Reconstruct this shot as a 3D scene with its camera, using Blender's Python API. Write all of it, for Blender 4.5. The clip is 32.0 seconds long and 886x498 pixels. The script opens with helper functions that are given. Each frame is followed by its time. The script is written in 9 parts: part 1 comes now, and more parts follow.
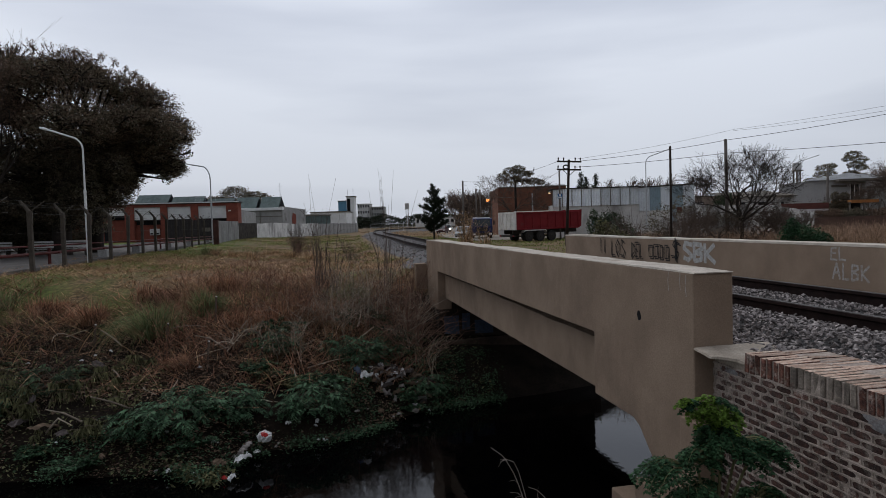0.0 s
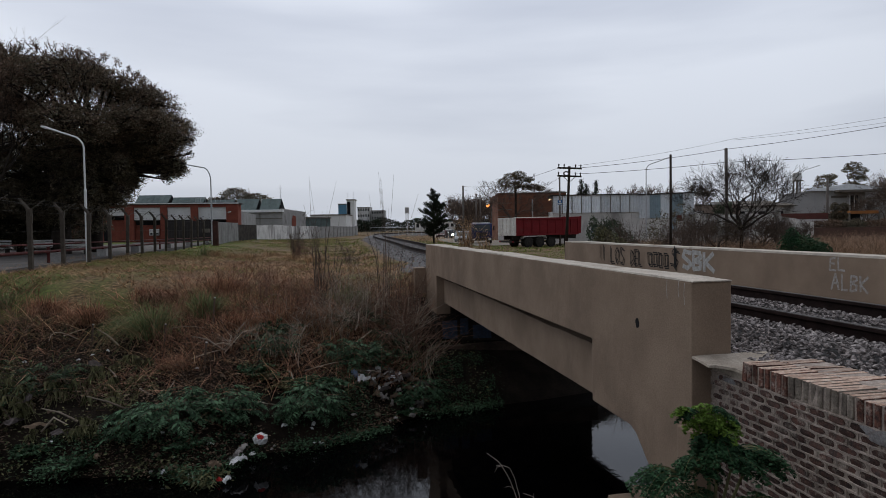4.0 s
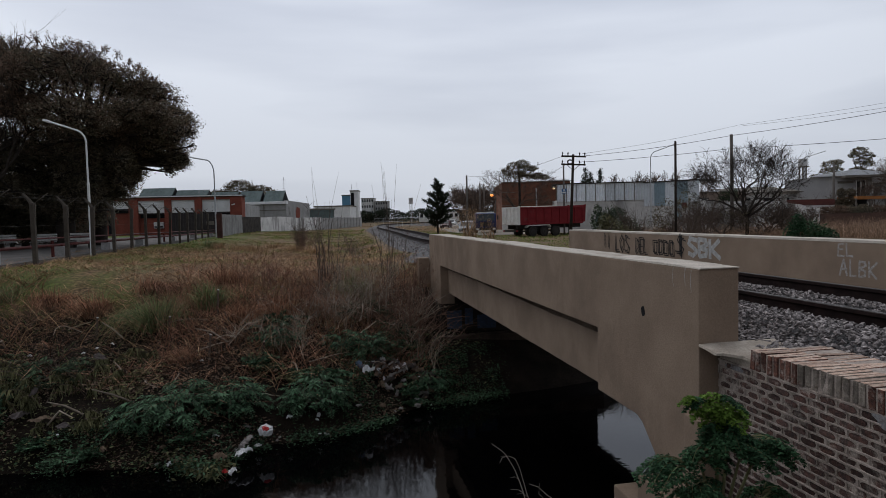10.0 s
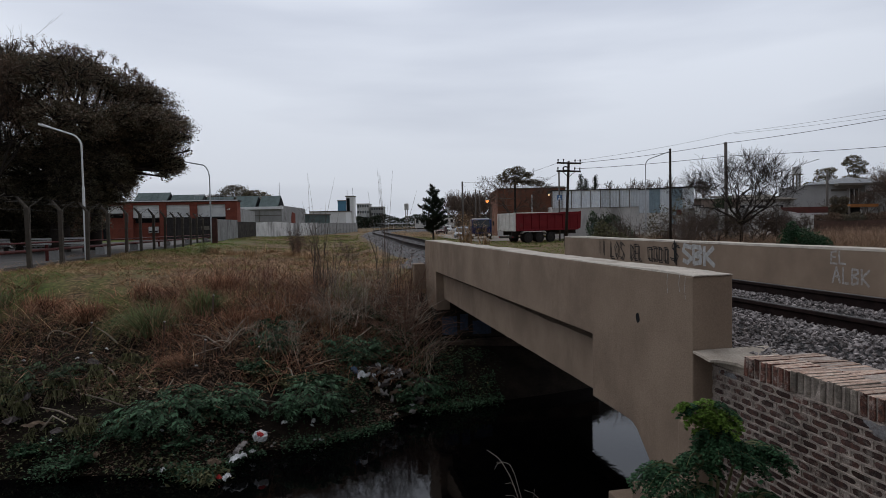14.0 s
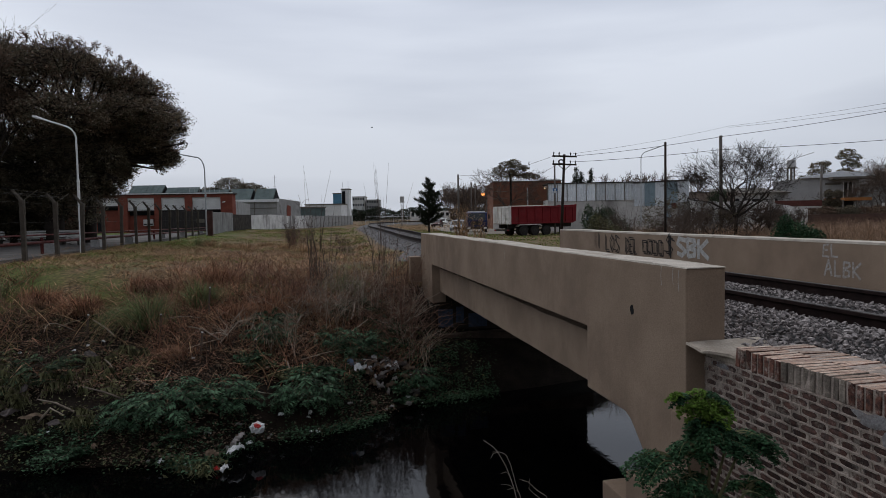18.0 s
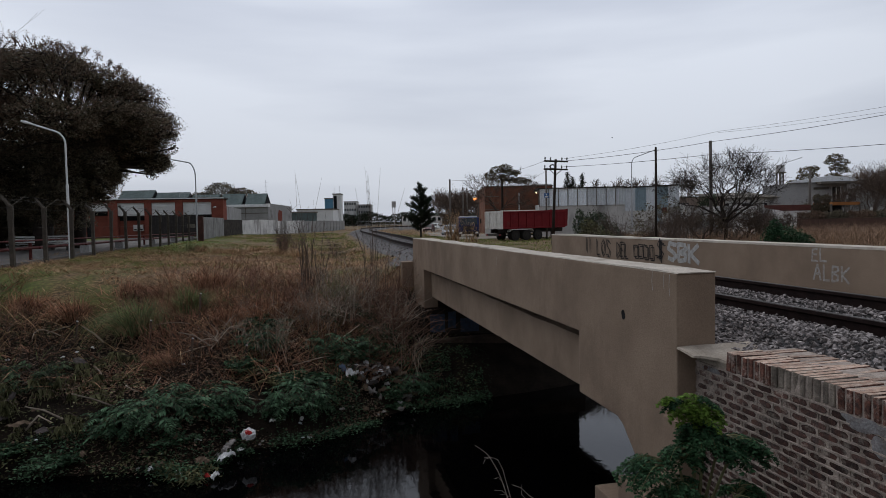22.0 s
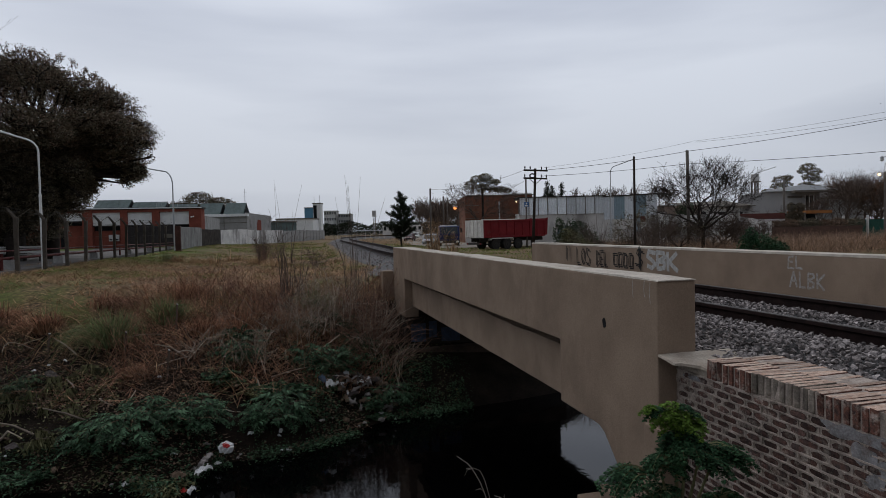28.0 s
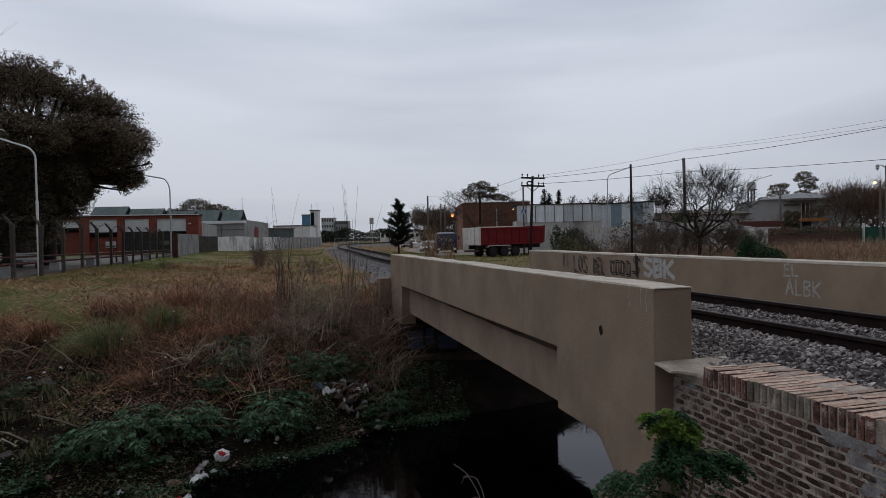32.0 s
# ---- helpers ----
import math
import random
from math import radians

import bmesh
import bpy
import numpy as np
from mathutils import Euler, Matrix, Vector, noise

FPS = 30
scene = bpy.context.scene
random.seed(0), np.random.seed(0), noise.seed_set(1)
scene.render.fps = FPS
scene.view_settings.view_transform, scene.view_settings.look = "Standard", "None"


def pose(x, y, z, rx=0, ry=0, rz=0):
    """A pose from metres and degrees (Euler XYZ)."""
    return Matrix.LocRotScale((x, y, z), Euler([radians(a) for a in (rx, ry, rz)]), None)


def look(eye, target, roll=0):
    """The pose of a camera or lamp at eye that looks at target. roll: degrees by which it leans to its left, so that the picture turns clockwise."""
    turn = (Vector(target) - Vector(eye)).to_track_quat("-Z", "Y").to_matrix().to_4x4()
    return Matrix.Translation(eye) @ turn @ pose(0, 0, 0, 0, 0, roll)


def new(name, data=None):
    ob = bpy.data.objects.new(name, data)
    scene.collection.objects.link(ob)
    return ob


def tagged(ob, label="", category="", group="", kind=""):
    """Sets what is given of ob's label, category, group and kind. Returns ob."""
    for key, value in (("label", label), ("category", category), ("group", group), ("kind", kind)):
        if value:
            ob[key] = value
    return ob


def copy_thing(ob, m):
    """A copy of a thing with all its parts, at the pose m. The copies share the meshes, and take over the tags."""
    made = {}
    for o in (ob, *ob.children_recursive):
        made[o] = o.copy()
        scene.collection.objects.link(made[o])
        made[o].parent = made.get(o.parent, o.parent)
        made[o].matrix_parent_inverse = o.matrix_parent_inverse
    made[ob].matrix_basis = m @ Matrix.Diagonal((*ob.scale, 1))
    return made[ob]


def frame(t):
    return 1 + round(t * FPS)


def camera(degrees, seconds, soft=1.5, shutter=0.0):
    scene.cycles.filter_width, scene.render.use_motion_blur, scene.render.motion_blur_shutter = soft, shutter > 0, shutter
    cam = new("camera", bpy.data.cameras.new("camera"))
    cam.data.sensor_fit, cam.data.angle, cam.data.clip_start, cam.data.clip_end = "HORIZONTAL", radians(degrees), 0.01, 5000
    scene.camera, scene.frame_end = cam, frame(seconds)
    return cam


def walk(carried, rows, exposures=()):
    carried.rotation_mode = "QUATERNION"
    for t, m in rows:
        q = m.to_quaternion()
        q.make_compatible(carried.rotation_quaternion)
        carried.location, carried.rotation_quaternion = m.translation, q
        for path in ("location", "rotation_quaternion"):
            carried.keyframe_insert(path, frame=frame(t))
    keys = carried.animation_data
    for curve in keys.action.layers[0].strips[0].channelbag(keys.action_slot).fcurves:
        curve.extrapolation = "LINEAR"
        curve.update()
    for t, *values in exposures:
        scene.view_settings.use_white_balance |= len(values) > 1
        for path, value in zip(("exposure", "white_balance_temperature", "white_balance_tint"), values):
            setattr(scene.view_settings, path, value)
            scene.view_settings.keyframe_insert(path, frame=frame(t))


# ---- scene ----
cam = camera(70.42, 32.0, soft=0.75)
PATH = [
    (0, -0.014, -0.019, 5.531, 87.605, 1.673, -11.279),
    (0.5, -0.019, -0.034, 5.533, 87.906, 1.419, -11.097),
    (1, -0.024, -0.040, 5.530, 87.732, 1.376, -11.012),
    (1.5, -0.027, -0.037, 5.530, 87.806, 1.209, -10.889),
    (2, -0.034, -0.050, 5.530, 88.012, 1.092, -10.836),
    (2.5, -0.026, -0.042, 5.528, 88.055, 1.022, -10.989),
    (3, -0.026, -0.035, 5.531, 87.945, 1.134, -11.059),
    (3.5, -0.010, -0.019, 5.530, 88.037, 0.759, -11.279),
    (5.5, -0.013, -0.016, 5.523, 87.629, 1.149, -11.27),
    (6, 0.064, 0.160, 5.520, 87.370, 1.188, -11.094),
    (6.5, 0.080, 0.192, 5.520, 87.511, 1.21, -11.021),
    (7, 0.069, 0.154, 5.518, 87.752, 1.022, -11.124),
    (7.5, 0.067, 0.158, 5.518, 87.515, 1.106, -11.048),
    (8, 0.074, 0.163, 5.512, 87.369, 1.147, -11.112),
    (8.5, 0.080, 0.174, 5.515, 86.915, 1.343, -11.068),
    (9, 0.075, 0.171, 5.506, 86.988, 1.29, -11.171),
    (9.5, 0.085, 0.174, 5.514, 86.912, 1.368, -11.073),
    (10, 0.032, 0.075, 5.514, 87.136, 1.4, -10.927),
    (10.5, 0.021, 0.066, 5.520, 87.206, 1.276, -10.963),
    (11, 0.008, 0.032, 5.522, 87.529, 1.193, -10.983),
    (11.5, 0.024, 0.061, 5.518, 87.302, 1.236, -11.056),
    (12, 0.024, 0.059, 5.520, 87.144, 1.225, -11.134),
    (12.5, 0.027, 0.067, 5.514, 87.126, 1.135, -11.216),
    (13, 0.027, 0.059, 5.518, 87.377, 1.218, -11.308),
    (13.5, 0.022, 0.053, 5.520, 87.472, 1.111, -11.383),
    (14, 0.018, 0.043, 5.520, 87.660, 1.147, -11.333),
    (14.5, 0.024, 0.050, 5.518, 87.537, 1.196, -11.558),
    (16.5, -0.021, -0.035, 5.525, 87.040, 1.053, -11.782),
    (17, -0.006, -0.016, 5.520, 87.001, 1.115, -11.549),
    (17.5, -0.014, -0.026, 5.528, 87.104, 1.136, -11.514),
    (18, -0.011, -0.026, 5.520, 87.014, 1.089, -11.738),
    (18.5, -0.011, -0.024, 5.522, 87.017, 1.08, -11.705),
    (19, -0.019, -0.035, 5.522, 86.739, 1.36, -11.578),
    (19.5, -0.014, -0.029, 5.525, 86.741, 1.267, -11.448),
    (20, -0.011, -0.026, 5.526, 86.729, 1.391, -11.398),
    (20.5, -0.013, -0.043, 5.522, 86.907, 1.285, -11.606),
    (21, 0.002, -0.006, 5.530, 86.732, 1.222, -13.011),
    (21.5, -0.013, -0.016, 5.523, 87.189, 0.97, -13.094),
    (22, -0.011, -0.027, 5.528, 87.434, 1.165, -12.486),
    (22.5, -0.010, -0.021, 5.526, 87.788, 0.866, -12.614),
    (23, -0.005, -0.016, 5.522, 87.801, 1.101, -12.373),
    (23.5, -0.010, -0.018, 5.523, 87.667, 1.091, -12.647),
    (24, 0.002, -0.010, 5.522, 87.428, 1.353, -12.568),
    (24.5, -0.000, -0.018, 5.525, 87.287, 1.39, -12.664),
    (26.5, -0.002, -0.006, 5.518, 86.931, 1.294, -12.82),
    (27, -0.005, 0.003, 5.525, 88.679, 1.541, -14.758),
    (27.5, 0.008, 0.018, 5.522, 88.373, 1.556, -14.341),
    (28, 0.000, 0.024, 5.522, 88.228, 1.321, -14.26),
    (28.5, 0.000, 0.018, 5.523, 88.436, 1.219, -14.389),
    (29, -0.005, 0.010, 5.520, 88.642, 1.213, -14.4),
    (29.5, 0.005, 0.019, 5.525, 88.512, 1.291, -14.327),
    (30, 0.003, 0.016, 5.520, 88.440, 1.291, -14.466),
    (30.5, 0.003, 0.021, 5.522, 88.658, 1.223, -14.493),
    (31, 0.005, 0.016, 5.526, 88.740, 1.288, -14.412),
    (31.5, -0.000, 0.011, 5.525, 88.685, 1.31, -14.419),
    (32, 0.002, 0.011, 5.523, 88.886, 1.231, -14.497),
]
walk(cam, [(t, pose(x, y, z, rx, ry, rz)) for t, x, y, z, rx, ry, rz in PATH],
     [(0.0, 0.0), (24.5, 0.0), (27.0, -0.11), (32.0, -0.13)])

# ---------------------------------------------------------------- world and sun
world = bpy.data.worlds.new("overcast_sky")
scene.world = world
world.use_nodes = True
wn, wl = world.node_tree.nodes, world.node_tree.links
wn.clear()
w_out = wn.new("ShaderNodeOutputWorld")
w_bg = wn.new("ShaderNodeBackground")
w_sky = wn.new("ShaderNodeTexSky")
w_sky.sky_type = "NISHITA"
w_sky.sun_disc = False
w_sky.sun_elevation = radians(52)
w_sky.sun_rotation = radians(-15)
w_sky.air_density = 1.0
w_sky.dust_density = 3.0
w_sky_gain = wn.new("ShaderNodeVectorMath")
w_sky_gain.operation = "SCALE"
w_sky_gain.inputs["Scale"].default_value = 0.06
w_co = wn.new("ShaderNodeTexCoord")
w_map = wn.new("ShaderNodeMapping")
w_map.inputs["Scale"].default_value = (1.0, 1.4, 7.0)
w_n1 = wn.new("ShaderNodeTexNoise")
w_n1.inputs["Scale"].default_value = 1.1
w_n1.inputs["Detail"].default_value = 5.0
w_n1.inputs["Roughness"].default_value = 0.45
w_ramp = wn.new("ShaderNodeValToRGB")
w_ramp.color_ramp.elements[0].position = 0.32
w_ramp.color_ramp.elements[0].color = (0.55, 0.60, 0.715, 1)
w_ramp.color_ramp.elements[1].position = 0.62
w_ramp.color_ramp.elements[1].color = (0.815, 0.868, 0.972, 1)
w_sep = wn.new("ShaderNodeSeparateXYZ")
w_el = wn.new("ShaderNodeMapRange")
w_el.inputs["From Min"].default_value = 0.0
w_el.inputs["From Max"].default_value = 0.45
w_el.inputs["To Min"].default_value = 0.73
w_el.inputs["To Max"].default_value = 1.08
w_mul = wn.new("ShaderNodeVectorMath")
w_mul.operation = "SCALE"
w_mix = wn.new("ShaderNodeMix")
w_mix.data_type = "RGBA"
w_mix.inputs["Factor"].default_value = 0.93
w_side = wn.new("ShaderNodeMapRange")
w_side.inputs["From Min"].default_value = -0.9
w_side.inputs["From Max"].default_value = 0.75
w_side.inputs["To Min"].default_value = 0.40
w_side.inputs["To Max"].default_value = 1.0
w_high = wn.new("ShaderNodeMapRange")
w_high.inputs["From Min"].default_value = 0.4
w_high.inputs["From Max"].default_value = 0.95
w_high.inputs["To Min"].default_value = 1.0
w_high.inputs["To Max"].default_value = 1.12
w_both = wn.new("ShaderNodeMath")
w_both.operation = "MULTIPLY"
w_all = wn.new("ShaderNodeMath")
w_all.operation = "MULTIPLY"
wl.new(w_sep.outputs["Y"], w_side.inputs["Value"])
wl.new(w_sep.outputs["Z"], w_high.inputs["Value"])
wl.new(w_side.outputs["Result"], w_both.inputs[0])
wl.new(w_high.outputs["Result"], w_both.inputs[1])
wl.new(w_both.outputs[0], w_all.inputs[0])
wl.new(w_el.outputs["Result"], w_all.inputs[1])
wl.new(w_co.outputs["Generated"], w_map.inputs["Vector"])
wl.new(w_map.outputs["Vector"], w_n1.inputs["Vector"])
wl.new(w_n1.outputs["Fac"], w_ramp.inputs["Fac"])
wl.new(w_co.outputs["Generated"], w_sep.inputs["Vector"])
wl.new(w_sep.outputs["Z"], w_el.inputs["Value"])
wl.new(w_ramp.outputs["Color"], w_mul.inputs[0])
wl.new(w_all.outputs[0], w_mul.inputs["Scale"])
wl.new(w_sky.outputs["Color"], w_sky_gain.inputs[0])
wl.new(w_sky_gain.outputs["Vector"], w_mix.inputs["A"])
wl.new(w_mul.outputs["Vector"], w_mix.inputs["B"])
wl.new(w_mix.outputs["Result"], w_bg.inputs["Color"])
w_bg.inputs["Strength"].default_value = 1.0
wl.new(w_bg.outputs["Background"], w_out.inputs["Surface"])

sun_data = bpy.data.lights.new("sun", "SUN")
sun_data.energy, sun_data.angle, sun_data.color = 0.6, radians(60), (1.0, 0.96, 0.91)
sun = new("sun", sun_data)
sun.matrix_world = look((-16, 60, 80), (0, 0, 0))


# ---------------------------------------------------------------- materials
def mat(name, base, second=None, scale=3.0, rough=0.85, bump=0.15, grain=60.0, metal=0.0,
        third=None, stain=0.6, contrast=0.18, island=0.0, spec=0.12, world_space=False, streak=0.0):
    """A procedural surface: two colours mixed by a broad noise, a third by stains, fine grain and relief."""
    m = bpy.data.materials.new(name)
    m.use_nodes = True
    n, l = m.node_tree.nodes, m.node_tree.links
    bs = n["Principled BSDF"]
    bs.inputs["Metallic"].default_value = metal
    bs.inputs["Specular IOR Level"].default_value = spec
    if world_space:
        co = n.new("ShaderNodeNewGeometry").outputs["Position"]
    else:
        co = n.new("ShaderNodeTexCoord").outputs["Object"]
    second = second or tuple(c * 0.75 for c in base)

    def noise_node(s, detail, rough_=0.6):
        t = n.new("ShaderNodeTexNoise")
        t.inputs["Scale"].default_value = s
        t.inputs["Detail"].default_value = detail
        t.inputs["Roughness"].default_value = rough_
        l.new(co, t.inputs["Vector"])
        return t.outputs["Fac"]

    def mixed(fac, a, b):
        x = n.new("ShaderNodeMix")
        x.data_type = "RGBA"
        for key, value in (("Factor", fac), ("A", a), ("B", b)):
            if isinstance(value, (tuple, float, int)):
                x.inputs[key].default_value = (*value, 1) if isinstance(value, tuple) else value
            else:
                l.new(value, x.inputs[key])
        return x.outputs["Result"]

    def ranged(value, lo, hi, a, b):
        r = n.new("ShaderNodeMapRange")
        for key, v in (("From Min", lo), ("From Max", hi), ("To Min", a), ("To Max", b)):
            r.inputs[key].default_value = v
        l.new(value, r.inputs["Value"])
        return r.outputs["Result"]

    broad, fine = noise_node(scale, 6.0), noise_node(grain, 4.0)
    col = mixed(ranged(broad, 0.35, 0.65, 0, 1), base, second)
    if third:
        spots = noise_node(scale * 0.37, 8.0, 0.7)
        if streak:
            mp = n.new("ShaderNodeMapping")
            mp.inputs["Scale"].default_value = (1, 1, streak)
            l.new(co, mp.inputs["Vector"])
            l.new(mp.outputs["Vector"], spots.node.inputs["Vector"])
        col = mixed(ranged(spots, stain, stain + 0.12, 0, 0.85), col, third)
    grained = n.new("ShaderNodeVectorMath")
    grained.operation = "SCALE"
    l.new(col, grained.inputs[0])
    l.new(ranged(fine, 0.3, 0.7, 1 - contrast, 1 + contrast), grained.inputs["Scale"])
    out = grained.outputs["Vector"]
    if island:
        g = n.new("ShaderNodeNewGeometry").outputs["Random Per Island"]
        o = n.new("ShaderNodeObjectInfo").outputs["Random"]
        add = n.new("ShaderNodeMath")
        add.operation = "ADD"
        l.new(g, add.inputs[0])
        l.new(o, add.inputs[1])
        fr = n.new("ShaderNodeMath")
        fr.operation = "FRACT"
        l.new(add.outputs[0], fr.inputs[0])
        v = n.new("ShaderNodeVectorMath")
        v.operation = "SCALE"
        l.new(out, v.inputs[0])
        l.new(ranged(fr.outputs[0], 0, 1, 1 - island, 1 + island), v.inputs["Scale"])
        out = v.outputs["Vector"]
    l.new(out, bs.inputs["Base Color"])
    l.new(ranged(broad, 0.3, 0.7, max(rough - 0.1, 0.02), min(rough + 0.08, 1)), bs.inputs["Roughness"])
    if bump:
        b = n.new("ShaderNodeBump")
        b.inputs["Strength"].default_value = bump
        b.inputs["Distance"].default_value = 0.02
        l.new(fine, b.inputs["Height"])
        l.new(b.outputs["Normal"], bs.inputs["Normal"])
    return m


def glow(name, color, strength):
    m = bpy.data.materials.new(name)
    m.use_nodes = True
    bs = m.node_tree.nodes["Principled BSDF"]
    bs.inputs["Base Color"].default_value = (*color, 1)
    bs.inputs["Emission Color"].default_value = (*color, 1)
    bs.inputs["Emission Strength"].default_value = strength
    return m


CONCRETE = mat("beige_concrete", (0.300, 0.222, 0.162), (0.226, 0.165, 0.121), 1.1, 0.88, 0.2, 55, third=(0.198, 0.143, 0.106), stain=0.53, contrast=0.10, world_space=True, streak=0.6)
CONCRETE_TOP = mat("pale_worn_concrete", (0.52, 0.465, 0.40), (0.38, 0.335, 0.285), 3.0, 0.9, 0.2, 45, third=(0.24, 0.2, 0.16), stain=0.58, world_space=True)
# dark concrete; below the bridge its tone also holds the shade
CONCRETE_DARK = mat("dark_concrete_and_span_shade", (0.06, 0.05, 0.042), (0.03, 0.026, 0.022), 1.5, 0.85, 0.2, 30, third=(0.05, 0.05, 0.045), world_space=True)
LEDGE_BROWN = mat("stained_shade_brown_concrete", (0.12, 0.085, 0.066), (0.07, 0.05, 0.04), 2.0, 0.9, 0.2, 30, third=(0.04, 0.033, 0.028), stain=0.55, world_space=True)
CONCRETE_GREY = mat("grey_cast_concrete", (0.19, 0.168, 0.142), (0.12, 0.106, 0.09), 2.0, 0.9, 0.2, 40, third=(0.13, 0.12, 0.11), stain=0.58)
BRICK = mat("weathered_red_brick", (0.118, 0.062, 0.050), (0.055, 0.042, 0.039), 16.0, 0.92, 0.7, 60, third=(0.34, 0.29, 0.25), stain=0.52, island=0.45, contrast=0.35, world_space=True)
BRICK_TOP = mat("cleaner_red_brick", (0.17, 0.076, 0.055), (0.05, 0.032, 0.028), 20.0, 0.92, 0.6, 60, third=(0.36, 0.30, 0.26), stain=0.52, island=0.45, contrast=0.3, world_space=True)
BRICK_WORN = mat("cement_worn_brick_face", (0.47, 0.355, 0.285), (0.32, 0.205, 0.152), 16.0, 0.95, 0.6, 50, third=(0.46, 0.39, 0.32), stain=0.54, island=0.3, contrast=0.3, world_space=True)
BRICK_SMEARED = mat("cement_covered_brick", (0.24, 0.205, 0.17), (0.13, 0.11, 0.093), 9.0, 0.95, 0.8, 55, third=(0.12, 0.06, 0.046), stain=0.58, island=0.2, contrast=0.3, world_space=True)
MORTAR = mat("pale_mortar", (0.43, 0.36, 0.31), (0.24, 0.198, 0.17), 9.0, 0.95, 0.5, 70, third=(0.085, 0.066, 0.056), stain=0.56, contrast=0.25, world_space=True)
PAD = mat("worn_cement_pad", (0.42, 0.36, 0.295), (0.31, 0.262, 0.212), 5.0, 0.93, 0.3, 45, third=(0.19, 0.155, 0.125), stain=0.56, world_space=True)
STONE = mat("crushed_grey_stone", (0.325, 0.29, 0.278), (0.125, 0.11, 0.106), 14.0, 0.8, 0.3, 90, island=0.6, contrast=0.25)
BALLAST = mat("ballast_bed", (0.15, 0.145, 0.145), (0.09, 0.085, 0.085), 12.0, 0.95, 0.9, 30, contrast=0.45, world_space=True)
RAIL_RUST = mat("rusty_rail_steel", (0.024, 0.013, 0.0115), (0.013, 0.008, 0.0075), 5.0, 0.8, 0.2, 70)
RAIL_TOP = mat("worn_rail_head", (0.05, 0.042, 0.038), (0.035, 0.03, 0.028), 6.0, 0.6, 0.05, 60, metal=0.2)


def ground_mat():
    """Damp earth low on the banks, coloured near-black for the shade between plants, dry thatch and worn grass on the
    level ground above.
    """
    # first two colours: damp earth, deepened to hold the shade among the stalks
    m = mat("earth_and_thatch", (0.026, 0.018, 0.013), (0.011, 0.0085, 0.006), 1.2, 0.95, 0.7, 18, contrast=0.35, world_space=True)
    n, l = m.node_tree.nodes, m.node_tree.links
    bs = n["Principled BSDF"]
    damp_shade = bs.inputs["Base Color"].links[0].from_socket
    geo = n.new("ShaderNodeNewGeometry")
    sep = n.new("ShaderNodeSeparateXYZ")
    l.new(geo.outputs["Position"], sep.inputs[0])

    def tex(scale, detail):
        t = n.new("ShaderNodeTexNoise")
        t.inputs["Scale"].default_value, t.inputs["Detail"].default_value = scale, detail
        l.new(geo.outputs["Position"], t.inputs["Vector"])
        return t.outputs["Fac"]

    def remap(v, a, b, c, d):
        r = n.new("ShaderNodeMapRange")
        for key, x in (("From Min", a), ("From Max", b), ("To Min", c), ("To Max", d)):
            r.inputs[key].default_value = x
        l.new(v, r.inputs["Value"])
        return r.outputs["Result"]

    def mix(f, a, b):
        x = n.new("ShaderNodeMix")
        x.data_type = "RGBA"
        for key, v in (("Factor", f), ("A", a), ("B", b)):
            if isinstance(v, tuple):
                x.inputs[key].default_value = (*v, 1)
            else:
                l.new(v, x.inputs[key])
        return x.outputs["Result"]

    thatch = mix(remap(tex(9.0, 6.0), 0.35, 0.65, 0, 1), (0.245, 0.158, 0.086), (0.048, 0.032, 0.019))
    green = mix(remap(tex(7.0, 5.0), 0.35, 0.65, 0, 1), (0.115, 0.145, 0.036), (0.055, 0.07, 0.022))
    worn = mix(remap(tex(0.5, 9.0), 0.50, 0.66, 0, 0.6), thatch, green)
    rough = n.new("ShaderNodeMath")
    rough.operation = "ADD"
    l.new(sep.outputs["X"], rough.inputs[0])
    l.new(remap(tex(0.35, 6.0), 0.3, 0.7, -2.6, 2.6), rough.inputs[1])
    level = mix(remap(rough.outputs[0], -9.2, -6.6, 0.92, 0.0), worn, green)
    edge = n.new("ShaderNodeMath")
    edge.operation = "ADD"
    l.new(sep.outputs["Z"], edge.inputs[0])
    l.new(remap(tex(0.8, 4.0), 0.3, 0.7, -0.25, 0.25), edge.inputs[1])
    l.new(mix(remap(edge.outputs[0], 2.75, 3.1, 0, 1), damp_shade, level), bs.inputs["Base Color"])
    return m


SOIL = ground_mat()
ROOF_WHITE = mat("white_painted_metal", (0.80, 0.80, 0.79), (0.70, 0.70, 0.69), 1.0, 0.6, 0.05, 20, third=(0.42, 0.40, 0.37), stain=0.6, contrast=0.06)
PLASTER = mat("stained_white_plaster", (0.68, 0.67, 0.65), (0.54, 0.53, 0.51), 0.8, 0.9, 0.15, 14, third=(0.26, 0.25, 0.23), stain=0.54, streak=0.2)
PLASTER_GREY = mat("grey_render_wall", (0.36, 0.352, 0.34), (0.28, 0.275, 0.265), 0.7, 0.9, 0.15, 14, third=(0.15, 0.14, 0.13), stain=0.57)
BRICK_FAR = mat("far_red_brickwork", (0.25, 0.075, 0.052), (0.18, 0.056, 0.04), 1.2, 0.92, 0.3, 12, third=(0.13, 0.06, 0.045), stain=0.58)
GREEN_METAL = mat("green_grey_roof_sheet", (0.125, 0.16, 0.155), (0.09, 0.118, 0.114), 1.0, 0.7, 0.1, 10, third=(0.09, 0.10, 0.095), stain=0.57)
DARK = mat("dark_interior", (0.018, 0.018, 0.02), (0.012, 0.012, 0.013), 2.0, 0.9, 0.0, 10)
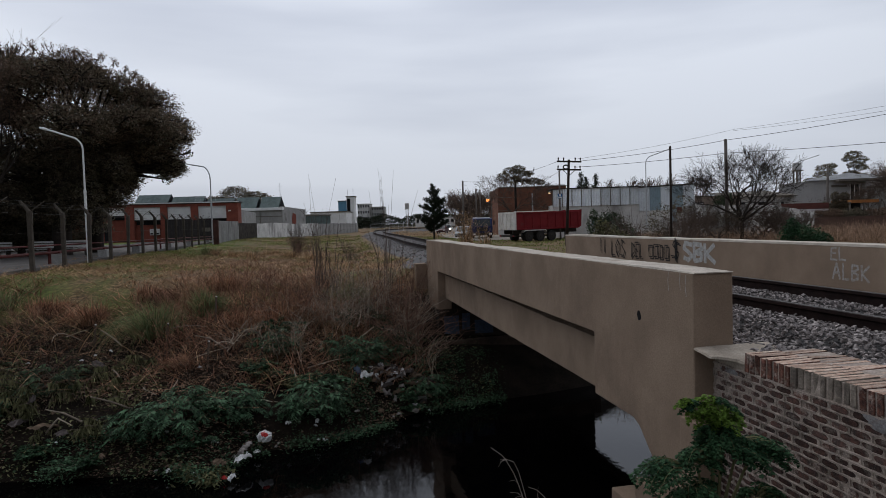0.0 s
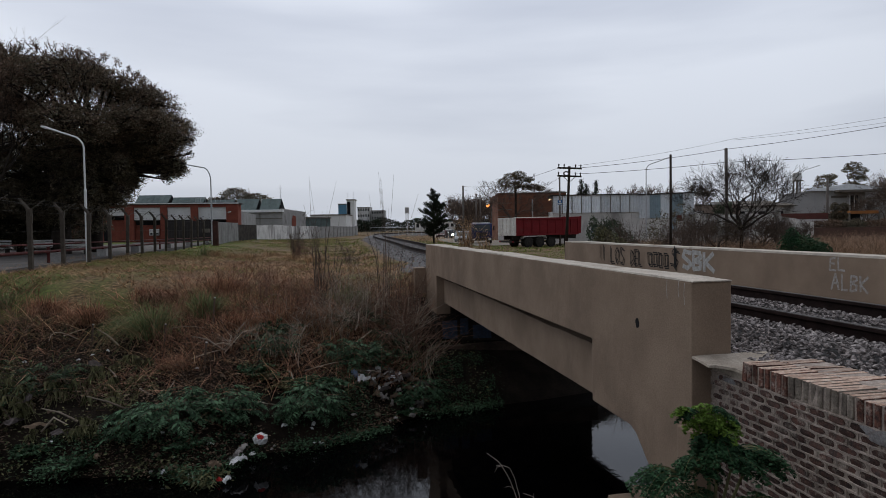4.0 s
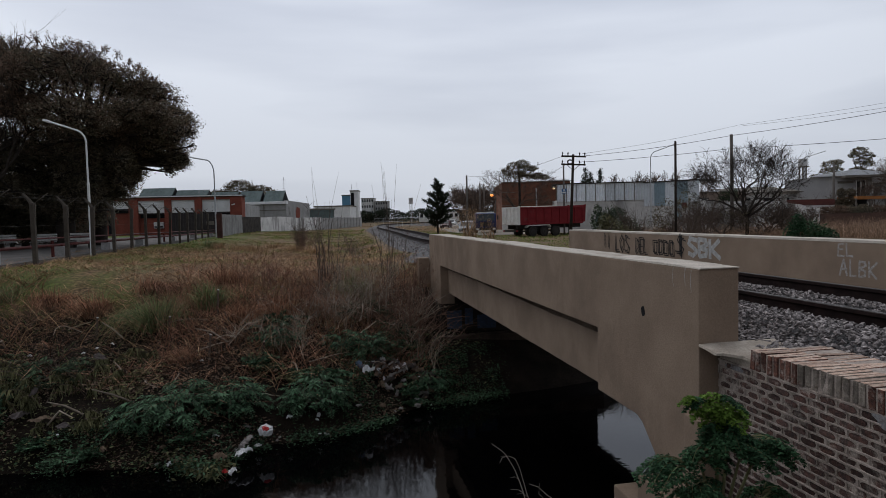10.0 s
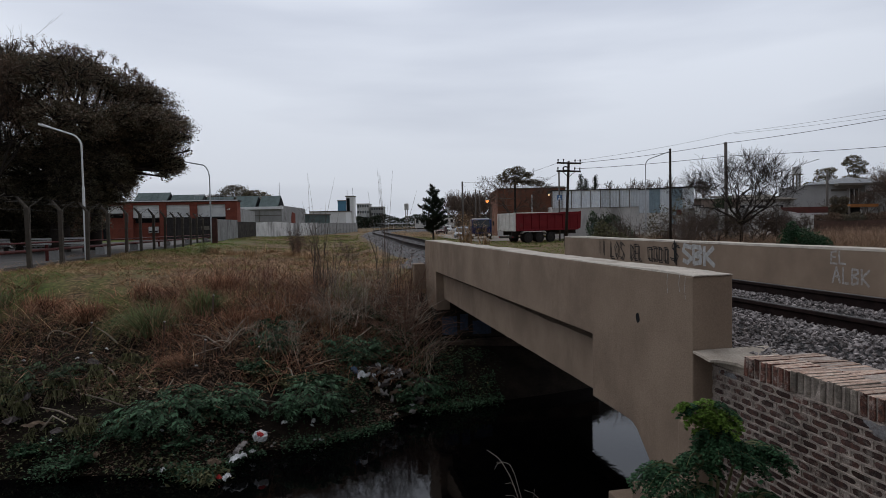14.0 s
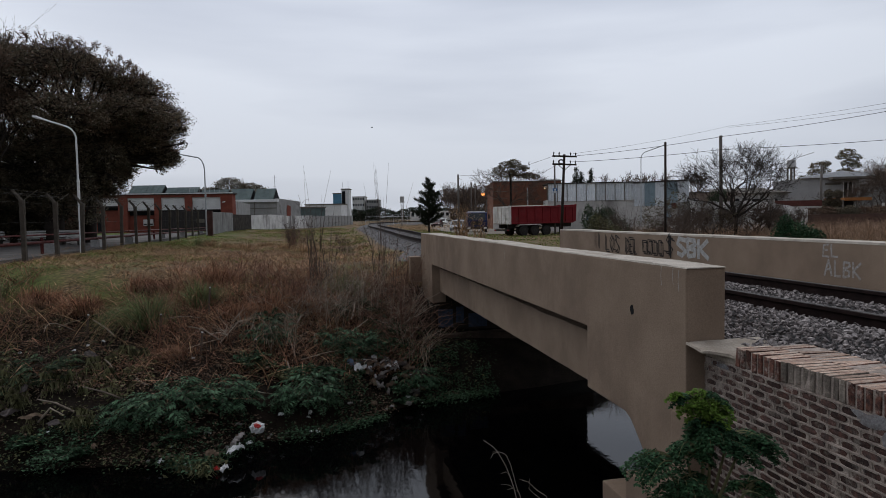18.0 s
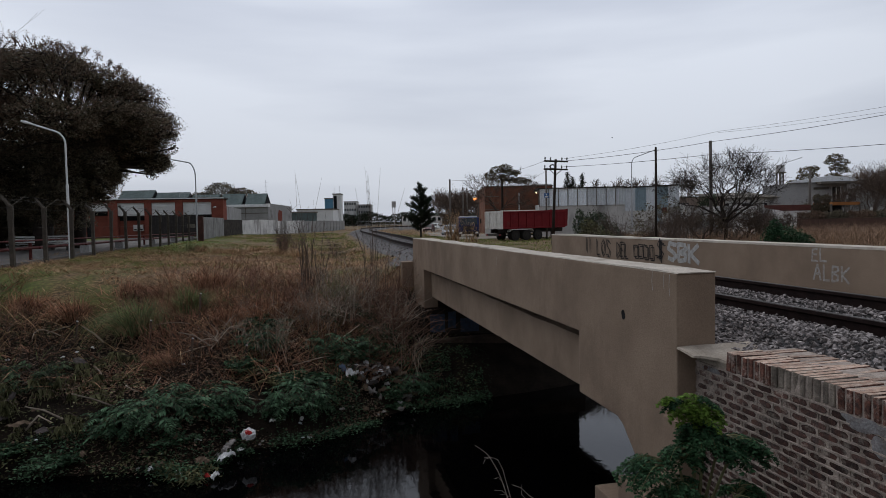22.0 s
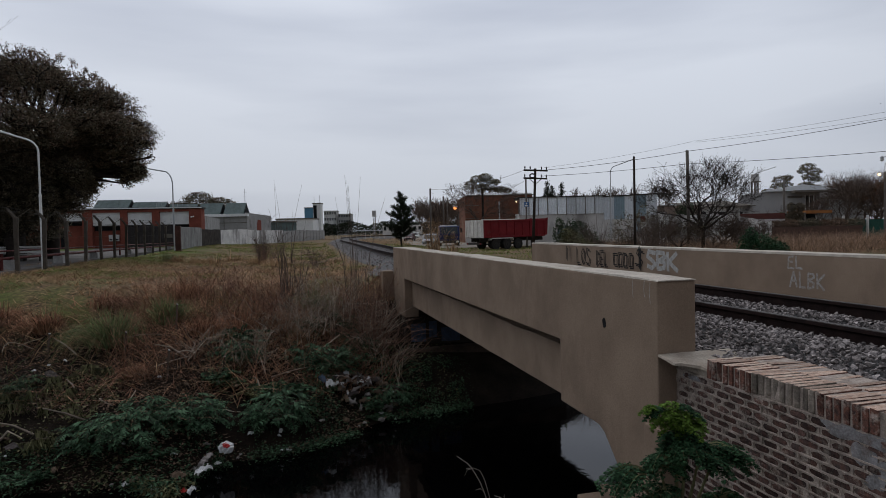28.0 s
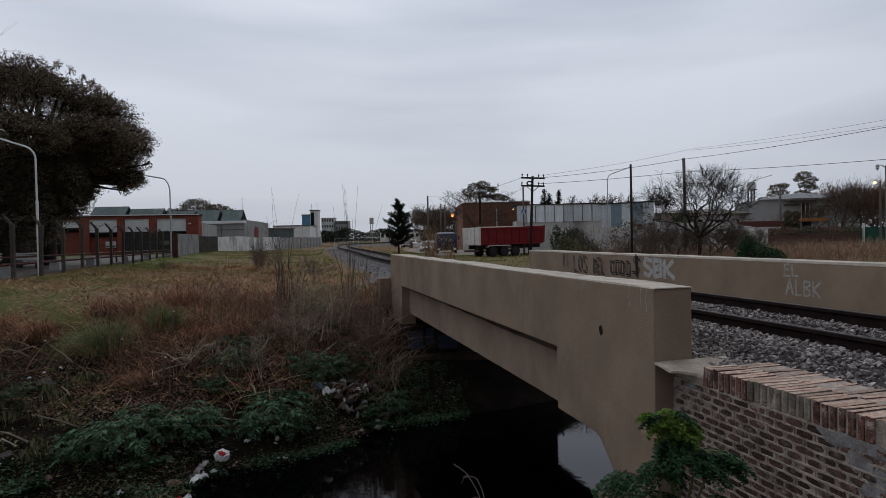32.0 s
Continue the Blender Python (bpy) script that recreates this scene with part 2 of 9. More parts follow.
BLUE_SHEET = mat("pale_blue_sheet_metal", (0.80, 0.84, 0.875), (0.68, 0.72, 0.76), 0.6, 0.6, 0.08, 8, third=(0.36, 0.37, 0.37), stain=0.60, island=0.25)
PAINT_RED = mat("dusty_red_truck_paint", (0.20, 0.018, 0.022), (0.15, 0.014, 0.018), 1.2, 0.55, 0.05, 30, third=(0.14, 0.05, 0.045), stain=0.60)
PAINT_WHITE = mat("dusty_white_truck_paint", (0.78, 0.76, 0.72), (0.62, 0.60, 0.56), 2.0, 0.55, 0.05, 30, third=(0.28, 0.22, 0.17), stain=0.58)
PAINT_NAVY = mat("dark_navy_truck_paint", (0.025, 0.036, 0.10), (0.018, 0.026, 0.075), 1.0, 0.4, 0.03, 30)
RUBBER = mat("tyre_rubber", (0.022, 0.021, 0.02), (0.04, 0.036, 0.032), 6.0, 0.9, 0.2, 40)
STEEL_DARK = mat("dark_steel", (0.035, 0.033, 0.032), (0.055, 0.048, 0.042), 3.0, 0.7, 0.1, 40, metal=0.2)
STEEL_PALE = mat("galvanised_steel", (0.50, 0.51, 0.52), (0.40, 0.41, 0.42), 2.0, 0.5, 0.05, 40, metal=0.3)
POLE_WOOD = mat("tarred_pole_wood", (0.045, 0.033, 0.027), (0.028, 0.021, 0.018), 3.0, 0.9, 0.3, 40)
POLE_GREY = mat("grey_pole_wood", (0.16, 0.14, 0.125), (0.11, 0.098, 0.088), 3.0, 0.9, 0.3, 40)
PIPE_RED = mat("red_painted_pipe", (0.10, 0.022, 0.02), (0.065, 0.018, 0.016), 3.0, 0.6, 0.1, 30)
YARD = mat("dark_worn_paving", (0.14, 0.128, 0.12), (0.10, 0.092, 0.086), 0.8, 0.95, 0.3, 24, world_space=True)
DIRT_ROAD = mat("pale_dirt_road", (0.30, 0.265, 0.225), (0.24, 0.21, 0.175), 0.5, 0.97, 0.3, 12, world_space=True)
SPRAY_BLACK = mat("black_spray_paint", (0.015, 0.015, 0.016), (0.03, 0.028, 0.027), 8.0, 0.7, 0.0, 30)
SPRAY_WHITE = mat("white_spray_paint", (0.48, 0.47, 0.45), (0.33, 0.32, 0.30), 10.0, 0.8, 0.0, 30)
SPRAY_FAINT = mat("worn_white_spray_paint", (0.42, 0.40, 0.38), (0.27, 0.23, 0.19), 26.0, 0.8, 0.0, 60, contrast=0.3)
SPRAY_BLUE = mat("faded_blue_spray_paint", (0.07, 0.10, 0.17), (0.06, 0.07, 0.09), 9.0, 0.8, 0.0, 30)
GLASS = mat("dark_window_glass", (0.02, 0.024, 0.028), (0.015, 0.018, 0.02), 1.0, 0.12, 0.0, 10, spec=0.6)

WATER = bpy.data.materials.new("black_canal_water")
WATER.use_nodes = True
_n, _l = WATER.node_tree.nodes, WATER.node_tree.links
_b = _n["Principled BSDF"]
_b.inputs["Base Color"].default_value = (0.001, 0.001, 0.0012, 1)
_b.inputs["Roughness"].default_value = 0.03
_b.inputs["IOR"].default_value = 1.33
_g = _n.new("ShaderNodeNewGeometry")
_t = _n.new("ShaderNodeTexNoise")
_t.inputs["Scale"].default_value = 5.0
_t.inputs["Detail"].default_value = 3.0
_bm = _n.new("ShaderNodeBump")
_bm.inputs["Strength"].default_value = 0.035
_bm.inputs["Distance"].default_value = 0.05
_l.new(_g.outputs["Position"], _t.inputs["Vector"])
_l.new(_t.outputs["Fac"], _bm.inputs["Height"])
_l.new(_bm.outputs["Normal"], _b.inputs["Normal"])


# ---------------------------------------------------------------- mesh helpers
# The plan is drawn in units of its own for each section: metres = K * unit, lifted by LIFT.
DATUM, DATUM_UNIT = 5.52, 3.45
K, LIFT = 1.6, 0.0


def section(k):
    """Choose how many metres a unit of the plan has in the parts that follow."""
    global K, LIFT
    K, LIFT = k, DATUM - DATUM_UNIT * k


def spot(x, y, z, rx=0, ry=0, rz=0):
    """A pose in metres from units of the plan."""
    return pose(K * x, K * y, K * z + LIFT, rx, ry, rz)


def grown(m):
    m = m.copy()
    m.translation = m.translation * K
    return m


class Geo:
    """Collects faces for one mesh."""

    def __init__(self):
        self.v, self.f = [], []

    def add(self, verts, faces):
        o = len(self.v)
        self.v += [tuple(p) for p in verts]
        self.f += [tuple(i + o for i in f) for f in faces]
        return self

    def box(self, x0, x1, y0, y1, z0, z1, m=None):
        vs = [Vector((x, y, z)) for z in (z0, z1) for y in (y0, y1) for x in (x0, x1)]
        if m is not None:
            vs = [m @ v for v in vs]
        return self.add(vs, [(0, 2, 3, 1), (4, 5, 7, 6), (0, 1, 5, 4), (2, 6, 7, 3), (0, 4, 6, 2), (1, 3, 7, 5)])

    def tube(self, pts, radii, n=8, caps=True):
        """A round tube through points, with a radius at each."""
        pts = [Vector(p) for p in pts]
        if isinstance(radii, (int, float)):
            radii = [radii] * len(pts)
        rings = []
        for i, p in enumerate(pts):
            d = (pts[min(i + 1, len(pts) - 1)] - pts[max(i - 1, 0)]).normalized()
            a = d.cross(Vector((0.31, 0.95, 0.07)) if abs(d.z) > 0.8 else Vector((0, 0, 1))).normalized()
            b = d.cross(a)
            rings.append([p + radii[i] * (math.cos(t) * a + math.sin(t) * b) for t in (2 * math.pi * k / n for k in range(n))])
        faces = [(i * n + k, i * n + (k + 1) % n, (i + 1) * n + (k + 1) % n, (i + 1) * n + k) for i in range(len(pts) - 1) for k in range(n)]
        if caps:
            faces += [tuple(range(n))[::-1], tuple((len(pts) - 1) * n + k for k in range(n))]
        return self.add([v for r in rings for v in r], faces)

    def prism(self, poly, x0, x1):
        """A polygon in (y, z), pulled from x0 to x1."""
        n = len(poly)
        vs = [(x0, y, z) for y, z in poly] + [(x1, y, z) for y, z in poly]
        return self.add(vs, [tuple(range(n)), tuple(range(2 * n - 1, n - 1, -1))] + [(i, i + n, (i + 1) % n + n, (i + 1) % n) for i in range(n)])

    def mesh(self, name, material, smooth=False, bevel=0.0):
        me = bpy.data.meshes.new(name)
        me.from_pydata([(K * x, K * y, K * z) for x, y, z in self.v], [], self.f)
        if bevel:
            bm = bmesh.new()
            bm.from_mesh(me)
            bmesh.ops.recalc_face_normals(bm, faces=bm.faces)
            bmesh.ops.bevel(bm, geom=bm.edges[:], offset=bevel * K, segments=2, affect="EDGES", profile=0.6)
            bm.to_mesh(me)
            bm.free()
        me.materials.append(material)
        if smooth:
            me.polygons.foreach_set("use_smooth", [True] * len(me.polygons))
        me.update()
        return me


def thing(name, m=None, label="", category="", group="", kind=""):
    ob = new(name)
    ob.empty_display_size = 0.2
    ob.matrix_basis = Matrix.Translation((0, 0, LIFT)) @ (grown(m) if m is not None else Matrix())
    return tagged(ob, label, category, group, kind)


def part(name, geo, material, parent=None, label="", smooth=False, bevel=0.0, m=None):
    data = geo if isinstance(geo, bpy.types.Mesh) else geo.mesh(name, material, smooth, bevel)
    ob = new(name, data)
    ob.parent = parent
    if m is not None:
        ob.matrix_basis = grown(m)
    if parent is None:
        ob.matrix_basis = Matrix.Translation((0, 0, LIFT)) @ ob.matrix_basis
    if label:
        ob["label"] = label
    return ob


def solo(name, geo, material, label, category, group="", kind="", smooth=False, bevel=0.0, m=None):
    """A thing that is one mesh."""
    ob = part(name, geo, material, None, "", smooth, bevel, m)
    return tagged(ob, label, category, group, kind)


def lerp_table(table, u):
    for (a, va), (b, vb) in zip(table, table[1:]):
        if u <= b:
            k = max(0.0, (u - a) / (b - a))
            return va + (vb - va) * k
    return table[-1][1]


def smooth01(k):
    k = min(max(k, 0.0), 1.0)
    return k * k * (3 - 2 * k)


def fnoise(x, y, s, seed=0.0):
    return noise.noise(Vector((x * s + seed, y * s - seed, seed * 0.7)))


# ---------------------------------------------------------------- the plan
WATER_Z, BALLAST_Z, RAIL_Z, FIELD_Z = 0.0, 2.56, 2.73, 2.25
FAR_SHORE = [(-400, 40), (-60, 16), (-20, 11.0), (-8, 9.9), (-4.4, 9.6), (-2.5, 9.25), (-1.75, 9.0), (-0.8, 9.75), (0, 9.85), (0.6, 10.2), (1.5, 10.85), (2.9, 11.3), (8, 12.3), (25, 16), (400, 60)]
NEAR_SHORE = [(-400, 20), (-60, 6), (-20, 4.4), (-4, 4.2), (0, 4.3), (3, 4.3), (8, 5.0), (25, 8), (400, 40)]
TRACK = [(-40, 4.22), (14, 4.22), (20, 3.98), (26, 4.12), (32, 4.45), (41, 4.85), (57, 5.55), (70, 6.6), (82, 7.9), (92, 10.0), (101, 14.0), (107, 20.0), (111, 28.0)]


def track_points():
    """The centre line of the track, evenly walked, with a tight bend at its far end."""
    pts = [Vector((x, y, 0)) for y, x in TRACK] + [Vector((44, 114, 0)), Vector((80, 117, 0)), Vector((160, 119, 0))]
    out = []
    for i in range(len(pts) - 1):
        p0, p1, p2, p3 = pts[max(i - 1, 0)], pts[i], pts[i + 1], pts[min(i + 2, len(pts) - 1)]
        steps = max(2, int((p2 - p1).length / 2.0))
        for k in range(steps):
            t = k / steps
            out.append(0.5 * ((2 * p1) + (p2 - p0) * t + (2 * p0 - 5 * p1 + 4 * p2 - p3) * t * t + (3 * p1 - p0 - 3 * p2 + p3) * t ** 3))
    out.append(pts[-1])
    return out


LINE = track_points()
LINE_XY = np.array([(p.x, p.y) for p in LINE])


def track_gap(x, y):
    return float(np.sqrt(((LINE_XY - (x, y)) ** 2).sum(1).min()))


def land(x, y):
    """The ground, in the units of the line and the canal."""
    far, near = lerp_table(FAR_SHORE, x), lerp_table(NEAR_SHORE, x)
    n = 0.10 * fnoise(x, y, 0.35, 3) + 0.05 * fnoise(x, y, 1.1, 7)
    mid = 0.5 * (far + near)
    if y >= mid:
        s = y - far
        k = smooth01((s + 1.4) / 6.2)
        level = FIELD_Z + 0.235 * smooth01((-x - 1.0) / 5.5) + 0.1 * smooth01((y - 30) / 30)
        if x > 6.3:
            level = FIELD_Z - 0.14 * smooth01((x - 6.3) / 9)
        z = -1.1 + (level + 1.1) * (0.35 * smooth01((s + 1.5) / 2.6) + 0.65 * smooth01((s + 1.2) / 7.0)) + n * (1 if s > -0.5 else 0.3)
        if s > 2 and track_gap(x, y) < 3.6:
            rise = 2.42 - 0.5 * smooth01((track_gap(x, y) - 1.8) / 2.4) - z
            z += max(rise, 0.0) * smooth01((y - 13.6) / 2.0) * smooth01((3.6 - track_gap(x, y)) / 1.6)
        if y > 130:
            z = min(z, 2.3)
    else:
        s = near - y
        z = -1.1 + 3.55 * smooth01((s + 1.2) / 5.4) + n * 0.4
        if x > 2.65 and y < 4.4:
            z = z + (2.44 - z) * smooth01((x - 2.65) / 0.2)
            if x > 6.2:
                z = 2.44 - 0.5 * smooth01((x - 6.2) / 5)
    return z


def height(x, y):
    """The ground under a place of the current section, in its units."""
    return (1.6 * land(K * x / 1.6, K * y / 1.6) - LIFT) / K


def ticks(a, b, fine_a, fine_b, fine, growth=1.22):
    vals = list(np.arange(fine_a, fine_b + 1e-6, fine))
    step, v = fine, fine_b
    while v < b:
        step *= growth
        v += step
        vals.append(v)
    step, v = fine, fine_a
    while v > a:
        step *= growth
        v -= step
        vals.insert(0, v)
    return vals


def build_ground():
    xs, ys = ticks(-2500, 2500, -13, 9, 0.2), ticks(-800, 3500, -1, 24, 0.2)
    g = Geo()
    g.v = [(x, y, height(x, y)) for y in ys for x in xs]
    w = len(xs)
    g.f = [(j * w + i, j * w + i + 1, (j + 1) * w + i + 1, (j + 1) * w + i) for j in range(len(ys) - 1) for i in range(w - 1)]
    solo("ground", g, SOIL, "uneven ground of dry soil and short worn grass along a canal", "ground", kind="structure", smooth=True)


build_ground()
solo("water", Geo().add([(-300, -10, 0), (300, -10, 0), (300, 60, 0), (-300, 60, 0)], [(0, 1, 2, 3)]), WATER,
     "still black canal water reflecting the overcast sky", "water", kind="structure")


# ---------------------------------------------------------------- the railway bridge
def build_bridge():
    b = thing("railway_bridge", pose(0, 0, 0), "short beige concrete railway bridge with solid parapets over a canal", "bridge", kind="structure")
    body = [(3.80, 3.062), (14.44, 3.062), (14.44, 1.60), (13.14, 1.60), (13.14, 2.425), (5.38, 2.41), (5.38, 1.835), (4.66, 1.825), (4.568, 1.785), (4.379, 1.605), (4.24, 1.36), (4.24, 0.3), (3.80, 0.3)]
    g = Geo().prism(body, 2.46, 2.76)
    near = part("parapet", g, CONCRETE, b, "smooth beige concrete parapet with a recessed beam face", bevel=0.012)
    top = Geo()
    ys = np.linspace(3.79, 14.45, 130)
    for a, c in zip(ys, ys[1:]):
        z = [3.072 + 0.010 * fnoise(0, y, 1.3, 2) + 0.004 * fnoise(0, y, 6.0, 5) for y in (a, c)]
        x0 = [2.459 + 0.008 * abs(fnoise(5, y, 3.0, 4)) for y in (a, c)]
        top.add([(x0[0], a, 3.062), (2.757, a, 3.062), (2.757, c, 3.062), (x0[1], c, 3.062), (x0[0] + .006, a, z[0]), (2.755, a, z[0]), (2.755, c, z[1]), (x0[1] + .006, c, z[1])],
                [(4, 5, 6, 7), (0, 1, 5, 4), (1, 2, 6, 5), (2, 3, 7, 6), (3, 0, 4, 7)])
    part("coping", top, CONCRETE_TOP, b, "pale worn top of the parapet")
    beam = Geo()
    ys = np.linspace(5.36, 13.15, 70)
    for y in ys:
        z = 2.292 + 0.045 * smooth01((y - 5.4) / 6.0) + 0.014 * fnoise(1, y, 2.2, 6) + 0.006 * fnoise(1, y, 7.0, 8)
        low = 1.80 + 0.045 * (y - 5.36) / 7.8 + 0.004 * fnoise(4, y, 4.0, 9)
        beam.v += [(2.625, y, low), (2.625 + 0.004 * fnoise(3, y, 3.0, 5), y, z), (2.757, y, z), (2.757, y, low)]
    for i in range(len(ys) - 1):
        o = 4 * i
        beam.f += [(o, o + 4, o + 5, o + 1), (o + 1, o + 5, o + 6, o + 2), (o + 3, o + 7, o + 4, o)]
    part("beam", beam, CONCRETE, b)
    far = [(3.7, 3.065), (14.25, 3.065), (14.25, 1.86), (3.7, 1.86)]
    part("parapet", Geo().prism(far, 5.83, 6.13), CONCRETE, b, "beige concrete parapet with spray-painted letters", bevel=0.012)
    top = Geo()
    ys = np.linspace(3.70, 14.24, 110)
    for a, c in zip(ys, ys[1:]):
        z = [3.085 + 0.008 * fnoise(2, y, 1.5, 12) for y in (a, c)]
        top.add([(5.826, a, 3.058), (6.124, a, 3.058), (6.124, c, 3.058), (5.826, c, 3.058), (5.833, a, z[0]), (6.12, a, z[0]), (6.12, c, z[1]), (5.833, c, z[1])],
                [(4, 5, 6, 7), (0, 1, 5, 4), (1, 2, 6, 5), (2, 3, 7, 6), (3, 0, 4, 7)])
    part("coping", top, CONCRETE_TOP, b, "pale worn top of the parapet")
    # deck, abutments and ledge: shade under the span is put into their colour
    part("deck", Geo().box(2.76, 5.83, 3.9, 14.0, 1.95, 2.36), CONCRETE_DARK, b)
    face = part("abutment", Geo().box(2.50, 6.1, 13.35, 14.6, -0.8, 1.59), CONCRETE_DARK, b, "abutment darkened for shade under the span, with faded blue paint", bevel=0.02)
    for x0, x1, z0, z1 in ((2.62, 2.95, 1.02, 1.42), (3.02, 3.2, 1.1, 1.46), (3.3, 3.72, 1.0, 1.3)):
        part("paint_patch", Geo().box(x0, x1, 13.344, 13.349, z0, z1), SPRAY_BLUE, face, "faded blue paint")
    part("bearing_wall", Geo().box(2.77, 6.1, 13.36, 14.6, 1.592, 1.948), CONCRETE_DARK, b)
    part("abutment_ledge", Geo().box(2.42, 6.1, 13.0, 13.34, -0.8, 0.92), LEDGE_BROWN, b, "stained lower ledge of the abutment, coloured darker for shade", bevel=0.02)
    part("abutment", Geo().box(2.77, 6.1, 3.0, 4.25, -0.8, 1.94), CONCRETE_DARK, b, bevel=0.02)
    part("footing", Geo().box(2.42, 6.0, 3.4, 4.58, -0.8, 1.365), CONCRETE, b, bevel=0.015)
    part("footing", Geo().box(2.40, 6.0, 3.4, 4.96, -0.8, 1.13), CONCRETE, b, bevel=0.015)
    part("corbel", Geo().box(2.425, 2.60, 3.72, 3.93, 1.36, 2.06), CONCRETE, b, bevel=0.012)
    part("wing_wall", Geo().box(2.2, 2.46, 14.45, 14.7, 0.6, 2.52), CONCRETE, b, bevel=0.02)
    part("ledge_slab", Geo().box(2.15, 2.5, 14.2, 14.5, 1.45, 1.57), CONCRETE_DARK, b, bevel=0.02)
    # drain hole through the parapet's near pier: a dark recessed ring
    ring = Geo()
    pts = [(4.538 + 0.028 * math.cos(t) + 0.004 * math.sin(3 * t), 2.679 + 0.040 * math.sin(t)) for t in np.linspace(0, 2 * math.pi, 14, endpoint=False)]
    ring.prism(pts, 2.4575, 2.47)
    part("drain_hole", ring, DARK, b, "dark oval drain hole")


build_bridge()


# ---------------------------------------------------------------- track
def offset_line(off, z, a=0, b=None):
    out = []
    pts = LINE[a:b]
    for i, p in enumerate(pts):
        d = (pts[min(i + 1, len(pts) - 1)] - pts[max(i - 1, 0)]).normalized()
        out.append((p.x + d.y * off, p.y - d.x * off, z, d))
    return out


def sweep(profile, off, z):
    """A profile in (across, up) swept along the track."""
    g, n = Geo(), len(profile)
    line = offset_line(off, z)
    for x, y, zz, d in line:
        g.v += [(x + d.y * u, y - d.x * u, zz + w) for u, w in profile]
    g.f = [(i * n + k, i * n + (k + 1) % n, (i + 1) * n + (k + 1) % n, (i + 1) * n + k) for i in range(len(line) - 1) for k in range(n)]
    return g


RAIL = [(-0.055, 0.0), (-0.055, 0.01), (-0.01, 0.03), (-0.009, 0.10), (-0.031, 0.115), (-0.031, 0.14), (0.031, 0.14), (0.031, 0.115), (0.009, 0.10), (0.01, 0.03), (0.055, 0.01), (0.055, 0.0)]
for side in (-0.525, 0.525):
    r = thing("rail", None, "dark rusty steel rail of a broad gauge track on ballast", "rail", "rails of the track")
    part("rail_web", sweep(RAIL, side, RAIL_Z - 0.142), RAIL_RUST, r)
    part("rail_head", sweep([(-0.024, 0), (-0.022, 0.004), (0.022, 0.004), (0.024, 0)], side, RAIL_Z - 0.002), RAIL_TOP, r, "worn top of the rail head")

bed = Geo()
for x, y, z, d in offset_line(0, BALLAST_Z - 0.03):
    wide = smooth01((y - 14.2) / 1.5)
    for u, w in ((-1.44 - 1.2 * wide, -0.06 - 0.44 * wide), (-1.2, 0.0), (1.2, 0.0), (1.56 + 1.1 * wide, -0.06 - 0.44 * wide)):
        bed.v.append((x + d.y * u, y - d.x * u, z + w))
bed.f = [(i * 4 + k, i * 4 + k + 1, i * 4 + k + 5, i * 4 + k + 4) for i in range(len(LINE) - 1) for k in range(3)]
solo("ballast_bed", bed, BALLAST, "bed of grey crushed stone under the railway track", "ballast", kind="structure")


heap = Geo()
for side in (-1, 1):
    for inner in (-1, 1):
        x0 = 4.22 + side * 0.525
        heap.add([(x0 + inner * 0.012, 1.0, 2.575), (x0 + inner * 0.17, 1.0, 2.575), (x0 + inner * 0.34, 1.0, 2.52), (x0 + inner * 0.012, 16.0, 2.575), (x0 + inner * 0.17, 16.0, 2.575), (x0 + inner * 0.34, 16.0, 2.52)], [(0, 1, 4, 3), (1, 2, 5, 4)])
solo("ballast_shoulder", heap, BALLAST, "crushed stone heaped against both rails", "ballast", kind="structure")


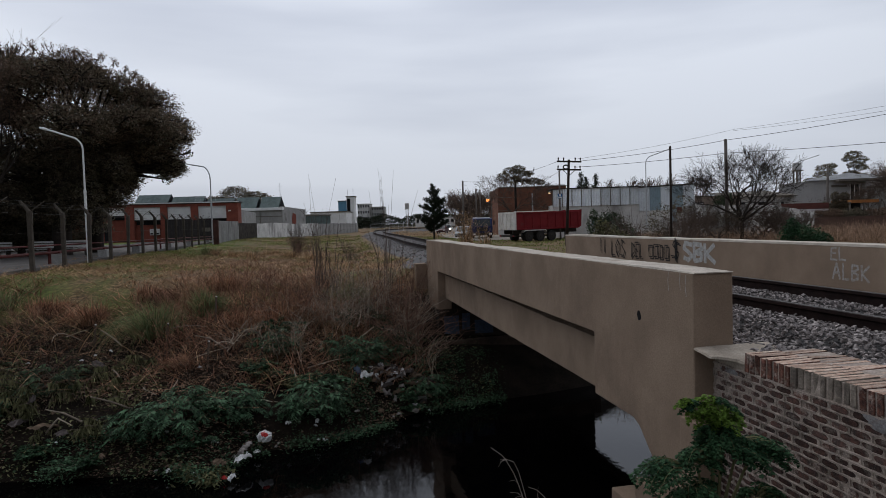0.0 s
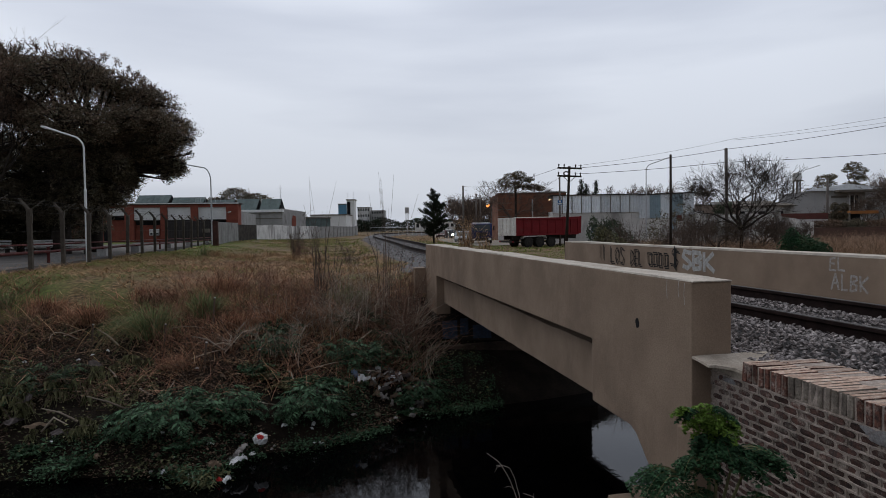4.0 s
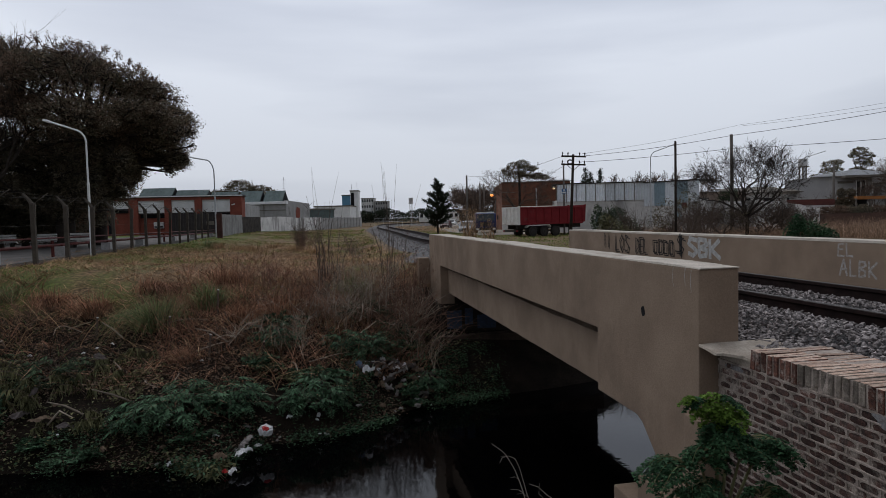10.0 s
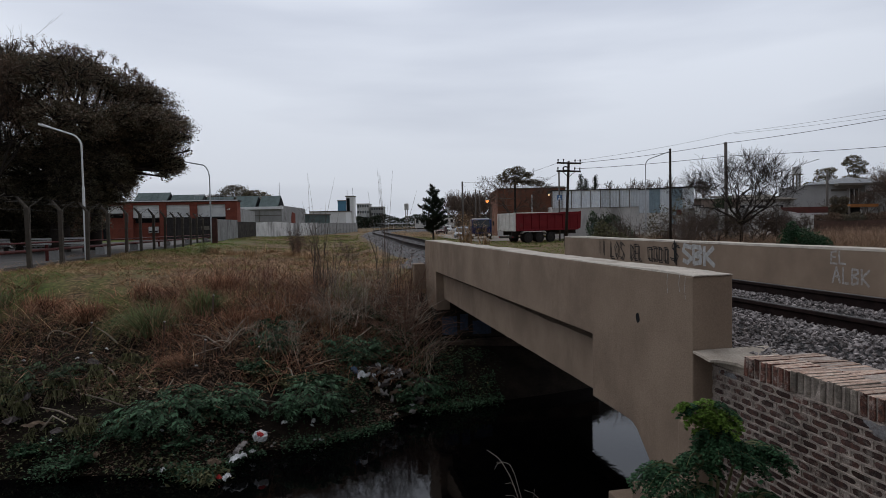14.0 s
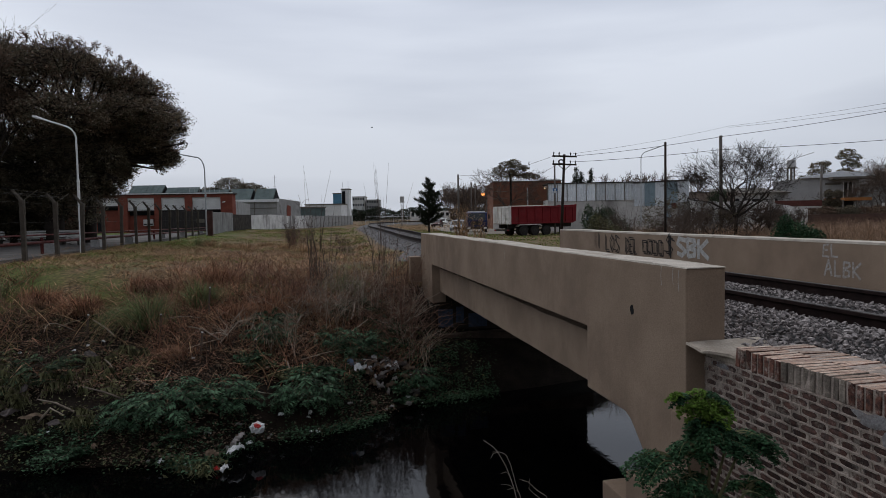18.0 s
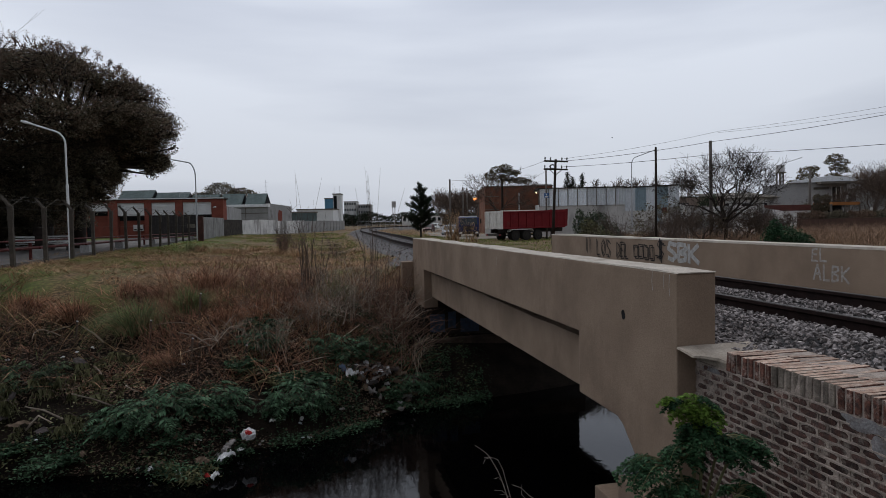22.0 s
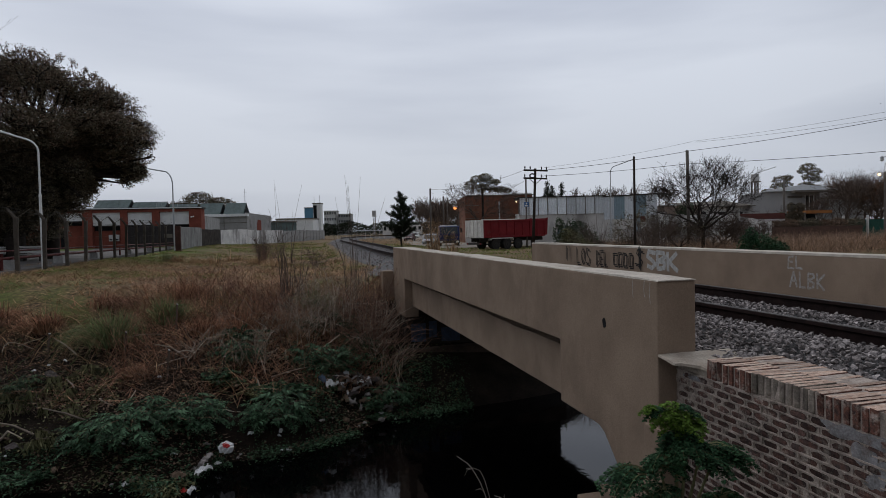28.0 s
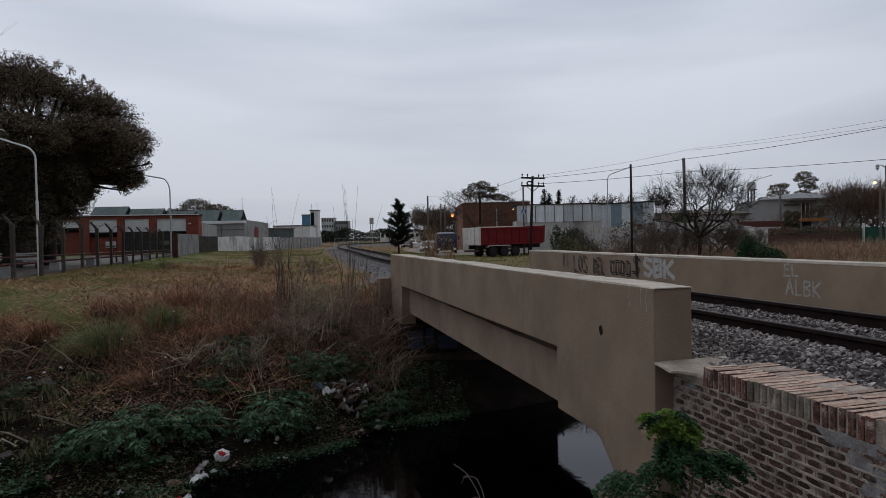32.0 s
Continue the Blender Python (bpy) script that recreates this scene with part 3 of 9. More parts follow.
def build_stones():
    rnd = random.Random(4)
    base = []
    for s in range(14):
        pts = []
        for k in range(9):
            v = Vector((rnd.gauss(0, 1), rnd.gauss(0, 1), rnd.gauss(0, 1))).normalized()
            pts.append(Vector((v.x * rnd.uniform(0.75, 1.15), v.y * rnd.uniform(0.55, 0.9), v.z * rnd.uniform(0.45, 0.7))))
        bm = bmesh.new()
        for p in pts:
            bm.verts.new(p)
        res = bmesh.ops.convex_hull(bm, input=bm.verts[:])
        loose = [v for v in bm.verts if not v.link_faces]
        bmesh.ops.delete(bm, geom=loose, context="VERTS")
        bm.verts.index_update()
        base.append(([v.co.copy() for v in bm.verts], [tuple(v.index for v in f.verts) for f in bm.faces]))
        bm.free()
    g = Geo()

    def drop(x, y, z, size):
        vs, fs = rnd.choice(base)
        z += (0.05 + 0.04 * smooth01((3.9 - x) / 0.1)) * smooth01(((0.34 if x > 3.69 else 0.55) - abs(abs(x - 4.22) - 0.525)) / 0.2) * (1 if y < 20 else 0)
        m = pose(x, y, z, rnd.uniform(-40, 40), rnd.uniform(-40, 40), rnd.uniform(0, 360)) @ Matrix.Scale(size, 4)
        g.add([m @ v for v in vs], fs)

    for n in range(36000):
        x, y = rnd.uniform(2.79, 5.8), rnd.uniform(1.6, 8.0)
        if y < 3.48 and x < 3.09 + 0.10 * fnoise(x, y, 2, 1) and rnd.random() < 0.95:
            continue
        if abs(abs(x - 4.22) - 0.525) < 0.045:
            continue
        drop(x, y, BALLAST_Z - 0.03 + rnd.uniform(0.0, 0.03) + (0.02 if abs(x - 4.22) < 0.5 else 0), rnd.uniform(0.012, 0.030))
    for n in range(5200):
        y = 8 + 52 * rnd.random() ** 1.7
        i = int(np.abs(LINE_XY[:, 1] - y).argmin())
        off = rnd.uniform(-1.9, 1.9)
        if abs(abs(off) - 0.525) < 0.06 or (y < 14.4 and abs(off) > 1.4):
            continue
        drop(LINE_XY[i, 0] + off, y, BALLAST_Z - 0.02 - 0.35 * max(0, abs(off) - 1.35), rnd.uniform(0.02, 0.045))
    solo("ballast_stones", g, STONE, "loose crushed grey stones between and beside the rails", "stones", kind="stuff")


build_stones()


# ---------------------------------------------------------------- brick wing wall
def build_brick_wall():
    w = thing("brick_wall", None, "old red brick wing wall with pale raised mortar beside a bridge", "wall", kind="structure")
    part("wall_core", Geo().box(2.605, 3.0, -1.5, 3.795, 0.4, 2.455), MORTAR, w)
    pad, ring = Geo(), []
    outline = [(2.455, 3.797), (2.455, 3.62), (2.53, 3.58), (2.59, 3.53), (2.598, 3.465), (3.0, 3.465), (3.02, 3.797)]
    for (x0, y0), (x1, y1) in zip(outline, outline[1:] + outline[:1]):
        for k in range(6):
            x, y = x0 + (x1 - x0) * k / 6, y0 + (y1 - y0) * k / 6
            ring.append((x + (0.010 * fnoise(x, y, 22, 4) if 3.47 < y < 3.79 else 0), y + (0.010 * fnoise(x, y, 25, 6) if 3.47 < y < 3.79 else 0)))
    n = len(ring)
    rise = lambda y: 2.520 + 0.045 * (y - 3.465) / 0.332
    pad.v = [(x, y, rise(y) - 0.016) for x, y in ring] + [(x + 0.004, y, rise(y) + 0.007 * fnoise(x, y, 12, 3)) for x, y in ring] + [(2.75, 3.65, rise(3.65) + 0.006)]
    pad.f = [tuple(range(n))[::-1]] + [(i, (i + 1) % n, (i + 1) % n + n, i + n) for i in range(n)] + [(i + n, (i + 1) % n + n, 2 * n) for i in range(n)]
    part("concrete_pad", pad, PAD, w, "pale broken cement pad on the wall's end")
    part("pad_bed", Geo().box(2.612, 3.0, 3.47, 3.795, 2.456, 2.507), PAD, w)
    return w


WALL = build_brick_wall()


def build_bricks():
    """Single bricks of the wing wall: courses of the face and the rowlock on top."""
    rnd = random.Random(11)
    course, length = 0.0448, 0.131
    meshes = []
    for k in range(9):
        g = Geo()
        j = [rnd.uniform(-0.006, 0.006) for _ in range(8)]
        hl, hh = length / 2 - 0.010 - rnd.uniform(0, 0.008), course / 2 - 0.0045 - rnd.uniform(0, 0.002)
        hl *= rnd.uniform(0.90, 1.03)
        n = 12
        ring = []
        for i in range(n):
            a = 2 * math.pi * (i + 0.5) / n
            q = (abs(math.cos(a)) ** 3.4 + abs(math.sin(a)) ** 3.4) ** (-1 / 3.4)
            ring.append((hl * q * math.cos(a) + rnd.uniform(-.004, .004), hh * q * math.sin(a) + rnd.uniform(-.0025, .0025)))
        g.v = [(j[0] * 0.4, 0, 0)] + [(j[i % 8] * 0.5 + 0.001, y, z) for y, z in ring] + [(0.05, y * 1.03, z * 1.05) for y, z in ring]
        for i in range(n):
            k2 = (i + 1) % n
            g.f += [(0, 1 + k2, 1 + i), (1 + i, 1 + k2, 1 + n + k2, 1 + n + i)]
        meshes.append(g.mesh("brick", BRICK, bevel=0.0))
    beads = Geo()
    for c in range(24):
        z = 2.455 - course * (c + 0.5)
        y = 3.79 - (0.0 if c % 2 else length / 2)
        while y > 2.15:
            yc = y - length / 2
            if yc < 3.735:
                part("brick", rnd.choice(meshes), None, WALL, m=pose(2.5985 + rnd.uniform(-.002, .0035), yc, z, 0, 0, rnd.uniform(-1.2, 1.2)))
            # raised upright joint
            w = rnd.uniform(0.003, 0.0058)
            beads.box(2.5985 + rnd.uniform(-.001, .003), 2.62, y - w, y + w, z - course / 2 + .002, z + course / 2 - .002)
            y -= length
        yy = 3.79
        while yy > 2.15:
            step = rnd.uniform(0.12, 0.4)
            w = rnd.uniform(0.0028, 0.0056)
            zc = z + course / 2 + rnd.uniform(-.003, .003)
            if rnd.random() < 0.9:
                beads.box(2.5955 + rnd.uniform(-.0015, .004), 2.62, yy - step, yy + 0.002, zc - w, zc + w)
            yy -= step
    part("mortar_joint", beads, MORTAR, WALL, "pale raised mortar joints", bevel=0.0)
    tops, smeared = [], []
    for k in range(5):
        g = Geo()
        a, b_, h = 0.125, 0.0182, 0.060
        j = [rnd.uniform(-0.006, 0.006) for _ in range(6)]
        g.add([(-a + j[0], -b_, -h), (a, -b_, -h), (a, b_, -h), (-a + j[1], b_, -h), (-a + j[2], -b_ + j[3] * .4, h + j[4]), (a, -b_, h), (a, b_, h), (-a + j[5], b_, h + j[0])],
              [(0, 3, 2, 1), (4, 5, 6, 7), (0, 1, 5, 4), (1, 2, 6, 5), (2, 3, 7, 6), (3, 0, 4, 7)])
        tops.append(g.mesh("brick", BRICK_TOP, bevel=0.005))
        smeared.append(g.mesh("brick", BRICK_SMEARED, bevel=0.007))
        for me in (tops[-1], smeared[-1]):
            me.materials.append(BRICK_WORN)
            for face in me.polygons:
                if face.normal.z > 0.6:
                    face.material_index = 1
    y = 3.455
    while y > 1.0:
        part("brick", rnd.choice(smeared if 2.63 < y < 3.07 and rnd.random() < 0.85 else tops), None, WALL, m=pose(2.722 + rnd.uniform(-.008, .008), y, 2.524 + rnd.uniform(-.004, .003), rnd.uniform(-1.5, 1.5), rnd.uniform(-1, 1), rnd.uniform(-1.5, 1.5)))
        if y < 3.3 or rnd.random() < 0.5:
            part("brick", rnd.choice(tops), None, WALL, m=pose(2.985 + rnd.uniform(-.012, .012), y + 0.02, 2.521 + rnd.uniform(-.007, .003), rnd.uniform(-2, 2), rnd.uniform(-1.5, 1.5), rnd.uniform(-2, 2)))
        y -= 0.0505
    part("mortar_bed", Geo().box(2.604, 3.1, 1.0, 3.468, 2.45, 2.5775), MORTAR, WALL)


build_bricks()


def cement_patch(y, z, ry, rz, seed):
    """A smear of grey cement left on the face of the brick wall."""
    g = Geo()
    n = 22
    ring = []
    for k in range(n):
        a = 2 * math.pi * k / n
        q = 1 + 0.45 * noise.noise(Vector((math.cos(a) * 1.6 + seed, math.sin(a) * 1.6, seed)))
        ring.append((y + ry * q * math.cos(a), z + rz * q * math.sin(a)))
    g.v = [(2.5965, y, z)] + [(2.5985 + 0.003 * noise.noise(Vector((p[0] * 9, p[1] * 9, 0))), p[0], p[1]) for p in ring] + [(2.604, p[0], p[1]) for p in ring]
    for k in range(n):
        j = (k + 1) % n
        g.f += [(0, 1 + j, 1 + k), (1 + k, 1 + j, 1 + n + j, 1 + n + k)]
    part("cement_patch", g, CEMENT, WALL, "grey cement smeared over the bricks")


CEMENT = mat("grey_cement_smear", (0.27, 0.265, 0.27), (0.15, 0.142, 0.14), 11.0, 0.95, 0.5, 50, third=(0.13, 0.09, 0.075), stain=0.55, contrast=0.25, world_space=True)
cement_patch(2.47, 2.43, 0.13, 0.035, 3)
cement_patch(3.62, 2.43, 0.09, 0.02, 8)
cement_patch(2.36, 2.35, 0.07, 0.05, 11)
cement_patch(2.27, 2.43, 0.14, 0.032, 14)
cement_patch(2.24, 2.30, 0.07, 0.05, 17)
cement_patch(2.30, 2.24, 0.05, 0.035, 19)


section(1.25)


# ---------------------------------------------------------------- the fence along the yard
POST_GREY = mat("weathered_dark_concrete", (0.10, 0.084, 0.07), (0.055, 0.046, 0.038), 2.5, 0.92, 0.3, 40, third=(0.20, 0.175, 0.15), stain=0.57)


def fence_post():
    p = thing("fence_post", None, "weathered grey concrete fence post with a forked angled top", "fence post", "posts of the yard fence")
    g = Geo().box(-0.066, 0.066, -0.066, 0.066, -0.4, 2.06)
    part("shaft", g, POST_GREY, p, bevel=0.012)
    part("arm", Geo().tube([(0.01, 0, 2.0), (-0.10, 0, 2.17), (-0.27, 0, 2.38)], [0.070, 0.062, 0.045], 6), POST_GREY, p)
    part("iron_arm", Geo().tube([(0.085, 0, 1.6), (0.09, 0, 2.08), (0.48, 0, 2.36)], 0.014, 5), CONCRETE_GREY, p, "thin dull grey angle iron")
    return p


POST_Y = [20.04 + 2.66 * k for k in range(14)]
first = fence_post()
for k, y in enumerate(POST_Y):
    m = spot(-9.2, y, height(-9.2, y) - 0.03, 0, random.uniform(-1.5, 1.5), random.uniform(-4, 4))
    if k == 0:
        first.matrix_basis = m
    else:
        copy_thing(first, m)
wires = thing("fence_wire", None, "thin sagging wires strung along concrete fence posts", "wire fence", kind="structure")
for dx, dz, r in ((0, 1.95, 0.005), (0, 1.3, 0.004), (0, 0.65, 0.004), (-0.14, 2.2, 0.005), (-0.25, 2.36, 0.005), (0.3, 2.2, 0.005)):
    pts = []
    for k, y in enumerate(POST_Y):
        pts.append((-9.2 + dx, y, 2.22 + dz))
        if k < 13:
            pts.append((-9.2 + dx, y + 1.33, 2.22 + dz - 0.03))
    part("wire", Geo().tube(pts, r, 4, False), STEEL_DARK, wires)

# paved yard and the pipe barrier on concrete blocks
yard = Geo()
ys = list(np.arange(10, 90, 2.0))
for a, b in zip(ys, ys[1:]):
    yard.add([(-60, a, 2.33), (-9.5, a, 2.33), (-9.5, b, 2.33), (-60, b, 2.33), (-9.5, a, 2.0), (-9.5, b, 2.0)], [(0, 1, 2, 3), (1, 4, 5, 2)])
solo("yard_pavement", yard, YARD, "worn grey paving of a fenced yard", "pavement", kind="structure")

barrier = thing("pipe_barrier", None, "red pipe barrier carried on pale concrete blocks", "barrier")
for z0, z1, r in ((2.80, 2.60, 0.055), (3.09, 2.82, 0.03)):
    part("pipe", Geo().tube([(-9.95, 17, z0), (-9.85, 62, z1)], r, 8), PIPE_RED, barrier)
for y, top in ((21.4, 2.72), (26.7, 2.70), (31.9, 2.67), (37.4, 2.65), (45.1, 2.61), (52.0, 2.58), (60.0, 2.54)):
    part("block", Geo().box(-10.1, -9.7, y - 0.17, y + 0.17, 2.25, top), PLASTER_GREY, barrier, "whitish concrete block", bevel=0.02)
    part("saddle", Geo().box(-10.0, -9.8, y - 0.09, y + 0.09, top, top + 0.06), PIPE_RED, barrier)
for y, z in ((26.0, 2.95), (43.0, 2.85)):
    part("standard", Geo().tube([(-9.94, y, 2.2), (-9.94, y, z)], 0.06, 6), PIPE_RED, barrier, "rusty orange upright pipe")


# ---------------------------------------------------------------- buildings behind the yard
def wall_frame(p, q):
    """A frame whose x runs along a wall from p to q and y goes behind it."""
    d = Vector((q[0] - p[0], q[1] - p[1], 0))
    return pose(p[0], p[1], p[2], 0, 0, math.degrees(math.atan2(d.y, d.x))), d.length


GATE_GREY = mat("dark_gate_paint", (0.062, 0.055, 0.054), (0.045, 0.04, 0.039), 1.2, 0.8, 0.1, 20)


def brick_workshop():
    m, w = wall_frame((-24.5, 65.6, 2.2), (-7.85, 64.8, 2.2))
    m = pose(-26.9, 71.2, 2.09, 0, 0, -2.75) @ Matrix.Scale(1.112, 4)
    b = thing("workshop", m, "low red brick workshop with white roller doors", "building")
    h = 3.75
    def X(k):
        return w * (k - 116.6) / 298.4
    part("back_wall", Geo().box(0, w, 0.5, 2.2, 0, h), BRICK_FAR, b)
    part("side_wing", Geo().box(-24, -0.02, 1.5, 9, 0, h - 0.2), BRICK_FAR, b, "plain brick wing")
    part("roof_edge", Geo().box(-0.2, w + 0.15, -0.12, 2.2, h, h + 0.16), STEEL_DARK, b, bevel=0.02)
    part("roof_trim", Geo().box(-0.2, w + 0.16, -0.16, -0.122, h + 0.05, h + 0.14), ROOF_WHITE, b)
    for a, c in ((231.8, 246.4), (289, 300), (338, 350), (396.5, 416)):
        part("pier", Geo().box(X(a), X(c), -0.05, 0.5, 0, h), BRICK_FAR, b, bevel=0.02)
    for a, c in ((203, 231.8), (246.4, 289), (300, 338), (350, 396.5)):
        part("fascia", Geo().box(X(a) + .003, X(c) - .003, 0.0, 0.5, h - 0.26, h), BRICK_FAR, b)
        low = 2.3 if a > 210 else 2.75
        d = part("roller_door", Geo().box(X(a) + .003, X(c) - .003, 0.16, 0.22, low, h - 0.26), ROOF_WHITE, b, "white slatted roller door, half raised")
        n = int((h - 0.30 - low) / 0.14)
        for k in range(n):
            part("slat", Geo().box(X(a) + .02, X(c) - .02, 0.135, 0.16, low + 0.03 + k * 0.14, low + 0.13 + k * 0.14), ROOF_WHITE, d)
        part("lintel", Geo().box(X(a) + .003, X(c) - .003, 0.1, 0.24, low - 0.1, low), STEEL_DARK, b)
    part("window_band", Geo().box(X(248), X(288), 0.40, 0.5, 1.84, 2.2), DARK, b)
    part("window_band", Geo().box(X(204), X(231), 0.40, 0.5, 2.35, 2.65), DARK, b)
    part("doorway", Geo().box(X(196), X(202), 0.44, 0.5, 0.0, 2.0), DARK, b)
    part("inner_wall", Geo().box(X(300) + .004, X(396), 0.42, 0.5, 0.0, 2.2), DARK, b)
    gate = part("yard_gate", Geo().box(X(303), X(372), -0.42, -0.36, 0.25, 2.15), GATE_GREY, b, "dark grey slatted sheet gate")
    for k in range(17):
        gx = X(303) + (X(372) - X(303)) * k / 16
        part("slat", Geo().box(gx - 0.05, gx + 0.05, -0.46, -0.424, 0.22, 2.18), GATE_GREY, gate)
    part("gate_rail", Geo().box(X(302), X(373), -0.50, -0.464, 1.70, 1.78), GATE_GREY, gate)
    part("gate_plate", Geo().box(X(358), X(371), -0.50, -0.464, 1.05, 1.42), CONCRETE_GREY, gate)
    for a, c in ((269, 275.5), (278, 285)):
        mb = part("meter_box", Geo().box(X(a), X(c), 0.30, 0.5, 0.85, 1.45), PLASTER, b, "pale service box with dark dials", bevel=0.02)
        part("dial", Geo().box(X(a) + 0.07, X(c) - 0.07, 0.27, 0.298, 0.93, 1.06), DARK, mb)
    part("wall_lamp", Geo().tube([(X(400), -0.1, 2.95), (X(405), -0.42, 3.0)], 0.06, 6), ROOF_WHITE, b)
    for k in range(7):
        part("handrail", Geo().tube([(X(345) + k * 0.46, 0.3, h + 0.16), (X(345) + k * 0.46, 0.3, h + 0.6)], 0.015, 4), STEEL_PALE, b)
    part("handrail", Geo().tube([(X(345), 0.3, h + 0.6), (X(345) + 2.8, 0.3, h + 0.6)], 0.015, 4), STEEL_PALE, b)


brick_workshop()


def roof_monitor(x, y, z, length, depth=3.4, rise=1.35):
    r = thing("roof_monitor", pose(x, y, z, 0, 0, -11), "green-grey sheet metal gabled roof light", "roof", "roof lights of the workshops")
    part("roof_slope", Geo().add([(-length / 2, 0, 0), (length / 2, 0, 0), (length / 2, depth / 2, rise), (-length / 2, depth / 2, rise),
                                  (-length / 2, 0.05, -0.07), (length / 2, 0.05, -0.07), (length / 2, depth / 2, rise - .07), (-length / 2, depth / 2, rise - .07)],
                                 [(0, 1, 2, 3), (7, 6, 5, 4), (0, 4, 5, 1), (1, 5, 6, 2), (3, 7, 4, 0)]), GREEN_METAL, r)
    part("roof_slope", Geo().add([(-length / 2, depth, 0), (length / 2, depth, 0), (length / 2, depth / 2, rise), (-length / 2, depth / 2, rise)], [(0, 1, 2, 3)]), GREEN_METAL, r)
    n = max(3, int(length / 0.6))
    for k in range(n + 1):
        x0 = -length / 2 + k * length / n
        part("seam", Geo().tube([(x0, -0.01, 0.01), (x0, depth / 2, rise + 0.03)], 0.025, 4), GREEN_METAL, r)
    part("gable", Geo().add([(length / 2 + .015, 0.08, -0.4), (length / 2 + .015, depth - .08, -0.4), (length / 2 + .015, depth / 2, rise - 0.08)], [(0, 1, 2)]), DARK, r, "dark triangular gable")
    part("gable", Geo().add([(-length / 2 + .12, 0.08, -0.4), (-length / 2 + .12, depth - .08, -0.4), (-length / 2 + .12, depth / 2, rise - 0.08)], [(0, 1, 2)]), DARK, r)
    return r


for x0, x1, y, z in ((-20.9, -17.1, 79.6, 6.38), (-16.9, -13.2, 78.9, 6.08), (-12.9, -9.8, 78.2, 5.75)):
    roof_monitor((x0 + x1) / 2, y - 1.7, z, x1 - x0)
hall = thing("workshop_hall", None, "long low hall roof carrying gabled roof lights", "building")
part("hall_wall", Geo().box(-30, -8.8, 76.0, 95, 2.2, 5.7), PLASTER_GREY, hall)


def grey_hall():
    m, w = wall_frame((-11.6, 97.5, 2.0), (-5.1, 96.5, 2.0))
    b = thing("warehouse", m, "grey rendered warehouse with a white eave", "building")
    part("wall", Geo().box(0, w - .01, 0, 12, 0, 4.05), PLASTER_GREY, b)
    part("wall_band", Geo().box(0, w - .01, -0.04, -0.002, 3.1, 3.2), CONCRETE_GREY, b)
    part("eave", Geo().box(-0.2, w + .1, -0.35, 11.8, 4.06, 4.45), ROOF_WHITE, b, bevel=0.02)
    part("side_wall", Geo().add([(w, -0.02, 0), (w + 1.4, 11.8, 0), (w + 1.4, 11.8, 4.35), (w, -0.02, 4.6), (w - .3, 0.1, 0), (w - .3, 11.8, 0), (w - .3, 11.8, 4.35), (w - .3, 0.1, 4.6)],
                                [(0, 1, 2, 3), (1, 5, 6, 2), (3, 2, 6, 7), (4, 0, 3, 7), (5, 4, 7, 6)]), PLASTER_GREY, b, "stained grey end wall")
    part("rust_patch", Geo().add([(w + .56, 4.3, 1.6), (w + .80, 6.4, 1.6), (w + .80, 6.4, 3.5), (w + .62, 4.8, 3.7), (w + .56, 4.3, 2.9)], [(0, 1, 2, 3, 4)]), BRICK_FAR, b, "bared reddish brick patch")
    part("downpipe", Geo().tube([(w * 0.5, -0.08, 1), (w * 0.5, -0.08, 4)], 0.05, 6), CONCRETE_GREY, b)
    return b


grey_hall()
for x0, x1, y, z in ((-12.2, -8.95, 97.6, 6.46), (-8.5, -5.65, 97.2, 6.46)):
    roof_monitor((x0 + x1) / 2, y, z, x1 - x0, 4.2, 1.7)


# boundary wall that carries on from the fence
def boundary_wall():
    b = thing("boundary_wall", None, "long boundary wall of grey and whitewashed concrete panels", "wall", kind="structure")
    runs = [((-8.57, 58.0), (-8.24, 69.5), 3, RENDER_GREY, 4.2), ((-8.24, 69.5), (-7.15, 78.0), 3, CONCRETE_DARK, 4.02), ((-7.15, 78.0), (-4.4, 86.0), 4, WHITEWASH, 4.05),
            ((-4.4, 86.0), (0.0, 100.0), 6, WHITEWASH, 3.95), ((0.0, 100.0), (4.0, 114.0), 6, PLASTER_GREY, 3.88), ((4.0, 114.0), (8.0, 128.0), 6, PLASTER_GREY, 3.86)]
    rnd = random.Random(5)
    for p, q, n, m, top in runs:
        for k in range(n):
            a = Vector((*p, 0)).lerp(Vector((*q, 0)), k / n)
            c = Vector((*p, 0)).lerp(Vector((*q, 0)), (k + 1) / n)
            fm, w = wall_frame((a.x, a.y, 1.2), (c.x, c.y, 1.2))
            part("wall_panel", Geo().box(0.004, w - 0.004, 0, 0.15, 0, top - 1.2 + rnd.uniform(-.05, .05)), m, b, m=fm, bevel=0.01)
            if m is PLASTER_GREY:
                part("wall_pier", Geo().box(-0.12, 0.12, -0.08, -0.003, 0, top - 1.1), m, b, m=fm, bevel=0.01)


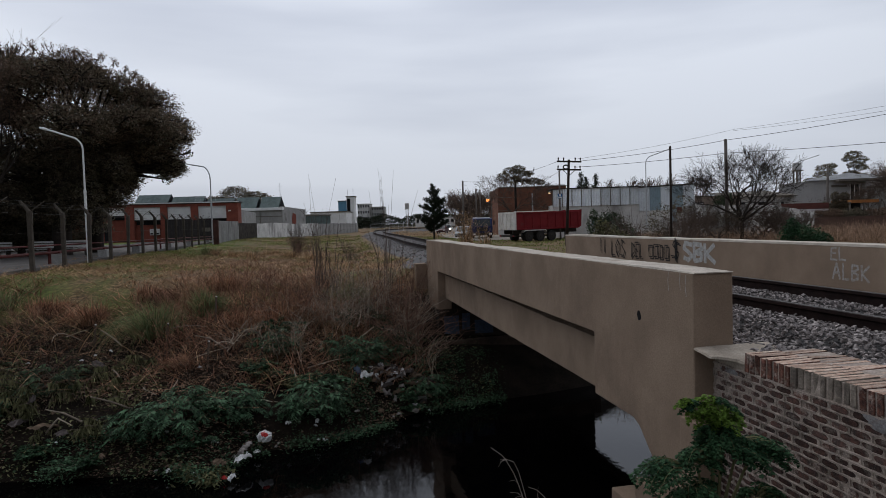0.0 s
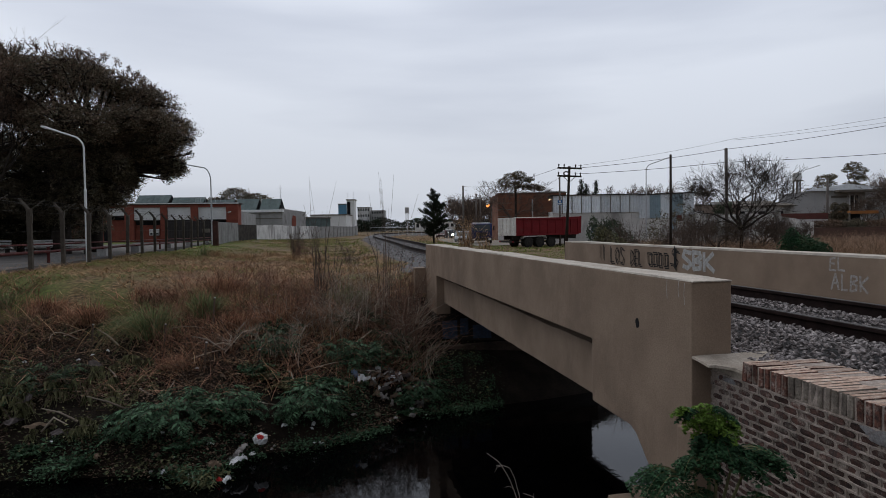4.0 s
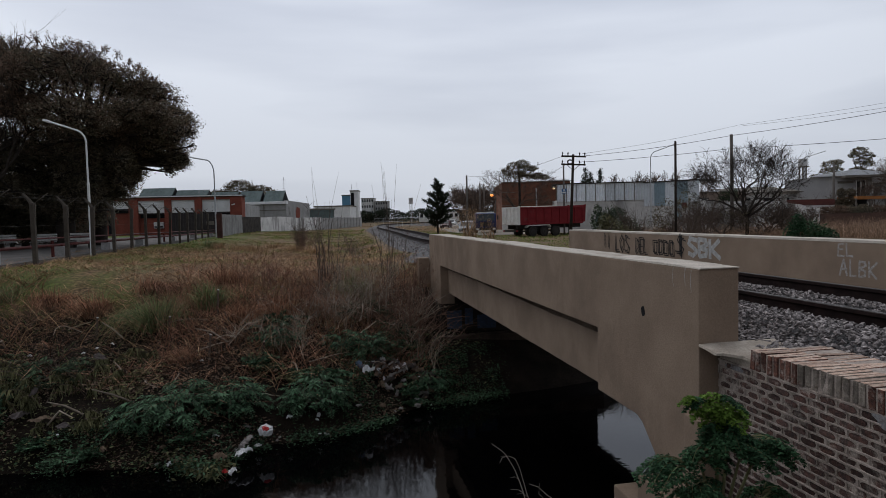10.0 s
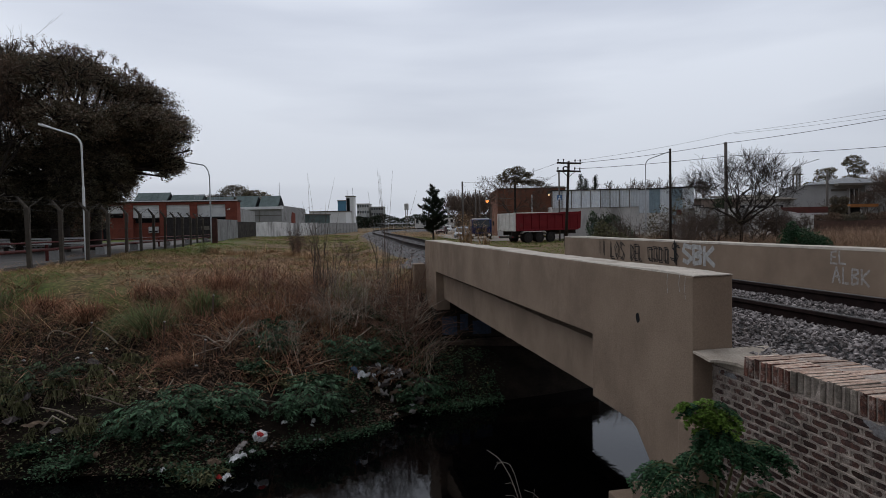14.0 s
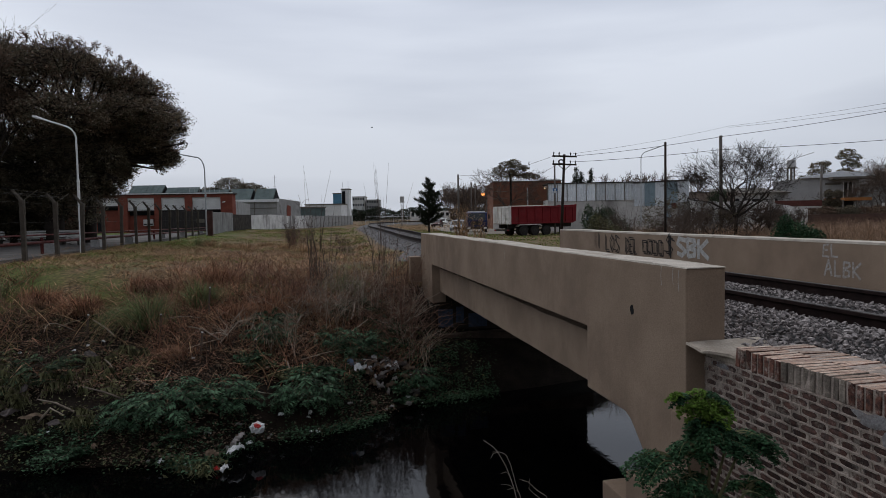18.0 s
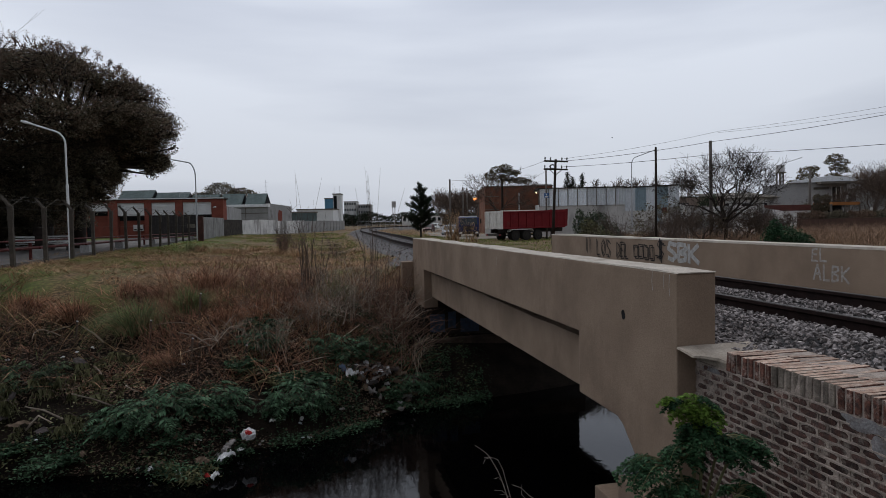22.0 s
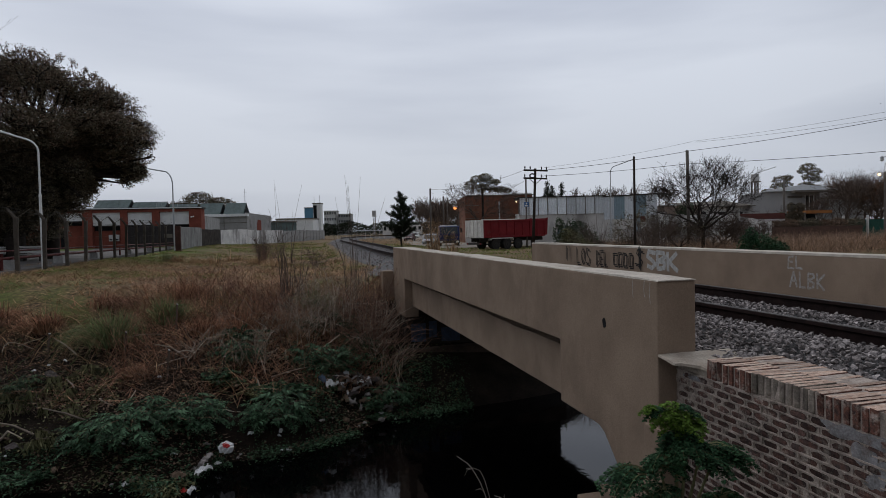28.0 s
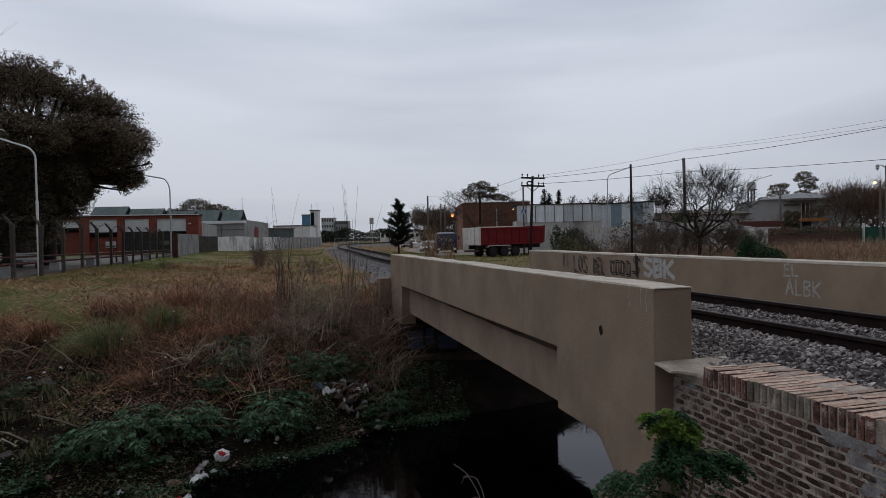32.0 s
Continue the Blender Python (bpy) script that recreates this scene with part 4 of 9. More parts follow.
RENDER_GREY = mat("stained_grey_render", (0.30, 0.295, 0.285), (0.20, 0.195, 0.19), 0.9, 0.92, 0.2, 10, third=(0.09, 0.085, 0.08), stain=0.52, streak=0.3, world_space=True)
WHITEWASH = mat("flaking_whitewash", (0.78, 0.77, 0.75), (0.58, 0.57, 0.55), 0.9, 0.92, 0.2, 10, third=(0.13, 0.12, 0.11), stain=0.49, streak=0.3, world_space=True)
boundary_wall()
BRICK_DARK = mat("dark_red_brickwork", (0.10, 0.045, 0.038), (0.06, 0.032, 0.028), 2.0, 0.92, 0.3, 14)
post = solo("gate_post", Geo().box(-8.25, -7.85, 52.9, 53.3, 2.0, 4.22), BRICK_DARK, "dark red brick gate post at the end of a fence", "gate post", bevel=0.02)


def street_lamp(x, y, z, top, elbow, tip, label, m_pole, turn=180.0, r=0.075):
    """A lamp whose upright ends at top, bends through elbow and runs straight to tip (both: out, up)."""
    s = thing("street_lamp", pose(x, y, z, 0, 0, turn), label, "street lamp", "street lamps")
    bend = [(elbow[0] * (1 - math.cos(t)), 0, top + (elbow[1] - top) * math.sin(t)) for t in np.linspace(0, math.pi / 2 * 0.86, 8)]
    part("pole", Geo().tube([(0, 0, -0.3), (0, 0, top * 0.62)], [r, r * 0.95], 10), m_pole, s)
    part("collar", Geo().tube([(0, 0, top * 0.62), (0, 0, top * 0.62 + 0.12)], [r * 1.15, r * 0.8], 10), m_pole, s)
    part("pole_upper", Geo().tube([(0, 0, top * 0.62), (0, 0, top * 0.85)] + bend + [(tip[0] - 0.3, 0, tip[1] - 0.09)], r * 0.68, 8), m_pole, s)
    part("lamp_head", Geo().tube([(tip[0] - 0.34, 0, tip[1] - 0.1), (tip[0] - 0.15, 0, tip[1] - 0.045), (tip[0], 0, tip[1])], [0.045, 0.06, 0.03], 8), m_pole, s)
    return s


street_lamp(-9.41, 28.45, 2.3, 4.6, (0.52, 5.14), (1.6, 5.52), "tall white steel street lamp with a curved arm", ROOF_WHITE, 178, 0.055)
street_lamp(-8.60, 54.9, 2.2, 5.35, (0.62, 6.48), (1.95, 6.76), "tall pale steel street lamp with a curved arm", STEEL_PALE, 178)
section(1.1)
street_lamp(31.95, 57.1, 2.0, 6.7, (0.62, 7.45), (2.5, 8.1), "grey steel street lamp with a curved arm", STEEL_PALE, -8, 0.06)
street_lamp(58.95, 69.1, 2.0, 7.1, (0.84, 7.85), (3.25, 8.6), "grey steel street lamp with a long arm", STEEL_PALE, -11, 0.06)

section(1.25)


def yard_bench(x, y):
    t = thing("bench", pose(x, y, 2.33, 0, 0, -8), "whitish slatted bench in a yard under trees", "bench", "benches in the yard")
    for k in range(3):
        part("slat", Geo().box(-0.6, 0.6, 0.16, 0.2, 0.42 + k * 0.13, 0.51 + k * 0.13), PLASTER, t)
    part("seat", Geo().box(-0.6, 0.6, -0.2, 0.15, 0.34, 0.38), PLASTER_GREY, t)
    for x0 in (-0.5, 0.5):
        part("leg", Geo().box(x0 - 0.03, x0 + 0.03, -0.16, 0.16, 0, 0.34), STEEL_DARK, t)


yard_bench(-14.2, 36.0)
yard_bench(-12.45, 36.0)
yard_bench(-16.3, 36.4)


section(1.1)


# ---------------------------------------------------------------- poles and wires
def telegraph_pole():
    p = thing("telegraph_pole", pose(17.45, 42.4, 1.6, 0, 2.6, -12), "dark wooden telegraph pole with two crossarms and insulators", "telegraph pole")
    part("pole", Geo().tube([(0, 0, -0.3), (0, 0, 3), (0, 0, 6.1)], [0.12, 0.10, 0.085], 10), POLE_WOOD, p, smooth=True)
    for z, a, b in ((5.95, -0.86, 0.86), (5.38, -0.86, 0.86)):
        arm = part("crossarm", Geo().box(a, b, -0.2, -0.1, z - 0.06, z + 0.06), POLE_WOOD, p, bevel=0.01)
        for x in (-0.78, -0.4, 0.42, 0.78):
            part("insulator", Geo().tube([(x, -0.15, z + 0.06), (x, -0.15, z + 0.16), (x, -0.15, z + 0.22), (x, -0.15, z + 0.28)], [0.02, 0.045, 0.055, 0.03], 8), STEEL_DARK, arm)
    part("brace", Geo().tube([(-0.5, -0.16, 5.4), (0, -0.16, 4.95)], 0.025, 5), STEEL_DARK, p)
    part("brace", Geo().tube([(0.5, -0.16, 5.4), (0, -0.16, 4.95)], 0.025, 5), STEEL_DARK, p)
    part("cable_coil", Geo().tube([(-0.25 + 0.18 * math.cos(t), -0.24, 5.55 + 0.14 * math.sin(t)) for t in np.linspace(0, 6.28, 14)], 0.05, 6), STEEL_DARK, p)
    return p


telegraph_pole()


def pole(x, y, z, top, r, material, label, lean=0.0):
    p = thing("pole", pose(x, y, z, 0, lean, 0), label, "pole", "poles beside the line")
    part("shaft", Geo().tube([(0, 0, -0.3), (0, 0, (top - z) * 0.5), (0, 0, top - z)], [r, r * 0.92, r * 0.85], 10), material, p, smooth=True)
    part("cap", Geo().tube([(0, 0, top - z), (0, 0, top - z + 0.03)], [r * 0.87, r * 0.6], 10), material, p)
    return p


pole(16.55, 27.3, 1.7, 6.75, 0.062, POLE_WOOD, "slim dark tarred pole standing in dry grass")
pole(26.94, 37.6, 1.6, 8.45, 0.125, POLE_GREY, "grey weathered wooden pole behind a bare tree", -0.6)
pole(22.77, 56.8, 1.6, 8.1, 0.09, POLE_GREY, "slim grey pole carrying a blue sign")
pole(17.1, 73.1, 1.6, 8.35, 0.12, POLE_GREY, "grey wooden pole beside a dirt road")
pole(24.3, 95.0, 1.6, 8.6, 0.13, POLE_GREY, "grey wooden pole beside a dirt road")
pole(27.3, 104.0, 1.6, 8.9, 0.13, POLE_GREY, "grey wooden pole beside a dirt road")
pole(28.2, 80.0, 1.6, 7.0, 0.11, PLASTER_GREY, "pale concrete pole before a brick building")
pole(47.3, 51.2, 1.6, 7.6, 0.12, POLE_GREY, "grey wooden pole before a house", 0.5)

sign = thing("road_sign", pose(22.77, 56.8, 5.45, 0, 0, -12), "small blue and white sign on a pole", "sign")
part("plate", Geo().box(-0.22, 0.22, -0.14, -0.11, 0, 0.46), mat("blue_sign_paint", (0.06, 0.16, 0.36), (0.05, 0.13, 0.3), 2, 0.5, 0, 20), sign, bevel=0.005)
part("clamp", Geo().box(-0.05, 0.05, -0.115, 0.0, 0.2, 0.4), STEEL_DARK, sign)
part("plate_band", Geo().box(-0.16, 0.16, -0.146, -0.142, 0.05, 0.17), ROOF_WHITE, sign)
part("plate_mark", Geo().box(-0.07, 0.07, -0.146, -0.142, 0.24, 0.4), ROOF_WHITE, sign)


def cable(a, b, sag, r=0.014, n=18):
    a, b = Vector(a), Vector(b)
    pts = []
    for k in range(n + 1):
        t = k / n
        p = a.lerp(b, t)
        p.z -= sag * 4 * t * (1 - t)
        pts.append(p)
    part("wire", Geo().tube(pts, r, 4, False), STEEL_DARK, LINES)


LINES = thing("overhead_wires", None, "sagging dark overhead wires strung between poles", "wires", kind="structure")
cable((18.61, 42.4, 7.6), (26.98, 37.7, 8.43), 0.12)
cable((26.98, 37.7, 8.43), (33.6, 19.8, 9.3), 0.25)
cable((18.28, 42.45, 7.16), (25.7, 35.9, 7.37), 0.08)
cable((25.7, 35.9, 7.37), (35.0, 19.5, 7.15), 0.2)
cable((18.4, 42.4, 7.75), (32.7, 44.8, 10.2), 0.15, 0.008)
cable((32.7, 44.8, 10.2), (38.0, 25.0, 10.3), 0.2, 0.008)
cable((32.7, 44.8, 10.1), (38.0, 25.0, 9.9), 0.25, 0.008)
cable((17.0, 42.7, 7.6), (17.1, 73.1, 8.3), 0.5, 0.012)
cable((17.3, 42.7, 7.0), (23.0, 74.0, 7.6), 0.5, 0.010)
cable((17.1, 73.1, 8.2), (20.2, 84.0, 8.5), 0.2, 0.012)


# ---------------------------------------------------------------- vehicles
def wheel(parent, x, y, z, r, w, rim_mat, name="wheel"):
    wh = part(name, Geo().tube([(x, y - w / 2, z), (x, y - w / 2 + 0.03, z), (x, y + w / 2 - 0.03, z), (x, y + w / 2, z)], [r * 0.93, r, r, r * 0.93], 20), RUBBER, parent)
    part("rim", Geo().tube([(x, y - w / 2 - 0.012, z), (x, y - w / 2 + 0.02, z)], [r * 0.52, r * 0.56], 14), rim_mat, wh)
    part("hub", Geo().tube([(x, y - w / 2 - 0.07, z), (x, y - w / 2, z)], [r * 0.14, r * 0.2], 10), rim_mat, wh)
    return wh


def dump_trailer():
    t = thing("dump_trailer", pose(17.55, 54.62, 1.47, 0, 0, 20), "parked red steel dump trailer with a white tailgate", "trailer")
    L, W, z0, z1 = 8.2, 2.4, 1.15, 2.72
    th = 0.06
    part("side_panel", Geo().prism([(z0, 0), (z1, 0), (z1 + 0.1, L - 0.6), (z1 + 0.22, L), (z0 + 0.15, L - 0.1), (z0, L - 0.5)], 0, th), PAINT_RED, t,
         m=Matrix(((0, 0, 1, 0), (1, 0, 0, 0), (0, 1, 0, 0), (0, 0, 0, 1))), label="red side panel with upright ribs")
    part("side_panel", Geo().prism([(z0, 0), (z1, 0), (z1 + 0.1, L - 0.6), (z1 + 0.22, L), (z0 + 0.15, L - 0.1), (z0, L - 0.5)], W - th, W), PAINT_RED, t,
         m=Matrix(((0, 0, 1, 0), (1, 0, 0, 0), (0, 1, 0, 0), (0, 0, 0, 1))))
    part("floor", Geo().box(0.05, L - 0.5, th, W - th, z0, z0 + 0.08), PAINT_RED, t)
    part("front_panel", Geo().box(L - 0.5, L - 0.42, th, W - th, z0, z1 + 0.15), PAINT_RED, t)
    for k in range(9):
        x = 0.12 + k * 0.95
        part("rib", Geo().box(x - 0.05, x + 0.05, -0.06, 0.0, z0 + 0.02, z1), PAINT_RED, t, bevel=0.01)
    part("top_rail", Geo().box(0, L - 0.5, -0.07, 0.02, z1 - 0.10, z1 + 0.02), PAINT_RED, t, bevel=0.01)
    part("bottom_rail", Geo().box(0, L - 0.5, -0.07, 0.02, z0 - 0.02, z0 + 0.12), PAINT_RED, t, bevel=0.01)
    gate = part("tailgate", Geo().box(-0.08, 0.0, 0.0, W, z0 - 0.02, z1 + 0.05), PAINT_WHITE, t, "white ribbed tailgate")
    for k in range(5):
        y = 0.06 + k * (W - 0.12) / 4
        part("rib", Geo().box(-0.15, -0.08, y - 0.05, y + 0.05, z0, z1 + 0.05), PAINT_WHITE, gate, bevel=0.01)
    for k in range(4):
        z = z0 + 0.1 + k * 0.46
        part("rib", Geo().box(-0.13, -0.08, 0.1, W - 0.1, z - 0.04, z + 0.04), PAINT_WHITE, gate, bevel=0.01)
    part("corner_post", Geo().box(-0.12, 0.10, -0.08, 0.02, z0 - 0.03, z1 + 0.1), PAINT_WHITE, t, bevel=0.01)
    for y in (0.55, 1.75):
        part("chassis_beam", Geo().box(0.1, L - 0.3, y - 0.07, y + 0.07, 0.75, z0), STEEL_DARK, t)
    for x in (1.65, 3.0, 4.4):
        part("axle", Geo().tube([(x, 0.1, 0.5), (x, W - 0.1, 0.5)], 0.07, 8), STEEL_DARK, t)
        for y in (0.16, W - 0.16):
            wheel(t, x, y, 0.5, 0.5, 0.3, STEEL_DARK)
    guard = [(0.95, 0.95), (1.15, 1.1), (3.6, 1.1), (3.75, 0.92)]
    g = Geo()
    for (a, za), (b, zb) in zip(guard, guard[1:]):
        g.add([(a, -0.03, za), (b, -0.03, zb), (b, 0.4, zb), (a, 0.4, za), (a, -0.03, za - .08), (b, -0.03, zb - .08), (b, 0.4, zb - .08), (a, 0.4, za - .08)],
              [(0, 1, 2, 3), (7, 6, 5, 4), (0, 4, 5, 1), (2, 6, 7, 3)])
    part("mudguard", g, PAINT_WHITE, t, "pale dusty mudguard")
    part("bumper", Geo().box(-0.05, 0.1, 0.1, W - 0.1, 0.5, 0.66), STEEL_DARK, t, bevel=0.01)
    for y in (0.2, W - 0.2):
        part("tail_light", Geo().box(-0.08, -0.05, y - 0.1, y + 0.1, 0.52, 0.64), PAINT_RED, t)
    part("landing_leg", Geo().box(L - 1.9, L - 1.75, 0.3, 0.45, 0.0, 0.9), STEEL_DARK, t)
    part("landing_leg", Geo().box(L - 1.9, L - 1.75, W - .45, W - .3, 0.0, 0.9), STEEL_DARK, t)
    part("load", Geo().add([(0.1, 0.1, z1 - 0.1), (L - .6, 0.1, z1 - 0.1), (L - .6, W - .1, z1 - .1), (0.1, W - .1, z1 - 0.1), (1.2, 1.2, z1 + .12), (5.0, 1.2, z1 + 0.16)],
                           [(0, 1, 5, 4), (1, 2, 5), (2, 3, 4, 5), (3, 0, 4)]), DIRT_ROAD, t, "heap of pale earth")


dump_trailer()


def tipper_cab():
    t = thing("truck", pose(15.95, 64.6, 1.5, 0, 0, -12), "parked dark navy lorry cab behind dry reeds", "truck")
    prof = [(0, 0.75), (0, 1.5), (0.18, 2.25), (0.5, 2.32), (1.9, 2.32), (1.95, 0.75)]
    part("cab", Geo().prism([(y, z) for y, z in prof], 0, 2.2), PAINT_NAVY, t, bevel=0.05)
    part("windscreen", Geo().add([(0.18, -0.012, 1.5), (2.02, -0.012, 1.5), (1.95, 0.155, 2.2), (0.25, 0.155, 2.2)], [(0, 1, 2, 3)]), GLASS, t)
    part("grille", Geo().box(0.5, 1.7, -0.04, 0.0, 0.95, 1.35), STEEL_DARK, t)
    part("bumper", Geo().box(-0.02, 2.22, -0.15, 0.1, 0.5, 0.78), STEEL_DARK, t, bevel=0.02)
    for x in (0.25, 1.95):
        part("headlight", Geo().box(x - 0.15, x + 0.15, -0.16, -0.14, 0.56, 0.72), ROOF_WHITE, t)
        part("mirror", Geo().box(x - 0.5 if x < 1 else x + 0.35, x - 0.35 if x < 1 else x + 0.5, -0.05, 0.0, 1.6, 2.05), STEEL_DARK, t)
    for y in (0.9, 4.2):
        for x in (0.15, 2.05):
            wh = part("wheel", Geo().tube([(x - 0.14, y, 0.48), (x + 0.14, y, 0.48)], 0.48, 18), RUBBER, t)
            part("rim", Geo().tube([(x - 0.15, y, 0.48), (x + 0.15, y, 0.48)], 0.25, 12), STEEL_DARK, wh)
    part("chassis", Geo().box(0.6, 1.6, 1.9, 5.2, 0.7, 0.95), STEEL_DARK, t)
    part("roof_spoiler", Geo().box(0.2, 2.0, 0.7, 1.8, 2.32, 2.42), ROOF_WHITE, t, bevel=0.03)
    return t


tipper_cab()


def car(name, m, paint, label, lights=None):
    c = thing(name, m, label, "car", "cars on the dirt road")
    prof = [(-2.1, 0.32), (-2.12, 0.62), (-1.25, 0.86), (-0.65, 1.38), (0.75, 1.42), (1.45, 0.95), (2.02, 0.9), (2.1, 0.35)]
    part("body", Geo().prism(prof, -0.82, 0.82), paint, c, bevel=0.06)
    part("windscreen", Geo().add([(-0.68, -1.24, 0.885), (0.68, -1.24, 0.885), (0.6, -0.70, 1.36), (-0.6, -0.70, 1.36)], [(0, 1, 2, 3)]), GLASS, c)
    for s in (-1, 1):
        part("side_window", Geo().add([(s * 0.826, -0.98, 0.92), (s * 0.826, 1.25, 0.95), (s * 0.826, 0.72, 1.33), (s * 0.826, -0.6, 1.3)], [(0, 1, 2, 3)]), GLASS, c)
        part("headlight", Geo().box(s * 0.6 - 0.15, s * 0.6 + 0.15, -2.16, -2.1, 0.55, 0.72), lights or ROOF_WHITE, c, "headlight")
        part("mirror", Geo().box(s * 0.92 - 0.07, s * 0.92 + 0.07, -0.9, -0.78, 0.95, 1.08), paint, c)
        for y in (-1.3, 1.3):
            wh = part("wheel", Geo().tube([(s * 0.72 - 0.1, y, 0.31), (s * 0.72 + 0.1, y, 0.31)], 0.31, 16), RUBBER, c)
            part("rim", Geo().tube([(s * 0.72 - 0.11, y, 0.31), (s * 0.72 + 0.11, y, 0.31)], 0.18, 12), STEEL_PALE, wh)
    part("grille", Geo().box(-0.4, 0.4, -2.14, -2.1, 0.42, 0.6), STEEL_DARK, c)
    return c


HEADLIGHT = glow("headlight_glow", (1.0, 0.9, 0.72), 30.0)
PAINT_SILVER = mat("silver_car_paint", (0.33, 0.36, 0.38), (0.28, 0.31, 0.33), 1, 0.35, 0.0, 20, metal=0.3)
PAINT_DARK = mat("dark_blue_car_paint", (0.03, 0.036, 0.05), (0.02, 0.025, 0.036), 1, 0.35, 0.0, 20)
PAINT_MAROON = mat("maroon_car_paint", (0.08, 0.02, 0.02), (0.05, 0.015, 0.015), 1, 0.4, 0.0, 20)
parked = car("parked_car", pose(17.65, 76.0, 1.5, 0, 0, -18), PAINT_SILVER, "pale silver car parked beside a dirt road")
car("parked_car", pose(22.2, 112.0, 1.5, 0, 0, -20), PAINT_MAROON, "dark maroon car parked far along a dirt road")
car("parked_car", pose(29.5, 142.0, 1.5, 0, 0, -20), ROOF_WHITE, "white car parked far along a dirt road")
MOVING_CAR = car("oncoming_car", pose(18.0, 108.0, 1.5, 0, 0, -16), PAINT_DARK, "dark car driving with its headlights on", HEADLIGHT)

road = Geo()
rl = [(60, 20.5, 5), (66, 19.2, 4.6), (76, 18.9, 3.8), (92, 20.6, 3.0), (110, 23.0, 3.0), (130, 26.4, 3.2), (160, 33.0, 3.6), (220, 46, 4)]
for y, x, w in rl:
    z = max(height(x - w, y), height(x + w, y), height(x, y)) + 0.03
    road.v += [(x - w, y, z), (x + w, y, z)]
road.f = [(2 * i, 2 * i + 1, 2 * i + 3, 2 * i + 2) for i in range(len(rl) - 1)]
solo("dirt_road", road, DIRT_ROAD, "pale dirt road leading towards far trees", "road", kind="structure")


# ---------------------------------------------------------------- buildings across the line
def corrugated(a, b, z0, z1, n=24):
    """One ribbed metal sheet from a to b."""
    g = Geo()
    for i in range(n + 1):
        x, y = a + (b - a) * i / n, -0.085 + 0.018 * (1 if i % 4 in (0, 1) else -1)
        g.v += [(x, y, z0), (x, y, z1), (x, 0.0, z0), (x, 0.0, z1)]
    for i in range(n):
        o = 4 * i
        g.f += [(o, o + 4, o + 5, o + 1), (o + 1, o + 5, o + 7, o + 3), (o, o + 2, o + 6, o + 4)]
    g.f += [(0, 1, 3, 2), (4 * n, 4 * n + 2, 4 * n + 3, 4 * n + 1)]
    return g


RENDER_OLD = mat("stained_pale_render", (0.62, 0.60, 0.575), (0.48, 0.465, 0.445), 0.6, 0.92, 0.15, 12, third=(0.22, 0.21, 0.20), stain=0.55, streak=0.3)
BLUE_DULL = mat("dull_blue_sheet_metal", (0.28, 0.36, 0.40), (0.22, 0.29, 0.33), 0.6, 0.7, 0.08, 8, third=(0.16, 0.17, 0.17), stain=0.57)


SPRAY_SKY = mat("bright_blue_spray_paint", (0.16, 0.32, 0.55), (0.14, 0.27, 0.46), 4, 0.7, 0.0, 20)
SPRAY_PALE = mat("whitish_spray_paint", (0.75, 0.76, 0.77), (0.62, 0.63, 0.65), 4, 0.7, 0.0, 20)


def metal_shed():
    m, w = wall_frame((24.3, 62.6, 1.5), (33.0, 60.4, 1.5))
    s = thing("metal_shed", m, "large shed of pale blue metal sheets above a concrete wall", "shed")
    wall = part("base_wall", Geo().box(0, w, 0, 4, 0, 3.45), RENDER_OLD, s, "stained pale concrete wall with spray paint")
    for pts, m_ in ((((4.0, 1.1), (4.3, 1.9), (4.5, 1.2), (4.8, 2.0), (5.0, 1.3), (5.3, 1.8)), SPRAY_SKY), (((4.2, 0.9), (4.6, 1.6), (4.9, 0.9), (5.2, 1.5)), SPRAY_PALE)):
        part("paint_mark", Geo().tube([(x, -0.03, z) for x, z in pts], 0.07, 5), m_, wall, "scribbled spray paint")
    n = 9
    for k in range(n):
        a, b = k * w / n, (k + 1) * w / n
        part("sheet", corrugated(a + 0.01, b - 0.01, 3.3, 5.08 + 0.02 * (k % 3)), BLUE_SHEET, s)
        part("stud", Geo().box(a - 0.025, a + 0.025, -0.14, -0.08, 3.2, 5.05), CONCRETE_GREY, s)
    part("roof", Geo().box(-0.1, w + .1, -0.2, 4, 5.1, 5.2), STEEL_DARK, s)
    m2, w2 = wall_frame((33.0, 60.38, 1.5), (36.6, 56.1, 1.5))
    e = thing("metal_shed", m2, "weathered grey metal shed wall above dry grass", "shed")
    part("base_wall", Geo().box(0, w2, 0, 3, 0, 3.2), RENDER_OLD, e)
    for k in range(5):
        a, b = k * w2 / 5, (k + 1) * w2 / 5
        part("sheet", corrugated(a + 0.01, b - 0.01, 1.2 if k > 2 else 2.6, 5.0), BLUE_DULL if k % 2 else BLUE_SHEET, e)
    part("roof", Geo().box(-0.05, w2 + .1, -0.2, 3, 5.02, 5.12), STEEL_DARK, e)


metal_shed()


BRICK_BROWN = mat("brown_red_brickwork", (0.20, 0.088, 0.056), (0.125, 0.06, 0.042), 0.7, 0.92, 0.3, 8, third=(0.26, 0.15, 0.10), stain=0.55, contrast=0.3)


